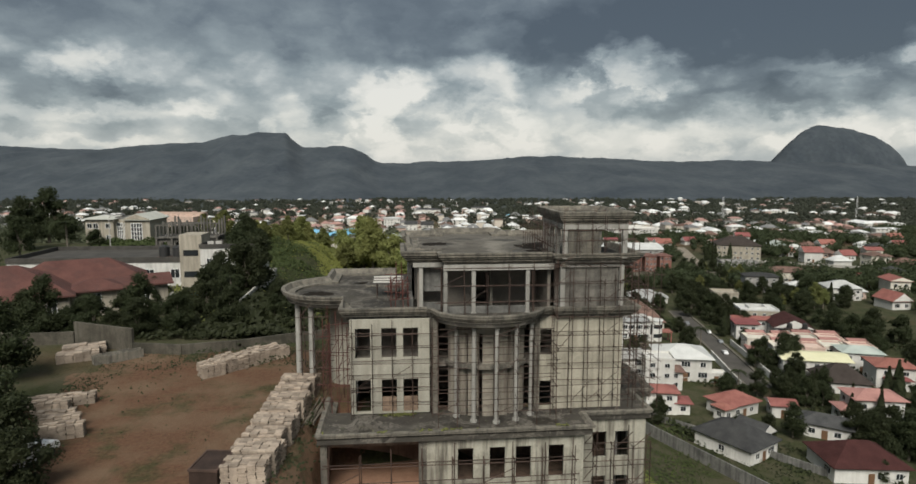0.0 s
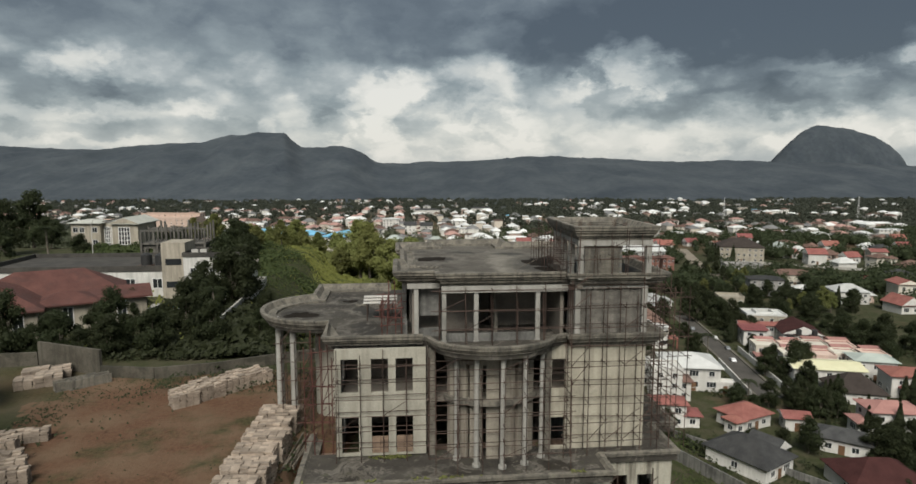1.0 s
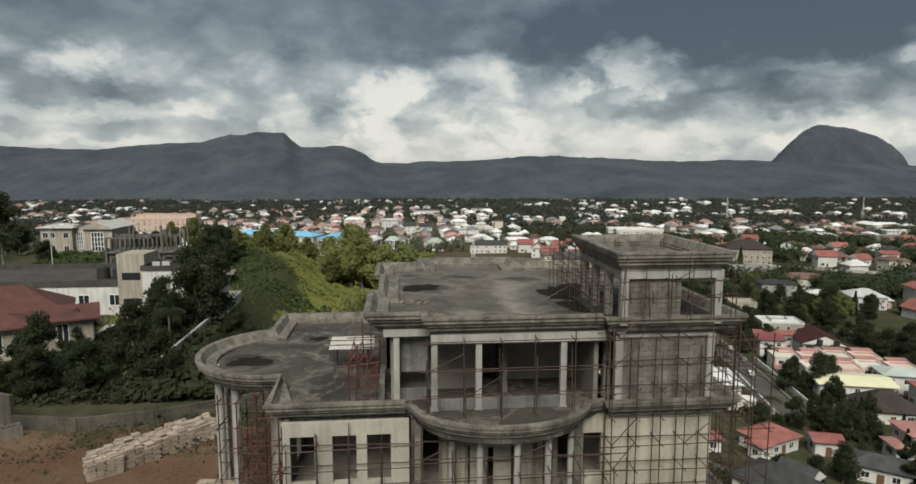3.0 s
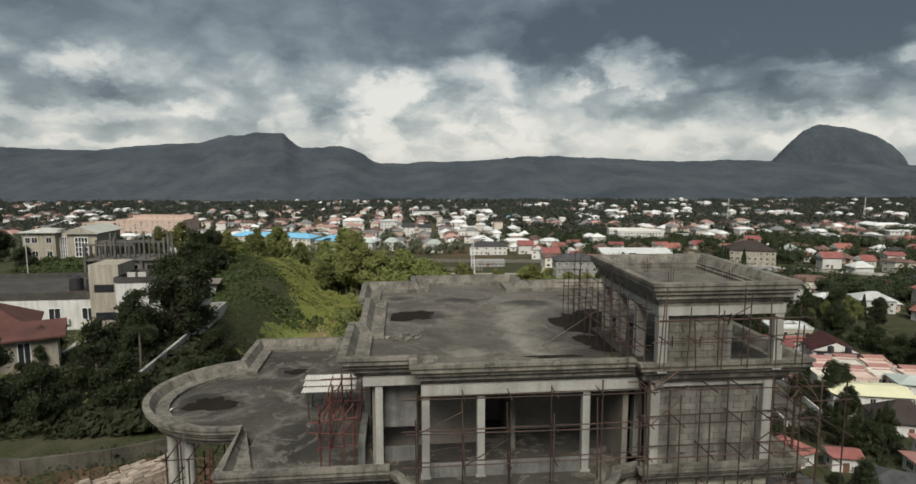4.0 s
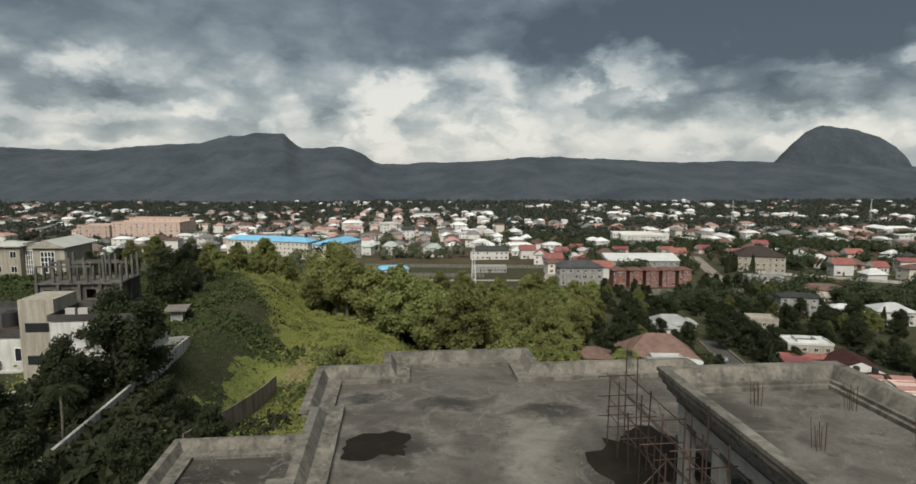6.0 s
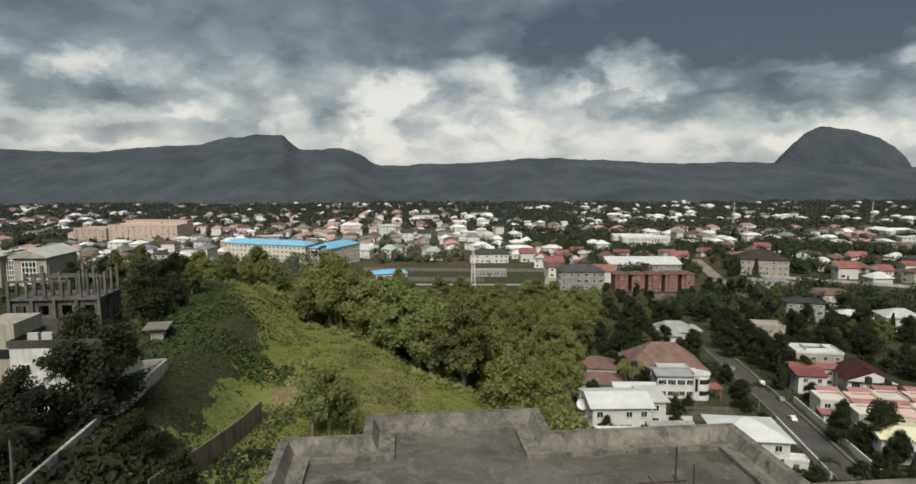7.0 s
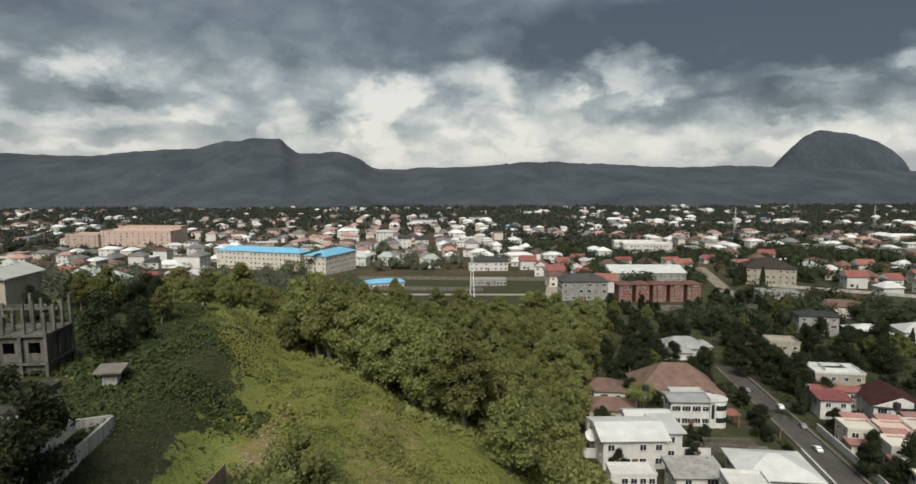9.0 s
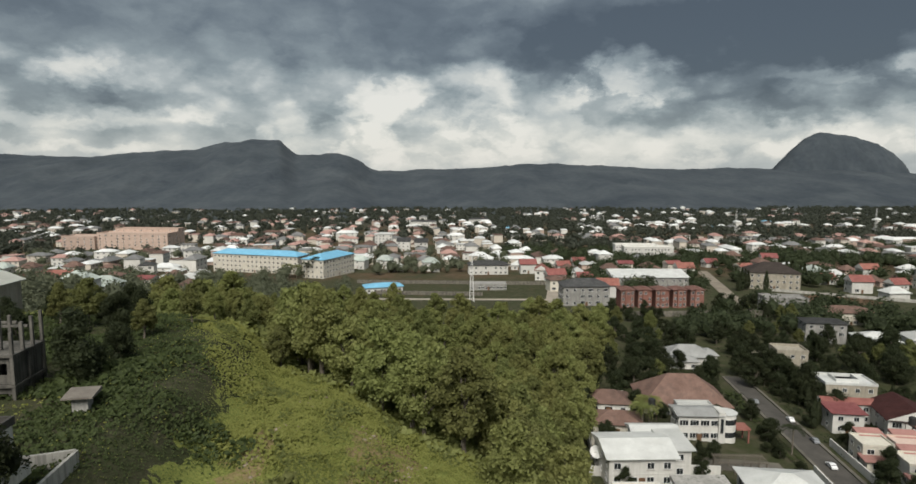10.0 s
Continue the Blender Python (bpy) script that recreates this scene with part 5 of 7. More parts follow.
dwelling("red_roofed_house", 72.4, 47.5, -8, [(-6.4, 6.4, -4.6, 4.8, 1, "hip", 3.4)], WHITE, ROOF_MAROON, "bungalow under a dark maroon hipped roof", group=N, seed=30)
dwelling("gatehouse", 71.5, 90.5, -18, [(-2.2, 2.2, -1.4, 1.4, 1, "flat", 0.3)], WHITE, WHITE, "small white flat-roofed gatehouse", group=N, seed=31, h=2.6)
dwelling("dark_roofed_house", 77, 61, -38, [(-4.6, 4.6, -3.0, 3.0, 1, "hip", 1.7)], WHITE, ROOF_GREY, "bungalow under a dark grey roof", group=N, seed=32)
dwelling("red_roofed_house", 91, 67, -12, [(-5, 5, -3.4, 3.4, 2, "hip", 1.6), (-7.5, -5, -3.0, 1.5, 1, "hip", 0.8)], WHITE, ROOF_PINK, "white two-storey house under a faded red hipped roof", group=N, seed=64)
dwelling("grey_apartments", 154, 207, -16, [(-7.5, 7.5, -4.2, 4.2, 3, "hip", 1.5)], GREY_WALL, ROOF_GREY, "unfinished grey three-storey apartment house", seed=33, group=N)
dwelling("pale_roofed_house", 161, 191, -18, [(-6.5, 6.5, -5, 5, 2, "hip", 2.6)], WHITE, ROOF_WHITE, "house under a pale hipped roof", group=N, seed=34)
dwelling("pale_roofed_house", 178, 189, -18, [(-7, 7, -5.5, 5.5, 2, "hip", 3.2)], WHITE, ROOF_WHITE, "white house under a tall pale hipped roof", group=N, seed=35)
dwelling("brown_roofed_house", 186, 236, -16, [(-11, 11, -6, 6, 2, "hip", 2.6)], CREAM, ROOF_BROWN, "long low house under a dark brown roof", group=N, seed=39)

# buildings further out that stand apart
M = "larger buildings of the town"
dwelling("blue_roofed_block", -90, 436, -22, [(-33, 33, -7, 7, 4, "hip", 2.8)], CREAM, ROOF_BLUE, "long cream four-storey block under a light blue roof", group=M, category="apartment block", seed=40)
dwelling("blue_roofed_block", -41, 413, 62, [(-18, 18, -8, 8, 4, "hip", 3.0)], CREAM, ROOF_BLUE, "cream four-storey block under a light blue hipped roof", group=M, category="apartment block", seed=41)
dwelling("blue_roofed_hall", -4, 338, 12, [(-10, 10, -5, 5, 1, "hip", 1.6)], WHITE, ROOF_BLUE, "low hall under a bright blue roof", group=M, seed=42)
dwelling("pink_hotel", -262, 640, -10, [(-26, 46, -10, 10, 5, "flat", 1.2), (-60, -26, -14, 6, 4, "flat", 1.0), (-20, 46, 10, 22, 6, "flat", 1.0)], PINKISH, PINKISH, "large salmon-coloured five-storey hotel block", group=M, category="hotel", seed=43, gap=6.0)
for k in range(5):
    dwelling("brick_townhouse", 110 + k * 8.1, 281 - k * 0.6, -4, [(-3.1, 3.1, -4.5, 3.5, 3, "hip", 1.2), (-1.3, 1.3, -5.3, -4.5, 3, "flat", 0.3)], RED_BRICK, ROOF_BRICK, "narrow three-storey red brick townhouse with a projecting bay", group="row of brick townhouses", category="townhouse", seed=44 + k, gap=2.0, h=2.75, face="f")
dwelling("grey_block", 93, 290, -4, [(-11, 11, -6, 6, 3, "hip", 3.0)], GREY_WALL, ROOF_GREY, "grey three-storey block with a dark roof", group=M, category="apartment block", seed=50)
dwelling("white_roofed_block", 146, 340, -6, [(-21, 21, -7, 7, 2, "mono", 2.6)], GREY_WALL, ROOF_WHITE, "long block under a bright white sloping roof", group=M, seed=51)
dwelling("white_terrace", 210, 492, -8, [(-20, 20, -6, 6, 3, "flat", 0.8), (-24, 12, 10, 20, 3, "flat", 0.8)], WHITE, WHITE, "long white three-storey terrace", group=M, seed=52, gap=2.6)
dwelling("grey_mansion", 64, 408, -4, [(-13, 13, -6, 6, 2, "hip", 2.6)], WHITE, ROOF_GREY, "white symmetrical mansion with a grey roof", group=M, seed=53)
dwelling("house_shell", 54, 340, -4, [(-10, 10, -4, 4, 1, "flat", 0.4)], GREY_WALL, GREY_WALL, "roofless grey shell of a house with open bays", group=M, seed=54, gap=2.0)
for k, x in enumerate((10, 26)):
    dwelling("gabled_house", x, 585 - k * 12, -4, [(-6, 6, -6, 6, 3, "gable", 3.2)], WHITE, ROOF_GREY, "white three-storey house with a steep gable", group=M, seed=55 + k)
dwelling("white_block", -10, 648, -4, [(-9, 9, -7, 7, 4, "hip", 1.5)], WHITE, ROOF_WHITE, "white four-storey block with a pale roof", group=M, seed=57)
dwelling("white_hall", 46, 985, -6, [(-20, 20, -8, 8, 3, "hip", 2.0)], WHITE, ROOF_GREY, "long white three-storey hall", group=M, seed=58)
dwelling("white_hall", 144, 1050, -6, [(-17, 17, -8, 8, 3, "hip", 2.0)], WHITE, ROOF_GREY, "long white hall with many windows", group=M, seed=59)
dwelling("dark_roofed_house", 214, 330, -20, [(-13, 13, -9, 9, 3, "hip", 5)], BEIGE, ROOF_DARK, "big house under a steep dark roof", group=M, seed=60)
dwelling("grey_house", 176, 262, -14, [(-9, 9, -5, 5, 2, "flat", 0.5)], GREY_WALL, GREY_WALL, "unfinished grey house with a flat roof", group=M, seed=61)

# left of the yard
L = "buildings on the plateau"
dwelling("red_roofed_villa", -36.6, 29.4, 25, [(-17, -0.6, 0.6, 10.5, 1, "hip", 3.0), (-7, 7.2, 6.5, 14, 1, "hip", 2.6), (-0.6, 4.5, 2.5, 6.5, 1, "hip", 1.0), (4.5, 9.5, 3.6, 6.5, 1, "mono", 0.7)], BEIGE, ROOF_VILLA, "low villa under a large dark red tiled roof", group=L, seed=70, win=WINDOW_TALL, z=4.6)
whites = dwelling("white_block", -28.3, 52.5, 0, [(-0.2, 7.0, -6.4, -1.4, 2, "flat", 0.4)], STAINED_WHITE, ROOF_FELT, "white stained block with air-conditioners on its flat roof", group=L, sills=True, seed=71, ac=0.25, z=4.6, gap=1.9, win=WINDOW_SMALL)
part("stair_tower", boxes((-3.2, -0.2, -5.6, -1.6, -2, 8.1)), BEIGE, whites, "beige stair tower with vent slots")
for k in range(2):
    # no recess is cut: a flat dark panel draws the bay's shade
    part("balcony_recess", boxes((7.0, 7.04, -6.0, -1.8, k * 3.05 + 0.5, k * 3.05 + 2.7)), DARK_INSIDE, whites, "flat dark panel in place of a shaded balcony bay")
    part("balcony_slab", boxes((7.0, 8.0, -6.3, -1.5, k * 3.05 - 0.1, k * 3.05 + 0.1), (7.88, 8.0, -6.3, -1.5, k * 3.05 + 0.1, k * 3.05 + 0.75)), STAINED_WHITE, whites, "white balcony slab with a low front")
for x in (0.8, 1.9):
    piece("air_conditioner", AIRCON, whites, pose(x, -4.6, 6.5))
for k in range(2):
    part("vent_slot", boxes((-2.7, -0.7, -5.66, -5.6, 2.2 + k * 3.0, 3.0 + k * 3.0)), GLASS, whites)
dwelling("white_block", -44, 55, 0, [(-12, 12.4, -5, 8, 2, "flat", 0.6)], STAINED_WHITE, ROOF_FELT, "long white stained block with a flat dark roof", group=L, seed=72, ac=0.2, z=2.15)
school = dwelling("school", -66.4, 114, -4, [(-9.5, -2.2, -4, 2, 3, "hip", 0.8), (-2.2, 1.8, -2.6, 3, 3, "flat", 0.4), (1.8, 8.2, -6, 4, 3, "gable", 1.5)], BEIGE, (ROOF_SCHOOL, CONCRETE_GREY, ROOF_SCHOOL), "beige three-storey building with a gable and tall glazed stair bays", group=L, category="building", seed=73, z=1.0, face="", gap=2.4, size=(0.9, 0.9, 0.92))


def glazing(parent, x0, x1, y, z0, z1, nx, nz):
    """A tall glazed bay: dark panes behind a pale grid of bars."""
    part("pane", boxes((x0, x1, y - 0.04, y - 0.005, z0, z1)), GLASS, parent, "dark glass of a tall stair window")
    rows = [(x0 + (x1 - x0) * i / nx - 0.07, x0 + (x1 - x0) * i / nx + 0.07, y - 0.14, y - 0.04, z0, z1) for i in range(nx + 1)]
    rows += [(x0, x1, y - 0.13, y - 0.045, z0 + (z1 - z0) * j / nz - 0.07, z0 + (z1 - z0) * j / nz + 0.07) for j in range(nz + 1)]
    part("window_grid", boxes(*rows), FRAME, parent, "pale grid of window bars")


glazing(school, 3.4, 6.2, -6.0, 1.2, 8.6, 4, 7)
glazing(school, -1.9, -0.5, -2.6, 1.6, 8.4, 3, 7)
glazing(school, -0.1, 1.4, -2.6, 1.6, 8.4, 3, 7)
for x in (-8.4, -6.8, -3.6):
    for k in range(3):
        piece("window", WINDOW, school, pose(x, -4.0, 1.0 + 3.05 * k))
dwelling("white_house", -141, 186, 14, [(-13, 2, -5, 5, 3, "gable", 2.4), (2, 12, -7, 4, 2, "flat", 0.8)], STAINED_WHITE, [ROOF_GREY, CONCRETE_GREY], "weathered white building with a low gable and a flat annexe", group=L, seed=74, z=-11.0, win=WINDOW_WIDE)
dwelling("grey_hut", -25.6, 68.4, 6, [(-0.7, 0.7, -0.6, 0.6, 1, "mono", 0.25)], GREY_WALL, ROOF_HUT, "small grey hut with a sheet-metal roof", seed=75, face="", h=1.4, category="hut")

# the half-built concrete frame
# weathered concrete, its colour lowered for the shade the frame stands in
FRAME_GREY = surface("shaded_weathered_concrete", (0.075, 0.07, 0.062), (0.16, 0.15, 0.132), 0.93, 0.5, 7, 0.35, streak=0.6, patch=0.3)
frame_house = thing("half_built_house", pose(-39.0, 77.2, 4.4), "half-built grey concrete frame with open floors and starter bars", "building", L)
for s in (2, 3):
    z = -7.1 + s * 3.1
    part("floor_slab", boxes((-5.4, 5.4, -5.2, 0.4, z + 2.8, z + 3.05)), FRAME_GREY, frame_house)
    for x in (-5.2, -2.6, 0, 2.6, 5.2):
        for y in (-5, -2.4, 0.2):
            part("post", boxes((x - 0.17, x + 0.17, y - 0.17, y + 0.17, z, z + 2.8)), FRAME_GREY, frame_house)
    bm = bmesh.new()
    wall_x(bm, -5.2, 5.2, z, z + 2.8, -4.8, -4.65, [(x, x + 1.2, z + 0.9, z + 2.1) for x in (-4.6, -2.0, 0.7, 3.3)])
    part("block_wall", bm, FRAME_GREY, frame_house)
    part("block_wall", boxes((5.0, 5.15, -4.6, 0.1, z, z + 2.8), (-5.2, 5.2, 0.1, 0.25, z, z + 2.8)), FRAME_GREY, frame_house)
rnd = random.Random(4)
for x in (-5.2, -3.1, -1, 1, 3.1, 5.2):
    for y in (-5, -3.2, -1.5, 0.2):
        part("post", boxes((x - 0.14, x + 0.14, y - 0.14, y + 0.14, 5.3, 5.3 + rnd.uniform(1.6, 3.6))), FRAME_GREY, frame_house)
for y in (-5, -1.5, 0.2):
    part("beam", boxes((-5.2, 5.2 - rnd.uniform(0, 4), y - 0.12, y + 0.12, 7.2, 7.45)), FRAME_GREY, frame_house)


# ---- roads, walls, cars ----
def ribbon(name, path, width, material, label, lift=0.12, category="road", thick=0.3):
    bm = bmesh.new()
    rings = []
    for i, (x, y) in enumerate(path):
        a, b = Vector(path[max(0, i - 1)]), Vector(path[min(len(path) - 1, i + 1)])
        d = (b - a).normalized()
        nrm = Vector((d.y, -d.x)) * width / 2
        rings.append([bm.verts.new((x + s * nrm.x, y + s * nrm.y, ground_z(x, y) + lift + dz)) for s, dz in ((-1, 0), (1, 0), (1, -thick), (-1, -thick))])
    for r, s in zip(rings, rings[1:]):
        for k in range(4):
            bm.faces.new((r[k], s[k], s[(k + 1) % 4], r[(k + 1) % 4]))
    bmesh.ops.recalc_face_normals(bm, faces=bm.faces)
    ob = part(name, bm, material, None)
    return tagged(ob, label, category, kind="structure")


def line(a, b, n):
    return [(a[0] + (b[0] - a[0]) * i / n, a[1] + (b[1] - a[1]) * i / n) for i in range(n + 1)]


PAVEMENT = surface("dusty_paving", (0.09, 0.082, 0.068), (0.15, 0.137, 0.115), 0.95, 0.4, 6, 0.2)
ROAD = [(85 + 0.236 * (y - 108), y) for y in range(86, 173, 6)]
ribbon("road", ROAD, 4.6, ASPHALT, "worn grey asphalt street between the houses")
for side in (-1, 1):
    ribbon("pavement", [(x + side * 3.0, y) for x, y in ROAD], 0.7, PAVEMENT, "raised concrete pavement along the street", 0.26, "pavement")
ribbon("road", [(66 + 0.28 * (y - 250), y) for y in range(250, 400, 8)], 6, surface("pale_dirt_road", (0.24, 0.21, 0.17), (0.34, 0.30, 0.25), 0.95, 0.2, 4, 0.2), "pale dirt road across open ground")
ribbon("road", line((150, 236), (212, 404), 16), 7, surface("dusty_street", (0.17, 0.145, 0.115), (0.26, 0.225, 0.18), 0.95, 0.2, 4, 0.2), "dusty street climbing into the town")
ribbon("road", line((98, 300), (-40, 318), 12), 4, surface("pale_track", (0.25, 0.22, 0.18), (0.35, 0.31, 0.26), 0.95, 0.2, 4, 0.2), "pale track along a field wall")


DULL_WALL = surface("weathered_white_wall", (0.33, 0.32, 0.29), (0.47, 0.455, 0.415), 0.9, 0.4, 6, 0.15, streak=0.4)


def free_wall(label, path, height, material, thick=0.25):
    ob = thing("boundary_wall", pose(path[0][0], path[0][1], ground_z(*path[0])), label, "wall", "garden and site walls")
    o = ob.matrix_basis.translation
    for a, b in zip(path, path[1:]):
        d = Vector((b[0] - a[0], b[1] - a[1]))
        n = Vector((d.y, -d.x)).normalized() * thick / 2
        bm = bmesh.new()
        za, zb = ground_z(*a), ground_z(*b)
        low = [bm.verts.new((p[0] + s * n.x - o.x, p[1] + s * n.y - o.y, z - 1.0 - o.z)) for p, s, z in ((a, 1, za), (b, 1, zb), (b, -1, zb), (a, -1, za))]
        top = [bm.verts.new((v.co.x, v.co.y, v.co.z + 1.0 + height)) for v in low]
        for i in range(4):
            bm.faces.new((low[i], low[(i + 1) % 4], top[(i + 1) % 4], top[i]))
        bm.faces.new(top)
        bmesh.ops.recalc_face_normals(bm, faces=bm.faces)
        part("wall_panel", bm, material, ob)
    return ob


MOSSY = surface("mossy_yard_wall", (0.05, 0.044, 0.034), (0.11, 0.1, 0.08), 0.95, 0.5, 7, 0.4, streak=0.4, dark=(0.03, 0.03, 0.022), patch=0.6)
free_wall("tall weathered grey yard wall", line((-32.4, 20.8), (-25.8, 17.7), 3), 2.2, MOSSY)
free_wall("weathered concrete yard wall below the trees", [(-25.6, 17.3), (-21, 16.4), (-16.4, 17.3), (-12.6, 19.0), (-8, 21)], 0.95, MOSSY)
free_wall("low mossy yard wall under the trees", [(-41, 21.4), (-37, 20.6), (-32.6, 20.9)], 1.2, MOSSY)
free_wall("leaning corrugated fence beside the site", line((-13.3, 34), (-11.4, 57), 6), 2.0, surface("rusty_fence_sheet", (0.17, 0.13, 0.10), (0.27, 0.21, 0.17), 0.8, 0.6, 7, 0.3, streak=0.5), 0.1)
free_wall("pale boundary wall of the next plot", line((-20.2, 29), (-20.6, 57.3), 9), 1.25, DULL_WALL)
free_wall("pale boundary wall of the next plot", [(-20.7, 57.4), (-23.2, 56.6), (-26.5, 56.2)], 1.25, DULL_WALL)
free_wall("long grey boundary wall below the slope", line((46, 74), (67, 45.5), 8), 1.3, CONCRETE_GREY)
free_wall("tall bare concrete retaining wall below the slope", line((43.6, 65), (54, 40), 7), 2.2, CONCRETE_GREY)
free_wall("grey garden wall along the wood", line((41, 118), (50, 158), 5), 2.2, GREY_WALL)
free_wall("white garden wall", line((36, 112), (62, 109), 4), 1.8, WHITE)
free_wall("white garden wall along the street", [(x - 4.6, y) for x, y in ROAD[0:6:2]], 1.6, WHITE)
free_wall("white garden wall along the street", [(x + 4.8, y) for x, y in ROAD[0:8:2]], 1.6, WHITE)
free_wall("long pale wall at the foot of the brick houses", line((102, 256), (165, 252), 6), 2.6, CONCRETE)
free_wall("long white wall round open ground", line((206, 316), (262, 266), 8), 1.5, DULL_WALL)
free_wall("pale field wall", line((-8, 330), (48, 318), 6), 2.0, CONCRETE)
free_wall("pale field wall", line((-20, 372), (92, 352), 8), 2.0, CONCRETE)


pergola = thing("pergola", pose(66.5, 110.5, ground_z(66.5, 110.5), 0, 0, -8), "dark timber garden pergola with close slats", "pergola")
for x in (-4.2, -1.4, 1.4, 4.2):
    for y in (-1.5, 1.5):
        part("post", boxes((x - 0.09, x + 0.09, y - 0.09, y + 0.09, -0.5, 2.2)), BARK, pergola)
for y in (-1.5, 1.5):
    part("beam", boxes((-4.6, 4.6, y - 0.07, y + 0.07, 2.2, 2.36)), BARK, pergola)
for k in range(20):
    part("slat", boxes((-4.5 + k * 0.47, -4.36 + k * 0.47, -2.0, 2.0, 2.36, 2.46)), BARK, pergola)
dish = thing("satellite_dish", pose(40.2, 113.5, ground_z(40.2, 113.5) + 1.8), "white satellite dish on a short pole", "satellite dish")
bm = bmesh.new()
rings = [[bm.verts.new(Matrix.Rotation(radians(50), 3, "X") @ Vector((r * math.cos(a * math.pi / 8), r * math.sin(a * math.pi / 8), 0.35 * r * r + 2.6))) for a in range(16)] for r in (0.1, 0.5, 0.9, 1.2)]
for p, q in zip(rings, rings[1:]):
    for i in range(16):
        bm.faces.new((p[i], p[(i + 1) % 16], q[(i + 1) % 16], q[i]))
bmesh.ops.translate(bm, verts=bm.verts, vec=(0, 2.0, 0))
bmesh.ops.solidify(bm, geom=list(bm.faces), thickness=0.04)
part("reflector", bm, FRAME, dish, "round white reflector")
bm = bmesh.new()
tube(bm, (0, 0, -3.0), (0, 0, 1.75), 0.07, n=8)
part("pole", bm, KERB, dish)
ribbon("courtyard", line((60, 113.5), (76, 111.5), 4), 4.5, PAVEMENT, "grey paved courtyard before the villa", 0.1, "paving")
free_wall("cream garden wall round low outbuildings", [(43, 124), (44.5, 150), (60, 152)], 2.0, CREAM)
free_wall("cream garden wall round low outbuildings", [(43, 124), (57, 121)], 1.8, CREAM)


def car(x, y, rz, paint, label, group="cars on the street", size=0.64):
    ob = thing("car", pose(x, y, ground_z(x, y) + 0.13, 0, 0, rz), label, "car", group)
    ob.scale = (size, size, size)
    bm = bmesh.new()
    side = [(-2.1, 0.35), (2.1, 0.35), (2.15, 0.7), (1.95, 0.85), (1.05, 0.95), (0.45, 1.42), (-0.95, 1.45), (-1.65, 1.0), (-2.1, 0.92)]
    a = [bm.verts.new((y0, -0.85, z)) for y0, z in side]
    b = [bm.verts.new((y0, 0.85, z)) for y0, z in side]
    bm.faces.new(a)
    bm.faces.new(b[::-1])
    for i in range(len(side)):
        bm.faces.new((a[i], b[i], b[(i + 1) % len(side)], a[(i + 1) % len(side)]))
    bmesh.ops.recalc_face_normals(bm, faces=bm.faces)
    bmesh.ops.bevel(bm, geom=list(bm.edges), offset=0.06, segments=2, affect="EDGES")
    part("body", bm, paint, ob)
    part("side_glass", boxes((-1.3, 0.75, -0.86, 0.86, 1.0, 1.33)), GLASS, ob)
    for wx in (-1.3, 1.3):
        for wy in (-0.8, 0.8):
            bm = bmesh.new()
            tube(bm, (wx, wy - 0.1, 0.32), (wx, wy + 0.1, 0.32), 0.32, 0.32, 14)
            part("wheel", bm, RUBBER, ob)


car(93.6, 135.5, 76, CAR_WHITE, "white saloon car parked at the kerb")
car(90.9, 123.6, 76, CAR_GREY, "silver-grey car parked at the kerb")
car(92.8, 148, 76, CAR_GREY, "dark grey car on the street")
car(85.9, 112, 76, CAR_WHITE, "white car on the street")
car(-22.6, -5.0, 78, CAR_WHITE, "white car parked beside the block stacks", "cars in the yard", 1.0)
car(52.5, 107, 10, CAR_GREY, "grey car in a paved yard")


# ---- trees ----
def quads_mesh(name, centres, normals, sizes, material, core=None):
    """Leaf clumps: one bent pair of triangles for each centre; core: (verts, faces) kept inside."""
    n = len(centres)
    ref = np.random.normal(size=(n, 3))
    a = np.cross(normals, ref)
    a /= np.linalg.norm(a, axis=1, keepdims=True) + 1e-9
    b = np.cross(normals, a)
    s = sizes[:, None]
    corners = np.stack([centres - a * s, centres - b * s * 0.7 + normals * s * 0.25, centres + a * s, centres + b * s * 0.7 + normals * s * 0.25], axis=1)
    verts = corners.reshape(-1, 3)
    faces = np.arange(n * 4).reshape(n, 4)
    verts, faces = verts.tolist(), faces.tolist()
    if core:
        k = len(verts)
        verts += core[0]
        faces += [[i + k for i in f] for f in core[1]]
    me = bpy.data.meshes.new(name)
    me.from_pydata(verts, [], faces)
    me.materials.append(material)
    return me


bm = bmesh.new()
bmesh.ops.create_icosphere(bm, subdivisions=1, radius=1.0)
ICO1 = np.array([v.co[:] for v in bm.verts])
bm.verts.index_update()
ICO1_FACES = [[v.index for v in f.verts] for f in bm.faces]
bm.free()


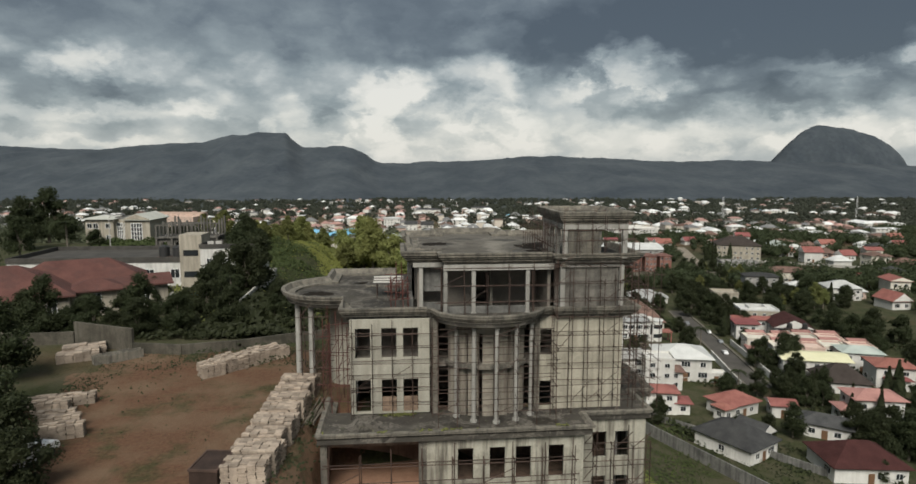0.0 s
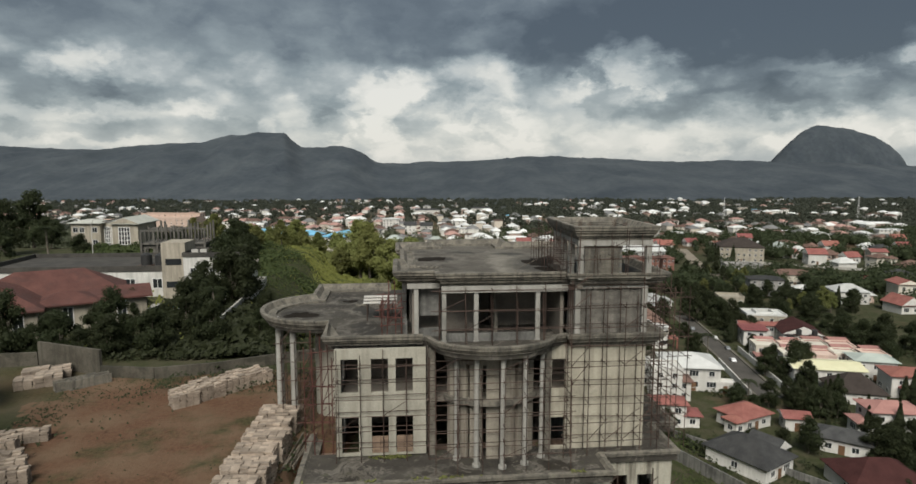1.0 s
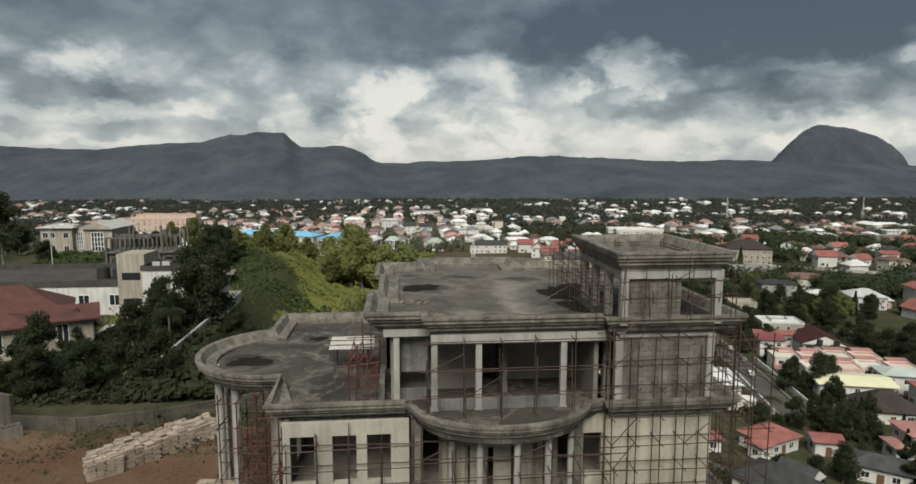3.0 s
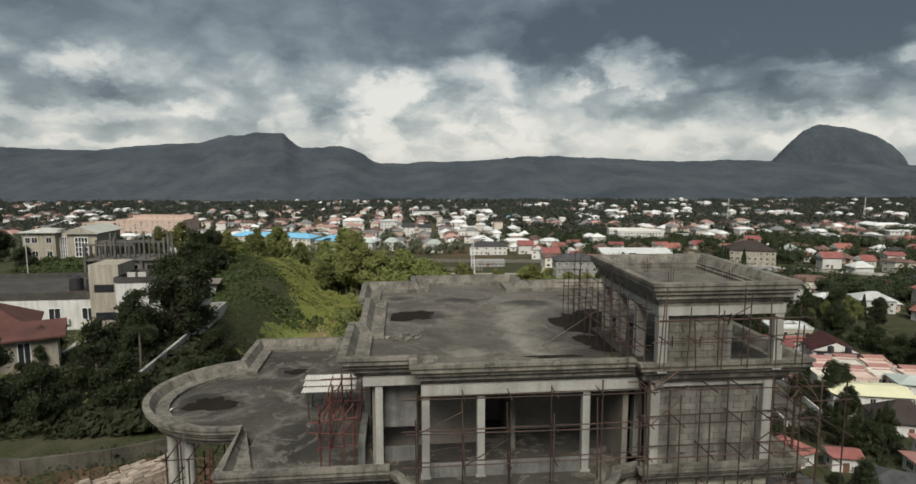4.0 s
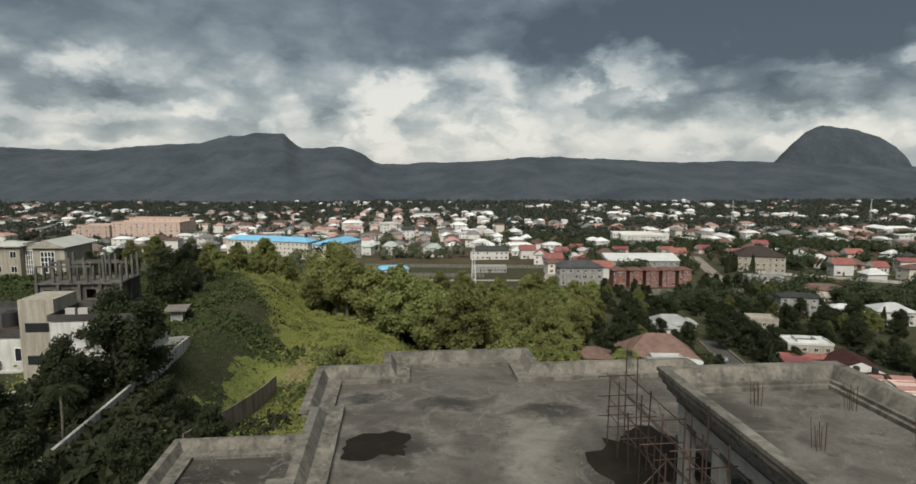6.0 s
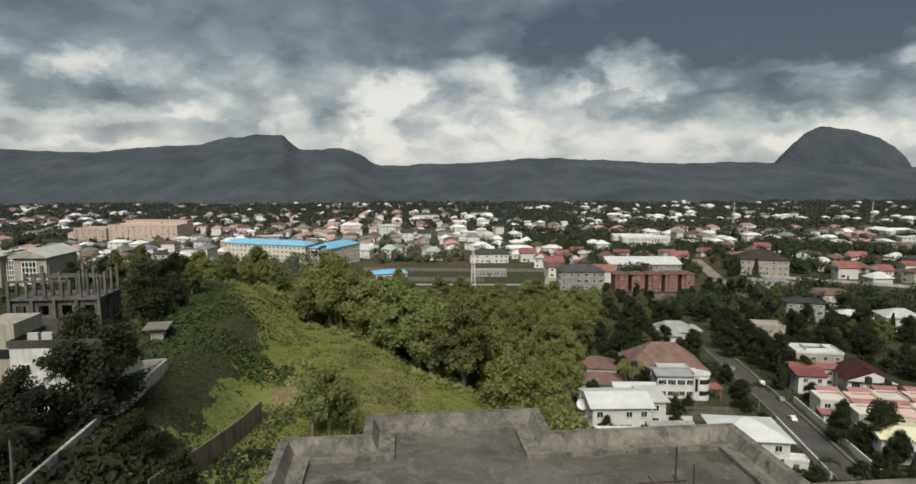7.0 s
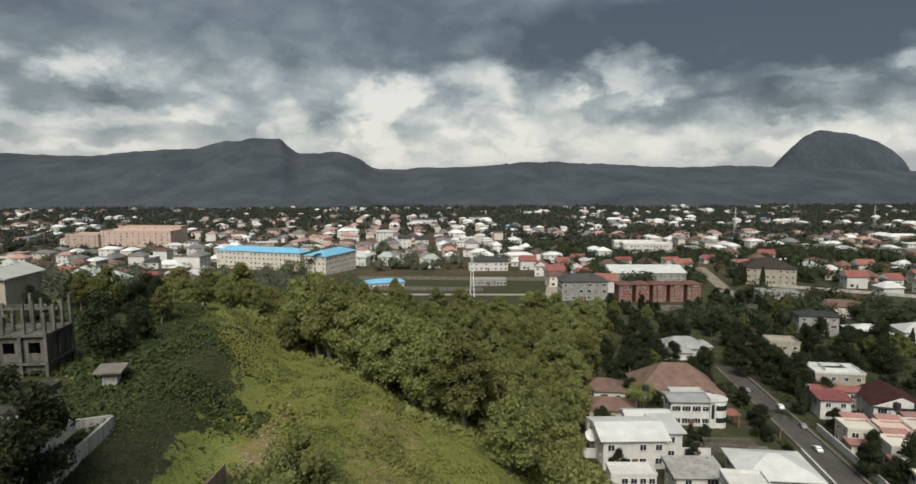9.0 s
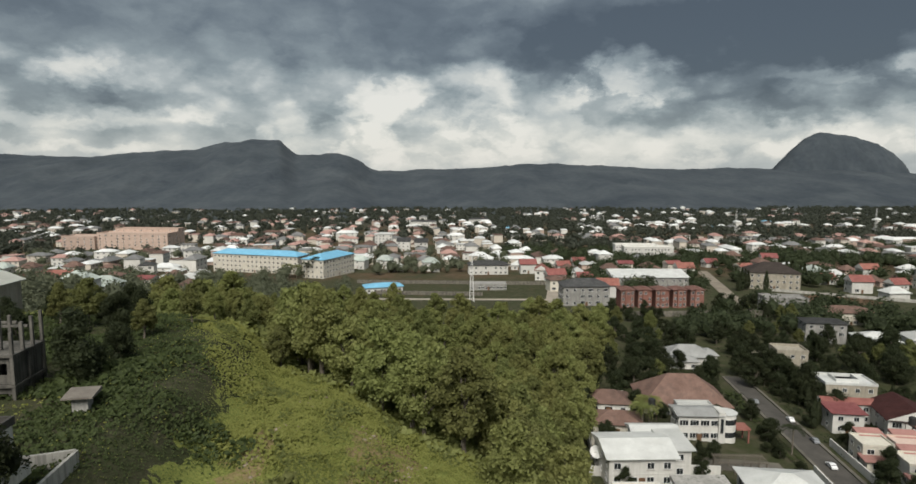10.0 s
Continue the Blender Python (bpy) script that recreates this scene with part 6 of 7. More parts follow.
def crown_mesh(height, radius, lobes, leaves, size, material, seed, low=0.3, core=0.6):
    """A crown of overlapping leafy lobes with an uneven outline."""
    rng = np.random.default_rng(seed)
    np.random.seed(seed)
    cs, rs = [], []
    for i in range(lobes):
        a, t = rng.uniform(0, 2 * math.pi), (i + 0.5) / lobes
        out = radius * (0.72 * math.sqrt(max(0.05, 1 - (2 * t - 0.75) ** 2))) * rng.uniform(0.35, 1.0)
        z = height * (low + (0.93 - low) * t)
        cs.append((out * math.cos(a), out * math.sin(a), z))
        rs.append(radius * rng.uniform(0.2, 0.4) * (26 / lobes) ** 0.4 * (1.0 - 0.25 * t))
    cs, rs = np.array(cs), np.array(rs)
    pick = rng.choice(lobes, leaves, p=rs ** 2 / (rs ** 2).sum())
    d = rng.normal(size=(leaves, 3))
    d[:, 2] = d[:, 2] * 0.9 + 0.25
    d /= np.linalg.norm(d, axis=1, keepdims=True)
    rad = rs[pick] * (0.72 + 0.5 * rng.random(leaves))
    centres = cs[pick] + d * rad[:, None] * np.array([1.0, 1.0, 0.85])
    normals = d + 0.85 * rng.normal(size=(leaves, 3))
    normals /= np.linalg.norm(normals, axis=1, keepdims=True)
    sizes = size * (0.6 + 0.8 * rng.random(leaves))
    verts, faces = [], []
    for c, r in zip(cs, rs):
        k = len(verts)
        bump = 1 + 0.18 * rng.normal(size=(len(ICO1), 1))
        verts += (c + ICO1 * r * core * bump).tolist()
        faces += [[i + k for i in f] for f in ICO1_FACES]
    return quads_mesh("crown", centres, normals, sizes, material, (verts, faces)), cs


def make_tree(name, height, radius, lobes, leaves, size, material, seed, label, low=0.3, trunk=None):
    """A tapered trunk with limbs, and a crown."""
    rng = random.Random(seed)
    ob = thing(name, pose(0, 0, -900), label, "tree", "trees of the wood")
    me, cs = crown_mesh(height, radius, lobes, leaves, size, material, seed, low)
    bm = bmesh.new()
    r = trunk or height * 0.022
    bend = Vector((rng.uniform(-0.4, 0.4), rng.uniform(-0.4, 0.4), height * 0.45))
    tube(bm, (0, 0, -1.0), bend * 0.5, r * 1.25, r, 8)
    tube(bm, bend * 0.5, bend, r, r * 0.75, 8)
    for c in cs[:: max(1, lobes // 6)]:
        tube(bm, bend * rng.uniform(0.5, 1.0), tuple(c), r * 0.5, r * 0.12, 5)
    part("trunk", bm, BARK, ob)
    piece("crown", me, ob, Matrix())
    return ob


BROAD = [make_tree("broadleaf_tree", 9.0 + k * 0.8, 4.2 + 0.3 * (k % 3), 58 + k, 5200, 0.2, (LEAF, LEAF_LIGHT, LEAF, LEAF_MID)[k % 4], 100 + k, ("broad green tree with a dense uneven crown", "light green tree with a loose crown", "tall green tree with several leafy domes", "olive green tree with a heavy crown")[k % 4]) for k in range(6)]
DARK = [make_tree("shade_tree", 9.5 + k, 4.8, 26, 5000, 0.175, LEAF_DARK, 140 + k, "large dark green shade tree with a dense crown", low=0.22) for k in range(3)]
THIN = [make_tree("thin_tree", 8.5, 3.0, 12, 1100, 0.15, LEAF_MID, 150 + k, "spindly tree with thin olive foliage", low=0.42) for k in range(2)]


def cypress(seed):
    rng = np.random.default_rng(seed)
    np.random.seed(seed)
    n = 520
    t = rng.random(n)
    a = rng.uniform(0, 2 * math.pi, n)
    r = 0.95 * np.sin(np.clip(t * 1.02 + 0.05, 0, 1) * math.pi) ** 0.6 * (1.15 - 0.75 * t) * (0.85 + 0.3 * rng.random(n))
    centres = np.stack([r * np.cos(a), r * np.sin(a), 0.5 + t * 7.5], axis=1)
    normals = np.stack([np.cos(a), np.sin(a), 0.5 + 0.6 * rng.random(n)], axis=1)
    normals /= np.linalg.norm(normals, axis=1, keepdims=True)
    ob = thing("cypress", pose(0, 0, -900), "slender dark green cypress", "tree", "cypresses among the houses")
    bm = bmesh.new()
    tube(bm, (0, 0, -0.5), (0, 0, 7.0), 0.14, 0.03, 6)
    part("trunk", bm, BARK, ob)
    piece("crown", quads_mesh("crown", centres, normals, 0.3 + 0.2 * rng.random(n), LEAF_DARK), ob, Matrix())
    return ob


def palm(seed, height=8.0):
    """A palm: ringed trunk and drooping fronds of many leaflets."""
    rng = random.Random(seed)
    ob = thing("palm_tree", pose(0, 0, -900), "palm tree with long drooping fronds", "tree", "palms in the gardens")
    bm = bmesh.new()
    tube(bm, (0, 0, -0.5), (0.2, 0.1, height * 0.5), 0.22, 0.18, 9)
    tube(bm, (0.2, 0.1, height * 0.5), (0.25, 0.2, height), 0.18, 0.16, 9)
    part("trunk", bm, BARK, ob)
    verts, faces = [], []
    for k in range(42):
        a, up = rng.uniform(0, 2 * math.pi), rng.uniform(-0.3, 1.2)
        d, o = Vector((math.cos(a), math.sin(a), 0)), Vector((0.25, 0.2, height))
        pts = [o + d * (3.1 * s) + Vector((0, 0, up * 1.6 * s - (1.9 + 0.6 * rng.random()) * s * s)) for s in (0, 0.2, 0.4, 0.6, 0.8, 1.0)]
        sidev = Vector((-d.y, d.x, 0))
        for i in range(5):
            for j in range(3):
                s = j / 3
                p = pts[i].lerp(pts[i + 1], s)
                for sg in (-1, 1):
                    w = 0.75 * (1 - 0.12 * i)
                    q = p + sidev * sg * w + Vector((0, 0, -0.32)) + d * 0.25
                    n = len(verts)
                    verts += [tuple(p), tuple(p + d * 0.13), tuple(q)]
                    faces.append((n, n + 1, n + 2))
    me = bpy.data.meshes.new("fronds")
    me.from_pydata(verts, [], faces)
    me.materials.append(LEAF_DARK if seed % 2 else LEAF)
    piece("fronds", me, ob, Matrix())
    return ob


CYPRESS = [cypress(7), cypress(8)]
PALMS = [palm(1), palm(2, 6.5)]
rnd = random.Random(12)


def plant(kinds, x, y, s=1.0, sink=0.0, group=""):
    t = rnd.choice(kinds)
    m = pose(x, y, ground_z(x, y) - sink, 0, 0, rnd.uniform(0, 360))
    ob = copy_thing(t, m)
    k = s * rnd.uniform(0.85, 1.15)
    ob.scale = (k, k, k * rnd.uniform(0.9, 1.1))
    if group:
        ob["group"] = group
    return ob


def wood_edge(x):
    """How near the wood comes to the site, along x."""
    return min(112.0, max(52.0, 85.5 - 0.95 * x))


placed = []
tries = 0
while len(placed) < 290 and tries < 12000:
    tries += 1
    x, y = rnd.uniform(-75, 95), 52 + 248 * rnd.random() ** 1.25
    if y < wood_edge(x) + 3 or x > 33 + 0.38 * max(-20, y - 105) or x < -34 - 0.25 * (y - 95) or (x > 5 and y > 238) or y > 274:
        continue
    gap = 4.3 if y < 150 else 6.2 if y < 210 else 8.0
    if any((x - a) ** 2 + (y - b) ** 2 < gap * gap for a, b in placed):
        continue
    placed.append((x, y))
    plant(BROAD, x, y, 1.0 + 0.15 * rnd.random() + (0.12 if y > 170 else 0) - (0.5 if y < 130 and x < -16 else 0.35 if y < 130 and x < -12 else 0), 0.6)

# round the yard and the plateau
for x, y, s in ((-21.2, -8.0, 0.5), (-23.0, -4.6, 0.5), (-26.0, -3.0, 0.65), (-29.5, 0.5, 0.75), (-24.5, -8.5, 0.62), (-33, 10, 0.8), (-24, 24, 0.55), (-19, 25, 0.55), (-15, 28, 0.35), (-26, 33, 0.2), (-28, 25, 0.55), (-30.5, 27, 0.48), (-34, 26, 0.44), (-39, 24.5, 0.48), (-43.5, 23.5, 0.5), (-32, 23.5, 0.5), (-21.8, 43.0, 0.9), (-21.0, 47.0, 0.72), (-24.0, 48.5, 0.8), (-24.2, 39.4, 0.5), (-31.5, 37.5, 0.5), (-23.6, 37.6, 0.5), (-84, 112, 1.15), (-76, 104, 0.95), (-13, 27, 0.45), (-36.5, 23, 0.52), (-41, 22, 0.55), (-46, 24, 0.55), (-22.5, 29, 0.6), (-17, 41, 0.5), (-11, 33, 0.5),
                (-21.6, 44.4, 0.38), (-21.9, 45.4, 0.42), (-57, 40, 0.85), (-62, 52, 0.75), (-72, 80, 0.85), (-78, 92, 0.8), (-64, 92, 0.55), (-29.8, 76, 0.85), (-44, 90, 0.5), (-46, 124, 0.6), (-42, 108, 0.4), (-54, 118, 0.6), (-44, 130, 0.6), (-50, 112, 0.5), (-57, 124, 0.7), (-52, 102, 0.4), (-48, 96, 0.35), (-40, 98, 0.3), (-24, 36, 0.22)):
    plant(DARK, x, y, s, 0.3, "dark trees round the yard")
for k in range(9):
    plant(DARK, -46 + 2.3 * k, 22.6 + rnd.uniform(-0.6, 0.6), 0.33, 0.4, "dark trees round the yard")
for k in range(16):
    plant(DARK, rnd.uniform(-31, -21.5), 24 + 0.8 * k + rnd.uniform(-1, 1), rnd.uniform(0.16, 0.27), 0.3, "dark trees round the yard")
for x, y, s in ((-29, 84, 0.6), (-35.5, 99, 0.6), (-41, 102, 0.65), (-30.5, 95, 0.55), (-37, 108, 0.65), (-46, 104, 0.6), (-27, 104, 0.6)):
    plant(BROAD[3:4] + DARK[:1], x, y, s, 0.3)
for x, y, s in ((-3.8, 50, 0.78), (-5.2, 49, 0.7), (-2.0, 51, 0.55)):
    plant(THIN, x, y, s, 0.2, "thin trees behind the site")
for x, y, s in ((-22.2, 44.6, 0.78), (-22.4, 43.8, 0.6), (-21.2, 33.4, 0.5), (-60, 74, 0.9)):
    plant(PALMS[:1], x, y, s, 0, "palms in the gardens")
for x, y, s in ((58, 131, 1.0), (55, 128, 0.9), (60, 136, 0.8), (82, 118, 0.7), (74, 85, 0.6), (136, 330, 1.0), (140, 329, 0.9), (144, 331, 1.0), (-48, 398, 1.3), (-53, 396, 1.2), (-60, 400, 1.2), (-66, 404, 1.1)):
    plant(PALMS, x, y, s, 0, "palms in the gardens")
# among the houses by the street
for x, y, s in ((84, 96, 0.98), (88.5, 99.5, 0.8), (83, 90, 0.66), (82, 84, 0.6), (80, 79, 0.55), (88, 102, 0.6), (86, 108, 0.6), (97, 136, 0.8), (95, 146, 1.0), (99, 156, 1.05), (92, 160, 0.9), (100, 166, 1.0), (94, 171, 0.9), (108, 162, 0.9), (112, 168, 0.8), (104, 176, 0.9), (116, 160, 0.7),
                (132, 162, 1.0), (140, 158, 1.1), (146, 166, 1.1), (138, 172, 1.0), (134, 182, 1.0), (128, 190, 0.9), (150, 170, 1.0), (166, 172, 1.0), (172, 178, 0.9), (110, 190, 0.9), (118, 196, 0.9), (84, 192, 0.9), (76, 186, 0.8), (98, 196, 1.0), (73, 176, 0.8),
                (72, 80, 0.5), (76, 80.8, 0.8), (82.6, 74.4, 0.6), (86, 74, 0.65), (80, 78, 0.6), (84, 79, 0.6), (88, 77, 0.6), (80, 54, 0.6), (83, 58, 0.7), (84, 50, 0.8), (82, 95.4, 0.6), (79.5, 100.5, 0.6), (81, 90, 0.6), (134, 119, 1.0), (131, 115, 0.9), (138, 124, 1.0), (142, 118, 1.0), (146, 180, 1.0), (156, 179, 1.1), (151, 184, 1.0), (101, 166, 1.0), (97.5, 147, 0.9), (104, 185, 1.0), (126, 152, 0.8), (130, 158, 0.9), (99, 64, 0.9), (106, 70, 0.9), (112, 74, 0.8), (104, 60, 0.9), (94, 56, 0.9), (84, 54, 0.7), (70, 60, 0.6), (62, 64, 0.5), (47, 68, 0.5), (50, 72, 0.5), (124, 92, 0.9), (122, 104, 0.8), (128, 112, 0.9), (130, 122, 0.9), (134, 134, 1.0),
                (48, 112, 0.55), (43, 106, 0.5), (60, 112, 0.4), (64, 115, 0.4), (56, 100, 0.5), (46, 124, 0.6), (44, 132, 0.8), (47, 142, 0.8), (79, 150, 0.8), (60, 156, 0.8), (66, 160, 0.9), (72, 164, 0.8), (56, 163, 0.9), (88, 132, 0.5), (102, 118, 0.4), (120, 118, 0.5)):
    if y > 84 and abs(x - 85 - 0.236 * (y - 108)) < 6:
        x += 8
    plant(DARK, x, y, s * 0.9, 0.3, "garden trees by the street")
for k in range(5):
    y = 99 + 9.6 * k
    plant(DARK, 85 + 0.236 * (y - 108) - 8.2 + rnd.uniform(-0.8, 0.8), y, rnd.uniform(0.2, 0.32), 0.3, "hedge trees beside the street")
for x, y, s in ((78, 116, 0.3), (77, 119, 0.25), (58, 108, 0.3), (60, 104, 0.28), (62, 117, 0.3), (76, 136, 0.5), (80, 139, 0.5), (63, 136, 0.45), (59, 141, 0.5), (83, 150, 0.6)):
    plant(DARK, x, y, s, 0.3, "garden trees by the street")
homes = [o.matrix_basis.translation for o in scene.objects if o.parent is None and o.get("group") in (N, "row of terrace houses")]
extra = []
while len(extra) < 70:
    x, y = rnd.uniform(60, 150), rnd.uniform(48, 172)
    if abs(x - 85 - 0.236 * (y - 108)) < 6.0 or (x < 80 and 100 < y < 150) or any((x - o.x) ** 2 + (y - o.y) ** 2 < 72 for o in homes) or any((x - a) ** 2 + (y - b) ** 2 < 12 for a, b in extra):
        continue
    extra.append((x, y))
    plant(DARK, x, y, rnd.uniform(0.32, 0.6), 0.4, "garden trees by the street")
# added trees with no known place, only to darken this corner
for k in range(18):
    plant(DARK, 76 + 1.6 * k + rnd.uniform(-2, 2), 44 + 19 * ((k * 0.618) % 1), rnd.uniform(0.4, 0.62), 0.4, "garden trees by the street")
fill = []
while len(fill) < 78:
    x, y = rnd.uniform(52, 165), rnd.uniform(165, 262)
    if x < 36 + 0.38 * (y - 105) or abs(x - 85 - 0.236 * (y - 108)) < 6.5 or any((x - a) ** 2 + (y - b) ** 2 < 42 for a, b in fill) or any((x - a) ** 2 + (y - b) ** 2 < 90 for a, b in ((94, 187), (123, 180), (117, 180))):
        continue
    fill.append((x, y))
    plant(DARK + BROAD[3:4], x, y, rnd.uniform(0.5, 0.8), 0.3, "scrub trees between the houses")
for x, y, s in ((86, 66, 0.75), (88.6, 67, 0.7), (92.5, 66.5, 0.8), (96, 70, 0.75), (82, 62, 0.65), (99, 73, 0.8), (104, 78, 0.8), (93.4, 75, 0.7), (89.5, 63, 0.75), (78, 66, 0.6), (108, 80, 0.8), (113, 84, 0.8), (88.5, 84, 0.8), (90, 83, 0.7), (92, 82, 0.9), (86.5, 87, 0.6), (103, 74, 1.0), (105, 76, 0.9), (100, 70.5, 1.0), (96, 131, 0.9), (98.5, 133, 0.8), (108, 144, 0.7), (103, 143, 0.9), (110, 134, 0.6), (120, 134, 0.7), (118, 78, 0.9), (120, 82, 0.8), (88, 79, 0.9), (84, 74, 0.8), (110, 71, 0.9), (164, 176, 0.9), (162, 175, 0.8), (128, 146, 0.7),
                (188, 318, 1.4), (191, 320, 1.4), (194, 322, 1.5), (197, 324, 1.4), (200, 312, 1.4), (238, 352, 1.5), (242, 352, 1.5), (246, 350, 1.4), (250, 352, 1.5), (254, 350, 1.4)):
    plant(CYPRESS, x, y, s, 0, "cypresses among the houses")
for t in BROAD + DARK + THIN + CYPRESS + PALMS:
    for o in (*t.children_recursive, t):
        bpy.data.objects.remove(o)


# ---- undergrowth ----
def scrub(name, n, where, size, material, label, lift=0.12, seed=5, flat=0.5):
    """Tufts and bushes over a stretch of ground."""
    rng = np.random.default_rng(seed)
    np.random.seed(seed)
    pts = []
    while len(pts) < n:
        x, y = where(rng)
        if x is None:
            continue
        pts.append((x, y))
    c = np.array([(x, y, ground_z(x, y)) for x, y in pts])
    patches = np.array([noise.noise((x * 0.09, y * 0.09, 9.0)) for x, y in pts])
    s = size * (0.45 + 0.7 * rng.random(n)) * np.clip(0.8 + patches * 1.3, 0.3, 1.7)
    humps = np.array([noise.noise((x * 0.45, y * 0.45, 3.0)) for x, y in pts])
    c[:, 2] += lift * s / size + (1.0 * np.clip(patches, 0, 1) + 1.7 * np.clip(humps, 0, 1)) * rng.random(n) ** 0.6
    d = rng.normal(size=(n, 3)) * flat
    d[:, 2] = np.abs(d[:, 2]) + 0.55
    d[:, 1] -= 0.6
    d /= np.linalg.norm(d, axis=1, keepdims=True)
    tagged(new(name, quads_mesh(name, c, d, s, material)), label, "vegetation", kind="stuff")


def open_slope(x, y):
    """1 on the open meadow, 0 in the thicket west of it."""
    return smooth(-12, -8, x + 0.42 * max(0.0, y - 62) - 0.12 * max(0.0, 58 - y) + 1.6 * noise.noise((x * 0.1, y * 0.1, 2.5)) + 2 * noise.noise((x * 0.4, y * 0.4, 4.5)))


def meadow(rng):
    """Open grass, thinning out towards the thicket."""
    x, y = rng.uniform(-34, 30), rng.uniform(24, 118)
    if y > wood_edge(x) + 6 or (abs(x - 2 - 2.5 * noise.noise((x * 0.3, y * 0.12, 3.0))) < 3.6 and 48 < y < 79 and rng.random() < 0.5) or (abs(x + 10) < 1.4 and 56 < y < 76 and rng.random() < 0.8) or rng.random() > 0.06 + 0.94 * open_slope(x, y):
        return None, None
    return x, y


def thicket(rng):
    x, y = rng.uniform(-64, -5), rng.uniform(21, 128)
    if x < -30 and y < 72:
        return None, None
    if y > 30 and rng.random() < open_slope(x, y) + 0.04:
        return None, None
    return (x, y) if rng.random() < 0.6 + 1.0 * noise.noise((x * 0.12, y * 0.12, 6.0)) + 0.5 * smooth(-10, -20, x) else (None, None)


def wood_floor(rng):
    x, y = rng.uniform(-60, 80), 55 + 220 * rng.random() ** 1.8
    return (x, y) if y > wood_edge(x) + 1.5 and x < 32 + 0.38 * max(-20, y - 105) else (None, None)


scrub("rank_grass", 95000, meadow, 0.23, GRASS_LEAF, "bright green rank grass and weeds on the slope", seed=5)


def meadow_shrubs(rng):
    """Clumps of shrubs on the open slope."""
    x, y = meadow(rng)
    return (x, y) if x is not None and noise.noise((x * 0.22, y * 0.16, 13.0)) > 0.12 else (None, None)


scrub("meadow_shrubs", 11000, meadow_shrubs, 0.27, LEAF_SHRUB, "olive green shrubs on the open slope", 0.3, seed=18, flat=0.9)


def shade_thicket(rng):
    x, y = thicket(rng)
    return (x, y) if x is not None and y < 52 else (None, None)


def open_thicket(rng):
    x, y = thicket(rng)
    return (x, y) if x is not None and y >= 48 else (None, None)


# the nearer thicket takes the darkest leaves: its shade is in the colour
scrub("shade_thicket", 14000, shade_thicket, 0.36, LEAF_DARK, "undergrowth below the yard trees, darkened for shade", 0.3, seed=16, flat=0.9)
# dark shrubs, darkened further for the cloud shade over them
scrub("thicket", 52000, open_thicket, 0.3, LEAF_THICKET, "dark green thicket of shrubs below the wall", 0.35, seed=6, flat=0.9)
scrub("undergrowth", 26000, wood_floor, 0.6, LEAF, "green undergrowth between the trees", 0.5, seed=7, flat=0.9)


def street_hedge(rng):
    """Two clipped rows on the house side of the street."""
    y = rng.uniform(112, 160)
    return 85 + 0.236 * (y - 108) - (5.0 if rng.random() < 0.5 else 6.6) + rng.uniform(-0.35, 0.35), y


scrub("street_hedge", 4200, street_hedge, 0.16, LEAF_THICKET, "clipped green hedge rows along the street", 0.25, seed=12, flat=0.8)


def garden_shrubs(rng):
    """Bushes between the houses, clear of the street, added to stand in for shade."""
    x, y = rng.uniform(50, 165), rng.uniform(42, 205)
    if abs(x - 85 - 0.236 * (y - 108)) < 4.5 or noise.noise((x * 0.07, y * 0.07, 11.0)) < -0.12 or (x < 84 and 100 < y < 150):
        return None, None
    return x, y


scrub("garden_shrubs", 30000, garden_shrubs, 0.42, LEAF_DARK, "dark bushes and rough grass added for shade between the houses", 0.2, seed=14, flat=0.9)


def yard_weeds(rng):
    x, y = rng.uniform(-27, -6.5), rng.uniform(-12, 19)
    inside = abs(x + 17) < 7 and y < 12
    return (None, None) if inside and rng.random() < 0.93 else (x, y)


scrub("yard_weeds", 4200, yard_weeds, 0.11, LEAF_DARK, "sparse weeds along the edges of the red yard", 0.04, seed=8)


def right_slope(rng):
    x, y = rng.uniform(18, 52), rng.uniform(-8, 72)
    return x, y


scrub("slope_grass", 9000, right_slope, 0.24, LEAF_THICKET, "green grass on the slope below the building", 0.1, seed=9)


# ---- the town ----
WALLS = [WHITE, CREAM, WHITE, PINKISH, CREAM, WHITE]
ROOFS = [ROOF_RED, ROOF_BROWN, ROOF_GREY, ROOF_WHITE, ROOF_RED, ROOF_GREEN, ROOF_WHITE, ROOF_BROWN]
KEEP = [(-90, 436, 44), (-41, 413, 26), (-4, 338, 16), (-262, 640, 85), (125, 270, 34), (93, 290, 22), (146, 340, 34), (210, 492, 42), (64, 408, 24), (54, 340, 20), (18, 580, 24), (-10, 648, 20), (46, 985, 34), (144, 1050, 30), (214, 330, 26), (176, 262, 20), (20, 365, 60), (150, 240, 18), (215, 395, 14), (40, 300, 55), (225, 265, 34)]


def on_street(x, y, reach):
    return 225 < y < 410 and abs(x - 150 - 0.369 * (y - 236)) < reach or (abs(x - 214) < 30 and abs(y - 288) < 22)


def built_up(x, y):
    if on_street(x, y, 14):
        return False
    if y < 150 or abs(x) > 0.86 * (y + 60) or any((x - a) ** 2 + (y - b) ** 2 < r * r for a, b, r in KEEP):
        return False
    if x < 40 and y < 372 - 0.45 * min(0, x + 30):
        return x < -110 and y > 235
    return x > (165 if y < 268 else 92 + 0.12 * (y - 150)) if y < 320 else True


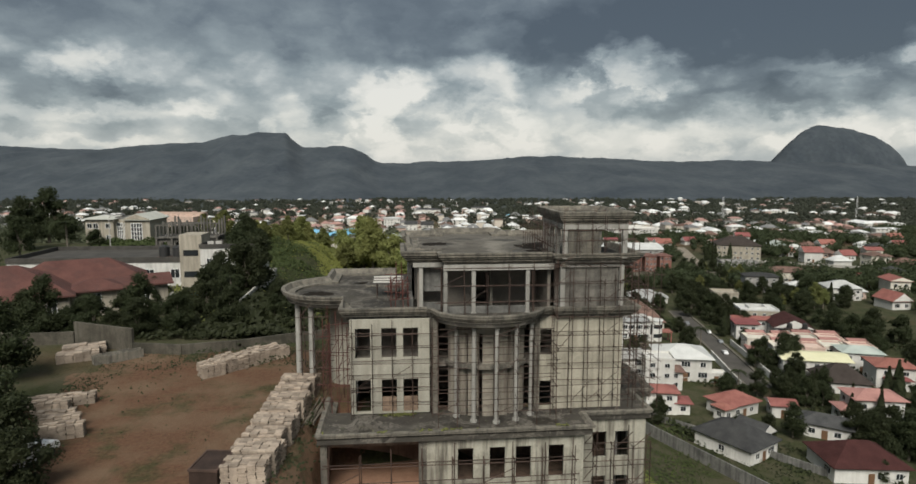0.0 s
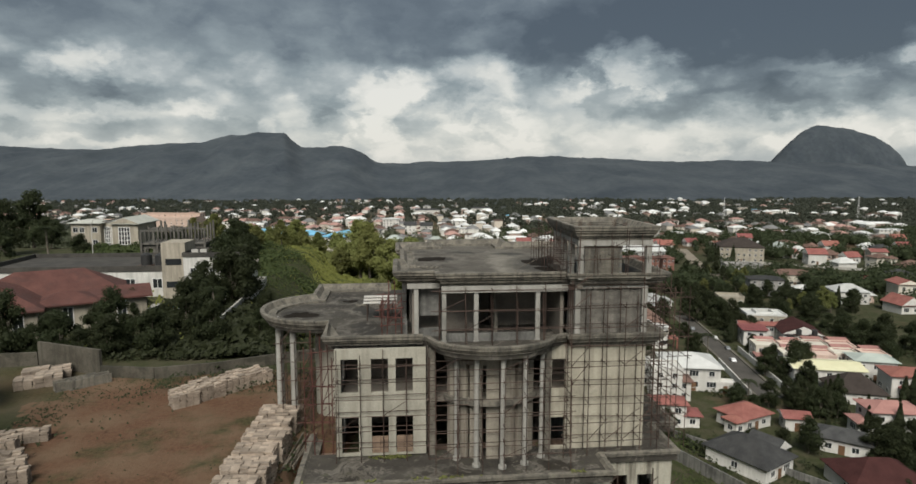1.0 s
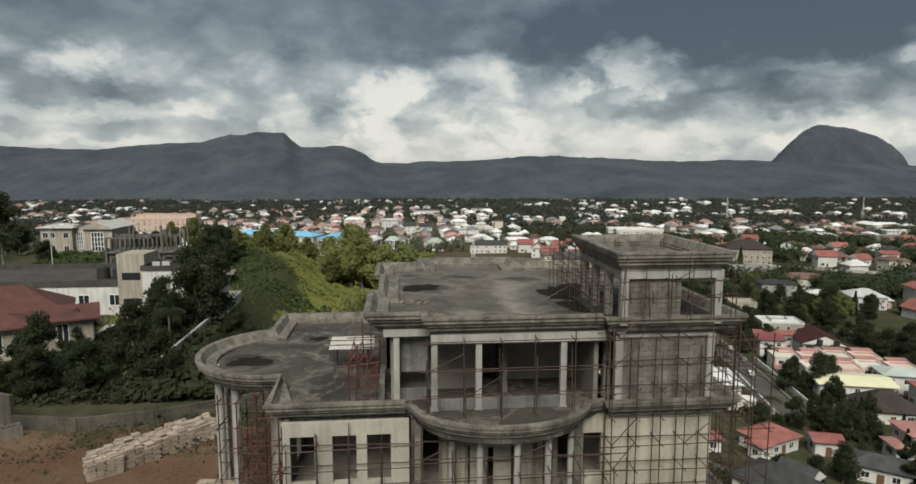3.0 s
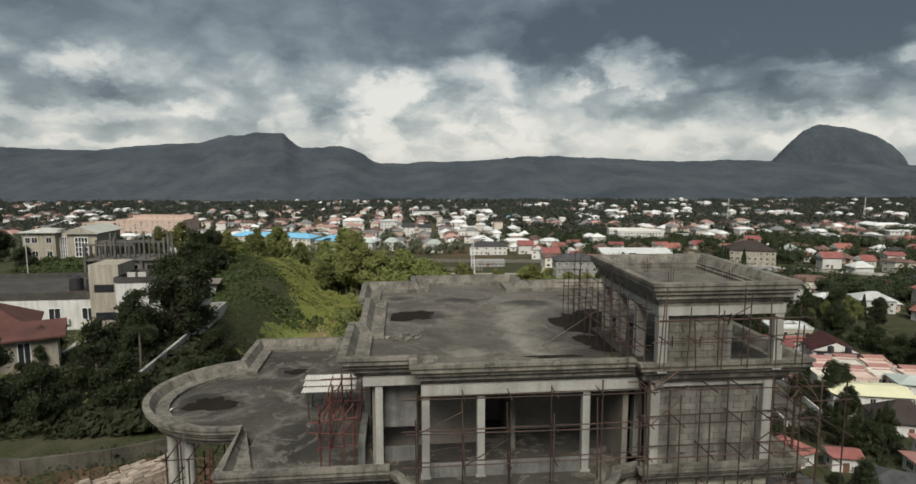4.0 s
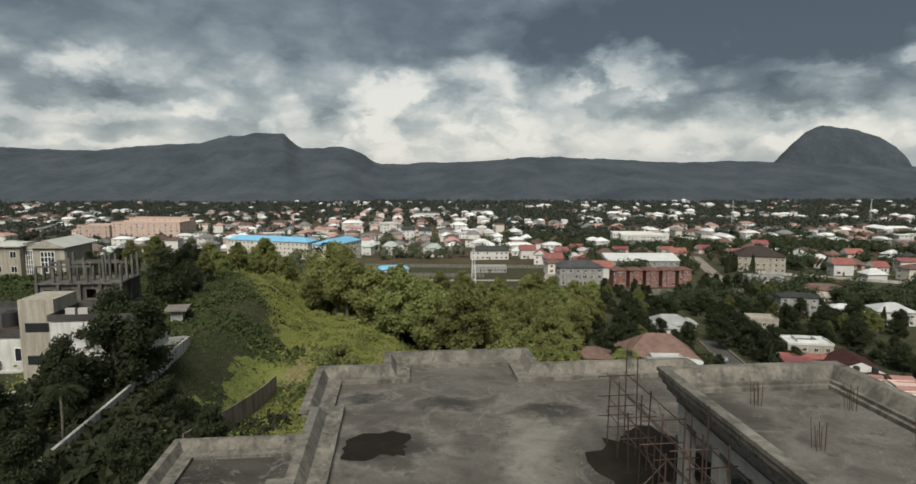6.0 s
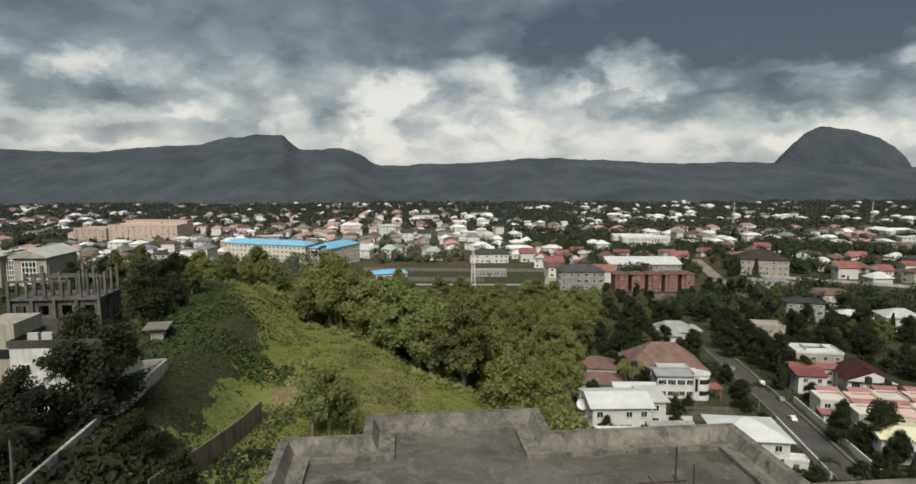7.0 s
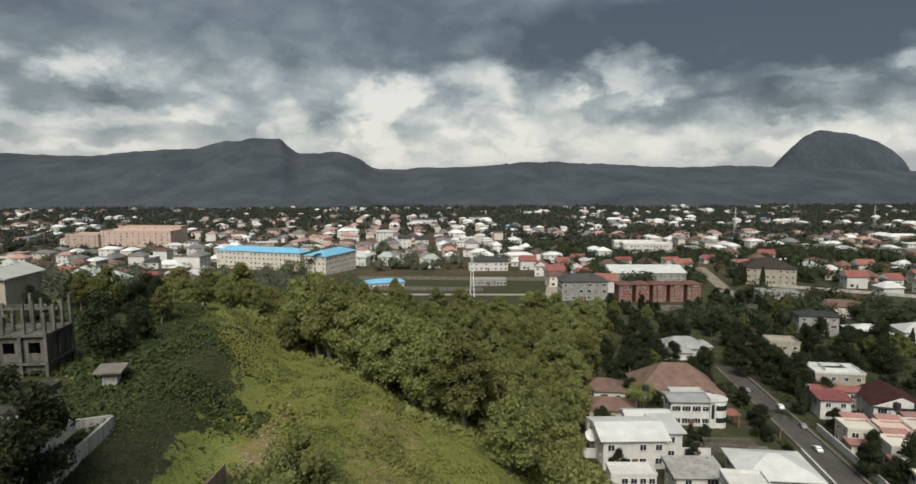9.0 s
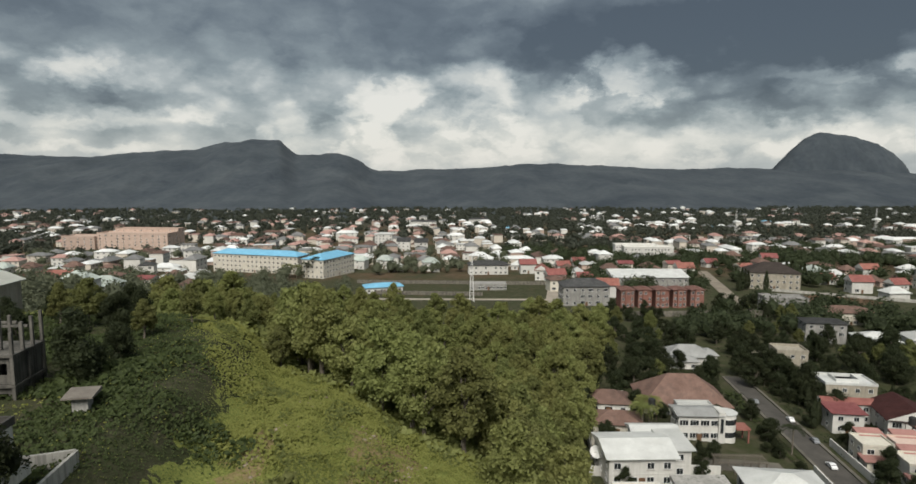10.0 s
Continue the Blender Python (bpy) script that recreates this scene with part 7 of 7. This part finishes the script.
spots = []
step = 23.0
yy = 150.0
while yy < 1750:
    wide = step * (1.0 if yy < 700 else 1.25)
    k = int(0.9 * (yy + 60) / wide)
    for i in range(-k, k + 1):
        x, y = i * wide + rnd.uniform(-5, 5), yy + rnd.uniform(-5, 5)
        if built_up(x, y) and noise.noise((x * 0.006, y * 0.006, 2.0)) > (-0.06 if yy > 600 else -0.25) - (0.3 if -260 < x < 130 and yy < 950 else 0) and rnd.random() < (0.62 if yy > 600 else 0.8) + (0.2 if -260 < x < 130 else 0):
            if y < 200 and x < 172:
                continue
            if y > 800 and rnd.random() > 1.05 - 0.75 * smooth(800, 1500, y) - (0.25 if noise.noise((x * 0.004, y * 0.004, 8.0)) < 0.0 else 0.0):
                continue
            spots.append((x, y))
    yy += wide
spots.sort(key=lambda p: p[1])

# the nearer houses are things; they share a few plans
PLANS = []
for k in range(10):
    w, d = rnd.uniform(8, 11.5), rnd.uniform(7, 9)
    n = 2 if k % 3 else 1
    kind = "hip" if k % 4 else "gable"
    wings = [(-w / 2, w / 2, -d / 2, d / 2, n, kind, rnd.uniform(1.6, 3.2))]
    if k % 2:
        wings.append((w / 2 - 4.5, w / 2, -d / 2 - 3.5, -d / 2, n, kind, 1.4))
    roof = ROOFS[k % len(ROOFS)]
    PLANS.append(dwelling("town_house", 0, 0, 0, wings, WALLS[k % len(WALLS)], roof, ("%s house of %s under a %s roof" % (("pale", "cream", "white")[k % 3], "two storeys" if n == 2 else "one storey", ("red", "brown", "charcoal", "pale metal", "red", "grey-green", "pale metal", "brown")[k % len(ROOFS)])), group="houses of the town", seed=200 + k, z=-900, face="fl", gap=3.6, skip=0.3))
for x, y in spots[:150]:
    copy_thing(rnd.choice(PLANS), pose(x, y, ground_z(x, y), 0, 0, rnd.choice((0, 90, 180, 0, 0)) + rnd.uniform(-16, 4)))
for t in PLANS:
    for o in (*t.children_recursive, t):
        bpy.data.objects.remove(o)


# far-town walls and roofs, paled so their colour holds the sunlit haze
DULL_WHITE = surface("grimy_hazed_white_render", (0.486, 0.472, 0.439), (0.702, 0.689, 0.641), 0.88, 0.05, 3, 0.0, streak=0.2, dark=(0.25, 0.24, 0.2))
DULL_CREAM = surface("grimy_hazed_cream_render", (0.446, 0.398, 0.338), (0.621, 0.567, 0.486), 0.88, 0.05, 3, 0.0, streak=0.2, dark=(0.22, 0.19, 0.15))
DULL_RED = surface("hazed_red_roof", (0.300, 0.180, 0.156), (0.408, 0.258, 0.222), 0.85, 0.05, 3, 0.0)
DULL_GREY = surface("hazed_dark_grey", (0.12, 0.122, 0.122), (0.2, 0.2, 0.195), 0.85, 0.05, 3, 0.0)
DULL_METAL = surface("hazed_pale_metal_roof", (0.459, 0.466, 0.459), (0.729, 0.736, 0.716), 0.6, 0.03, 3, 0.0)


def far_houses(places, name, label):
    """The rest of the town: walls, roofs and dark openings, joined."""
    verts, faces, mats = [], [], []
    slots = [DULL_WHITE, DULL_CREAM, PINKISH, DULL_RED, ROOF_BROWN, DULL_GREY, DULL_METAL, ROOF_BLUE, DULL_GREY]
    r = random.Random(31)
    for x, y in places:
        w, d, h = r.uniform(9, 17) * (1.5 if r.random() < 0.08 else 1), r.uniform(8, 11), r.choice((3.4, 6.4, 6.4, 6.4, 9.2))
        a, z = radians(r.choice((0, 90)) + r.uniform(-14, 4)), ground_z(x, y) - 0.5
        ca, sa = math.cos(a), math.sin(a)
        wall = r.choice((0, 0, 0, 1, 1, 2))
        warm = noise.noise((x * 0.004, y * 0.004, 7.0)) + (0.35 if x < 60 else -0.1)
        roof = r.choice((3, 3, 4, 4, 6, 5)) if warm > 0.2 else r.choice((6, 6, 6, 5, 5, 4, 7 if r.random() < 0.15 else 6))
        rise = 0.5 if r.random() < 0.15 else r.uniform(1.6, 3.0)
        k = len(verts)

        def add(px, py, pz):
            verts.append((x + px * ca - py * sa, y + px * sa + py * ca, z + pz))

        for pz in (0, h):
            for px, py in ((-w / 2, -d / 2), (w / 2, -d / 2), (w / 2, d / 2), (-w / 2, d / 2)):
                add(px, py, pz)
        for px, py in ((-w / 2 - 0.6, -d / 2 - 0.6), (w / 2 + 0.6, -d / 2 - 0.6), (w / 2 + 0.6, d / 2 + 0.6), (-w / 2 - 0.6, d / 2 + 0.6)):
            add(px, py, h - 0.1)
        add(-w / 2 + d / 2.2, 0, h + rise)
        add(w / 2 - d / 2.2, 0, h + rise)
        for f in ((0, 1, 5, 4), (1, 2, 6, 5), (2, 3, 7, 6), (3, 0, 4, 7)):
            faces.append([k + i for i in f])
            mats.append(wall)
        for f in ((8, 9, 13, 12), (10, 11, 12, 13), (9, 10, 13), (11, 8, 12), (11, 10, 9, 8)):
            faces.append([k + i for i in f])
            mats.append(roof)
        if y < 1300:
            for s in range(int(h / 3)):
                for j in range(3):
                    for side in (-1, 1):
                        q = len(verts)
                        u = w * (j - 1) * 0.31 + r.uniform(-0.4, 0.4)
                        yb = side * (d / 2 + 0.04)
                        for px, pz in ((u - 0.65, 1.0), (u + 0.65, 1.0), (u + 0.65, 2.3), (u - 0.65, 2.3)):
                            add(px, yb, pz + s * 3.0 + 0.3)
                        faces.append([q, q + 1, q + 2, q + 3] if side < 0 else [q + 3, q + 2, q + 1, q])
                        mats.append(8)
    me = bpy.data.meshes.new(name)
    me.from_pydata(verts, [], faces)
    for m in slots:
        me.materials.append(m)
    me.polygons.foreach_set("material_index", mats)
    tagged(new(name, me), label, "houses", kind="stuff")


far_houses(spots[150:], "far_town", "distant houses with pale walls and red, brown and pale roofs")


def far_trees(name, places, leaves, size, label, seed, materials):
    """Trees of the town and plain, too many to count."""
    rng = np.random.default_rng(seed)
    np.random.seed(seed)
    n = len(places)
    base = np.array([(x, y, ground_z(x, y)) for x, y in places])
    r = rng.uniform(2.4, 5.0, n)
    d = rng.normal(size=(n, leaves, 3))
    d[:, :, 2] = np.abs(d[:, :, 2]) * 1.1 - 0.25
    d /= np.linalg.norm(d, axis=2, keepdims=True)
    lump = 0.7 + 0.5 * rng.random((n, leaves, 1))
    c = base[:, None, :] + np.array([0, 0, 0.9]) * r[:, None, None] + d * r[:, None, None] * lump * np.array([1, 1, 1.05])
    nrm = d + 0.4 * rng.normal(size=d.shape)
    nrm /= np.linalg.norm(nrm, axis=2, keepdims=True)
    s = size * r[:, None] * (0.6 + 0.8 * rng.random((n, leaves)))
    verts, faces = [], []
    for b, q in zip(base, r):
        k = len(verts)
        verts += (b + np.array([0, 0, 0.9 * q]) + ICO1 * q * 0.72 * (1 + 0.2 * rng.normal(size=(len(ICO1), 1)))).tolist()
        faces += [[i + k for i in f] for f in ICO1_FACES]
    me = quads_mesh(name, c.reshape(-1, 3), nrm.reshape(-1, 3), s.reshape(-1), materials, (verts, faces))
    tagged(new(name, me), label, "trees", kind="stuff")


near_t, far_t = [], []
house_cells = {(int(x // 9), int(y // 9)) for x, y in spots}
for _ in range(60000):
    y = 150 + 2100 * rnd.random() ** 1.2
    x = rnd.uniform(-0.9, 0.9) * (y + 60)
    if (int(x // 9), int(y // 9)) in house_cells or any((x - a) ** 2 + (y - b) ** 2 < (q * 0.75) ** 2 for a, b, q in KEEP):
        continue
    if on_street(x, y, 7) or (y < 400 and -20 < x < 90 and y > 280):
        continue
    if y < 300 and -90 < x < 100 + 0.1 * (y - 150):
        continue
    if y < 215 and x < 180 and x > 60:
        continue
    if noise.noise((x * 0.012, y * 0.012, 4.0)) + rnd.uniform(-0.35, 0.35) < (-0.02 if y < 700 else -0.12):
        continue
    if -260 < x < 130 and 380 < y < 950 and rnd.random() < 0.6:
        continue
    if y < 560 and len(near_t) < 2600:
        near_t.append((x, y))
    elif y >= 560 and len(far_t) < 12000:
        far_t.append((x, y))
# one set of trees split at x = 95: hazed leaves, shade-darkened leaves
far_trees("town_trees", [p for p in near_t if p[0] < 95], 130, 0.125, "haze-paled green trees between the houses", 41, LEAF_TOWN)
far_trees("street_trees", [p for p in near_t if p[0] >= 95], 130, 0.125, "shade-darkened green trees between the villas", 43, LEAF_VILLA)
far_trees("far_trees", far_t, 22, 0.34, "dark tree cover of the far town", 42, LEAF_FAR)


# ---- building materials in the yard ----
def block_mesh(w, d, h):
    bm = boxes((-w / 2, w / 2, -d / 2, d / 2, 0, h))
    bmesh.ops.bevel(bm, geom=list(bm.edges), offset=0.008, segments=1, affect="EDGES")
    me = bpy.data.meshes.new("block")
    bm.to_mesh(me)
    bm.free()
    me.materials.append(PAVER)
    return me


BLOCK = block_mesh(0.46, 0.24, 0.1)
SLAB = block_mesh(0.62, 0.42, 0.09)


def stack(x, y, rz, nx, ny, nz, label, me=BLOCK, step=(0.47, 0.25, 0.1), seed=0, fill=0.35, z=None):
    """A stack of blocks: a joined inside, with single blocks on its top and face."""
    r = random.Random(seed + int(x * 10))
    ob = thing("block_stack", pose(x, y, ground_z(x, y) if z is None else z, 0, 0, rz), label, "blocks", "stacks of concrete blocks")
    sx, sy, sz = step
    heights = [[max(1, nz * (2 if sz > 0.095 else 1) - (1 if r.random() < fill else 0) - (1 if r.random() < fill * 0.4 else 0)) for j in range(ny)] for i in range(nx)]
    inside = bmesh.new()
    for i in range(nx):
        for j in range(ny):
            px, py = (i - (nx - 1) / 2) * sx, (j - (ny - 1) / 2) * sy
            for k in range(heights[i][j]):
                m = pose(px + r.uniform(-0.05, 0.05), py + r.uniform(-0.025, 0.025), k * sz, r.uniform(-2, 2) if k == heights[i][j] - 1 else 0, r.uniform(-2, 2) if k == heights[i][j] - 1 else 0, r.uniform(-5, 5))
                if k == heights[i][j] - 1:
                    piece("block", me, ob, m)
                elif i in (0, nx - 1) or j in (0, ny - 1):
                    p = m.translation
                    box(inside, p.x - sx * 0.47, p.x + sx * 0.47, p.y - sy * 0.47, p.y + sy * 0.47, p.z + 0.006, p.z + sz - 0.006)
    part("stack_core", inside, PAVER, ob)["kind"] = "stuff"
    return ob


rnd = random.Random(77)
for k in range(12):
    y = 6.2 - 1.27 * k
    stack(-9.3 + 0.05 * (y + 5) + (0.25 if k % 3 == 1 else 0.0), y, -4 + rnd.uniform(-2, 2), 5 if k % 3 else 6, 5, 6 + (k * 2) % 3, "long stack of brown-grey concrete blocks beside the podium", seed=k, fill=0.12)
for k in range(7):
    f = k / 6
    stack(-16.6 + 4.4 * f, 10.4 + 4.4 * f, 40 + rnd.uniform(-6, 6), 4, 5, 5 + k % 2, "row of tumbled grey concrete blocks", seed=20 + k, fill=0.5)
for k in range(5):
    f = k / 4
    stack(-17.4 + 4.4 * f, 11.8 + 4.4 * f, 40 + rnd.uniform(-6, 6), 3, 4, 4 + k % 2, "row of tumbled grey concrete blocks", seed=30 + k, fill=0.5)
for k, (x, y) in enumerate(((-26.4, 4.6), (-25.3, 3.2), (-24.2, 1.8), (-23.2, 0.4), (-24.4, 5.0), (-22.4, -0.8))):
    stack(x, y, 14 + rnd.uniform(-5, 5), 5, 3, 4 + k % 2, "row of stacked concrete blocks at the edge of the yard", seed=40 + k, fill=0.25)
for k, (x, y) in enumerate(((-30.3, 15.4), (-29.0, 15.9), (-30.6, 17.0), (-29.2, 17.6))):
    stack(x, y, 25, 3, 4, 9 + k % 3, "rounded pile of pale concrete slabs by the wall", SLAB, (0.63, 0.43, 0.09), seed=60 + k, fill=0.4)
for k in range(2):
    a = thing("concrete_channel", pose(-26.5 + k * 0.9, 15.0 + k * 0.3, ground_z(-24, 16), 0, 0, 40), "precast concrete drain channel lying in the yard", "drain channel", "drain channels")
    part("channel", boxes((-1.5, 1.5, -0.4, -0.3, 0, 0.75), (-1.5, 1.5, 0.3, 0.4, 0, 0.75), (-1.5, 1.5, -0.3, 0.3, 0, 0.1)), CONCRETE, a)
sheets = thing("rusty_tank", pose(-11.3, -7.4, ground_z(-11.3, -7.4), 0, 0, -8), "rust-brown sheet-metal tank standing beside the blocks", "tank")
part("tank_body", boxes((-0.75, 0.75, -1.1, 1.1, 0, 1.3)), RUST, sheets)
part("tank_rim", boxes((-0.8, 0.8, -1.15, -1.05, 1.2, 1.34), (-0.8, 0.8, 1.05, 1.15, 1.2, 1.34), (-0.8, -0.7, -1.05, 1.05, 1.2, 1.34), (0.7, 0.8, -1.05, 1.05, 1.2, 1.34)), RUST, sheets)
timber = thing("timber_pile", pose(-6.9, 1.8, ground_z(-6.9, 1.8), 0, 0, 82), "loose pile of long dark timber props", "timber")
for k in range(9):
    bm = bmesh.new()
    y0 = rnd.uniform(-0.35, 0.35)
    tube(bm, (-2.4 + rnd.uniform(-0.4, 0.4), y0, 0.07 + 0.09 * (k % 3)), (2.2 + rnd.uniform(-0.4, 0.4), y0 + rnd.uniform(-0.2, 0.2), 0.07 + 0.09 * (k % 3)), 0.05)
    part("prop", bm, BARK, timber)
pool = thing("swimming_pool", pose(-28.2, 42.6, ground_z(-28.2, 42.6) + 0.05, 0, 0, 8), "small turquoise swimming pool with a pale paved edge", "pool")
part("water", boxes((-2.4, 2.4, -1.2, 1.2, 0.0, 0.12)), POOL, pool)
part("paving", boxes((-3.4, 3.4, -2.2, -1.2, -0.2, 0.2), (-3.4, 3.4, 1.2, 2.2, -0.2, 0.2), (-3.4, -2.4, -1.2, 1.2, -0.2, 0.2), (2.4, 3.4, -1.2, 1.2, -0.2, 0.2)), KERB, pool)
lamp = thing("street_lamp", pose(-52, 72, ground_z(-52, 72)), "tall grey street lamp with a curved arm", "street lamp")
bm = bmesh.new()
tube(bm, (0, 0, -0.5), (0, 0, 8.0), 0.09, 0.06, 8)
tube(bm, (0, 0, 8.0), (0.5, 0, 8.7), 0.05, 0.05, 6)
tube(bm, (0.5, 0, 8.7), (1.6, 0, 8.9), 0.05, 0.04, 6)
part("post", bm, KERB, lamp)
part("lamp_head", boxes((1.5, 2.2, -0.13, 0.13, 8.82, 8.95)), FRAME, lamp)


def tank_stand(x, y, z, h, label):
    t = thing("water_tank", pose(x, y, z), label, "water tank", "roof and yard water tanks")
    for a in (-0.8, 0.8):
        for b in (-0.8, 0.8):
            bm = bmesh.new()
            tube(bm, (a, b, 0), (a, b, h), 0.06)
            part("leg", bm, RUST, t)
    part("platform", boxes((-1, 1, -1, 1, h, h + 0.1)), RUST, t)
    bm = bmesh.new()
    tube(bm, (0, 0, h + 0.1), (0, 0, h + 1.5), 0.75, 0.72, 18)
    tube(bm, (0, 0, h + 1.5), (0, 0, h + 1.75), 0.7, 0.25, 18)
    part("drum", bm, WATER_TANK, t)


tank_stand(57, 128, ground_z(57, 128), 5.5, "black water tank on a tall steel stand")
tank_stand(109, 119.5, ground_z(109, 119.5), 5.0, "black water tank on a steel stand")
tank_stand(113, 118.5, ground_z(113, 118.5), 5.0, "black water tank on a steel stand")
tank_stand(-33.5, 52, 8.6, 0.3, "black water tank on a flat roof")
tank_stand(-35.6, 52.5, 8.6, 0.3, "black water tank on a flat roof")


def mast(x, y, h, label):
    m = thing("lattice_mast", pose(x, y, ground_z(x, y)), label, "mast", "lattice masts over the town")
    w = h * 0.045
    for a, b in ((-1, -1), (1, -1), (1, 1), (-1, 1)):
        bm = bmesh.new()
        tube(bm, (a * w, b * w, -0.5), (a * w * 0.2, b * w * 0.2, h), 0.12, 0.06, 4)
        part("leg", bm, FRAME, m)
    n = int(h / 3)
    for k in range(n):
        f = 1 - 0.8 * k / n
        g2 = 1 - 0.8 * (k + 1) / n
        bm = bmesh.new()
        z0, z1 = h * k / n, h * (k + 1) / n
        for (a, b), (c, d) in (((-1, -1), (1, -1)), ((1, -1), (1, 1)), ((1, 1), (-1, 1)), ((-1, 1), (-1, -1))):
            tube(bm, (a * w * f, b * w * f, z0), (c * w * g2, d * w * g2, z1), 0.05, n=4)
        part("lattice", bm, FRAME, m)


mast(40, 300, 24, "white lattice mast beside a field")
mast(-520, 800, 42, "tall lattice mast on the edge of town")
mast(420, 720, 34, "white lattice mast among far houses")
mast(640, 760, 34, "white lattice mast among far houses")


# ---- stones on the slope ----
def stones(name, n, spots, label, seed):
    """Loose pale stones heaped round a few spots (x, y, reach)."""
    r = random.Random(seed)
    verts, faces = [], []
    for _ in range(n):
        cx, cy, reach = r.choice(spots)
        x, y, s = cx + r.gauss(0, reach * 0.45), cy + r.gauss(0, reach * 0.6), r.uniform(0.08, 0.27)
        k, z = len(verts), ground_z(x, y)
        for v in ICO1:
            f = s * r.uniform(0.7, 1.15)
            verts.append((x + v[0] * f * 1.2, y + v[1] * f, z + 0.04 + max(-0.3, v[2]) * f * 0.7))
        faces += [[i + k for i in f] for f in ICO1_FACES]
    me = bpy.data.meshes.new(name)
    me.from_pydata(verts, [], faces)
    me.materials.append(surface("pale_rubble", (0.17, 0.135, 0.098), (0.3, 0.25, 0.19), 0.95, 1.5, 9, 0.3))
    tagged(new(name, me), label, "rubble", kind="stuff")


stones("rubble", 190, ((-9.8, 62, 2.2), (-8.2, 74, 2.4), (-10.5, 69, 1.4), (1.0, 77, 2.6), (5.5, 71, 1.8), (-6.0, 84, 2.0), (3.0, 62, 2.5), (-7.5, 57, 2.6), (-15.0, 88, 1.6), (-36, 97, 2.0)), "pale stones and rubble scattered over the slope", 91)


def roof_weeds(rng):
    k = rng.integers(0, 3)
    if k == 0:
        return rng.uniform(-6.0, 11.0), -3.3 + rng.uniform(-0.1, 0.25)
    if k == 1:
        return rng.normal(8.9, 0.5), rng.normal(0.75, 0.25)
    return rng.uniform(-4.3, 0.9), -0.15 + rng.uniform(-0.25, 0.05)


def ledge_weeds():
    """Small weeds in the joints of the podium and the roof."""
    rng = np.random.default_rng(17)
    np.random.seed(17)
    pts = [roof_weeds(rng) for _ in range(900)]
    c = np.array([(x, y, (15.98 if 8 < x and y > 0.2 else 5.46 if y > -3.15 else 5.66) + 0.05 * rng.random()) for x, y in pts])
    keep = np.array([noise.noise((x * 0.7, y * 0.7, 1.0)) > 0.05 for x, y in pts])
    d = rng.normal(size=c.shape) * 0.5
    d[:, 2] = np.abs(d[:, 2]) + 0.6
    d /= np.linalg.norm(d, axis=1, keepdims=True)
    s = 0.06 + 0.07 * rng.random(len(c))
    tagged(new("ledge_weeds", quads_mesh("ledge_weeds", c[keep], d[keep], s[keep], LEAF_MID)), "small green weeds growing on the ledges", "vegetation", kind="stuff")


ledge_weeds()


# ---- small things on the flat roofs ----
def heap(name, x, y, z, reach, n, material, label, category, seed):
    """A low heap of broken lumps, each a part."""
    r = random.Random(seed)
    ob = thing(name, pose(x, y, z), label, category)
    for k in range(n):
        s = r.uniform(0.05, 0.16)
        bm = bmesh.new()
        bmesh.ops.create_icosphere(bm, subdivisions=1, radius=s)
        for v in bm.verts:
            v.co = Vector((v.co.x * r.uniform(0.7, 1.3), v.co.y * r.uniform(0.7, 1.3), max(-s * 0.3, v.co.z * r.uniform(0.4, 0.8))))
        o = part("lump", bm, material, ob)
        o.location = (r.gauss(0, reach * 0.5), r.gauss(0, reach * 0.35), s * 0.3)
    return ob


heap("cement_rubble", 1.3, 4.8, 15.96, 0.8, 26, CONCRETE, "low heap of broken cement lumps on the flat roof", "rubble", 5)
heap("cement_rubble", -3.0, 10.4, 12.18, 0.9, 20, CONCRETE, "scattered cement lumps on the terrace", "rubble", 7)
bm = bmesh.new()
tube(bm, (6.6, 3.0, 15.985), (9.5, 5.2, 16.8), 0.011, n=5)
ob = part("rope", bm, BARK, None)
tagged(ob, "thin brown rope stretched from the scaffolding to the flat roof", "rope")
bm = bmesh.new()
bmesh.ops.create_grid(bm, x_segments=7, y_segments=5, size=0.3)
for v in bm.verts:
    v.co.z = 0.05 + 0.06 * noise.noise((v.co.x * 6, v.co.y * 6, 2.0))
bmesh.ops.solidify(bm, geom=list(bm.faces), thickness=0.01)
ob = part("plastic_sheet", bm, FRAME, None)
ob.location = (-9.3, 7.2, 12.19)
tagged(ob, "small crumpled white plastic sheet on the terrace", "litter")
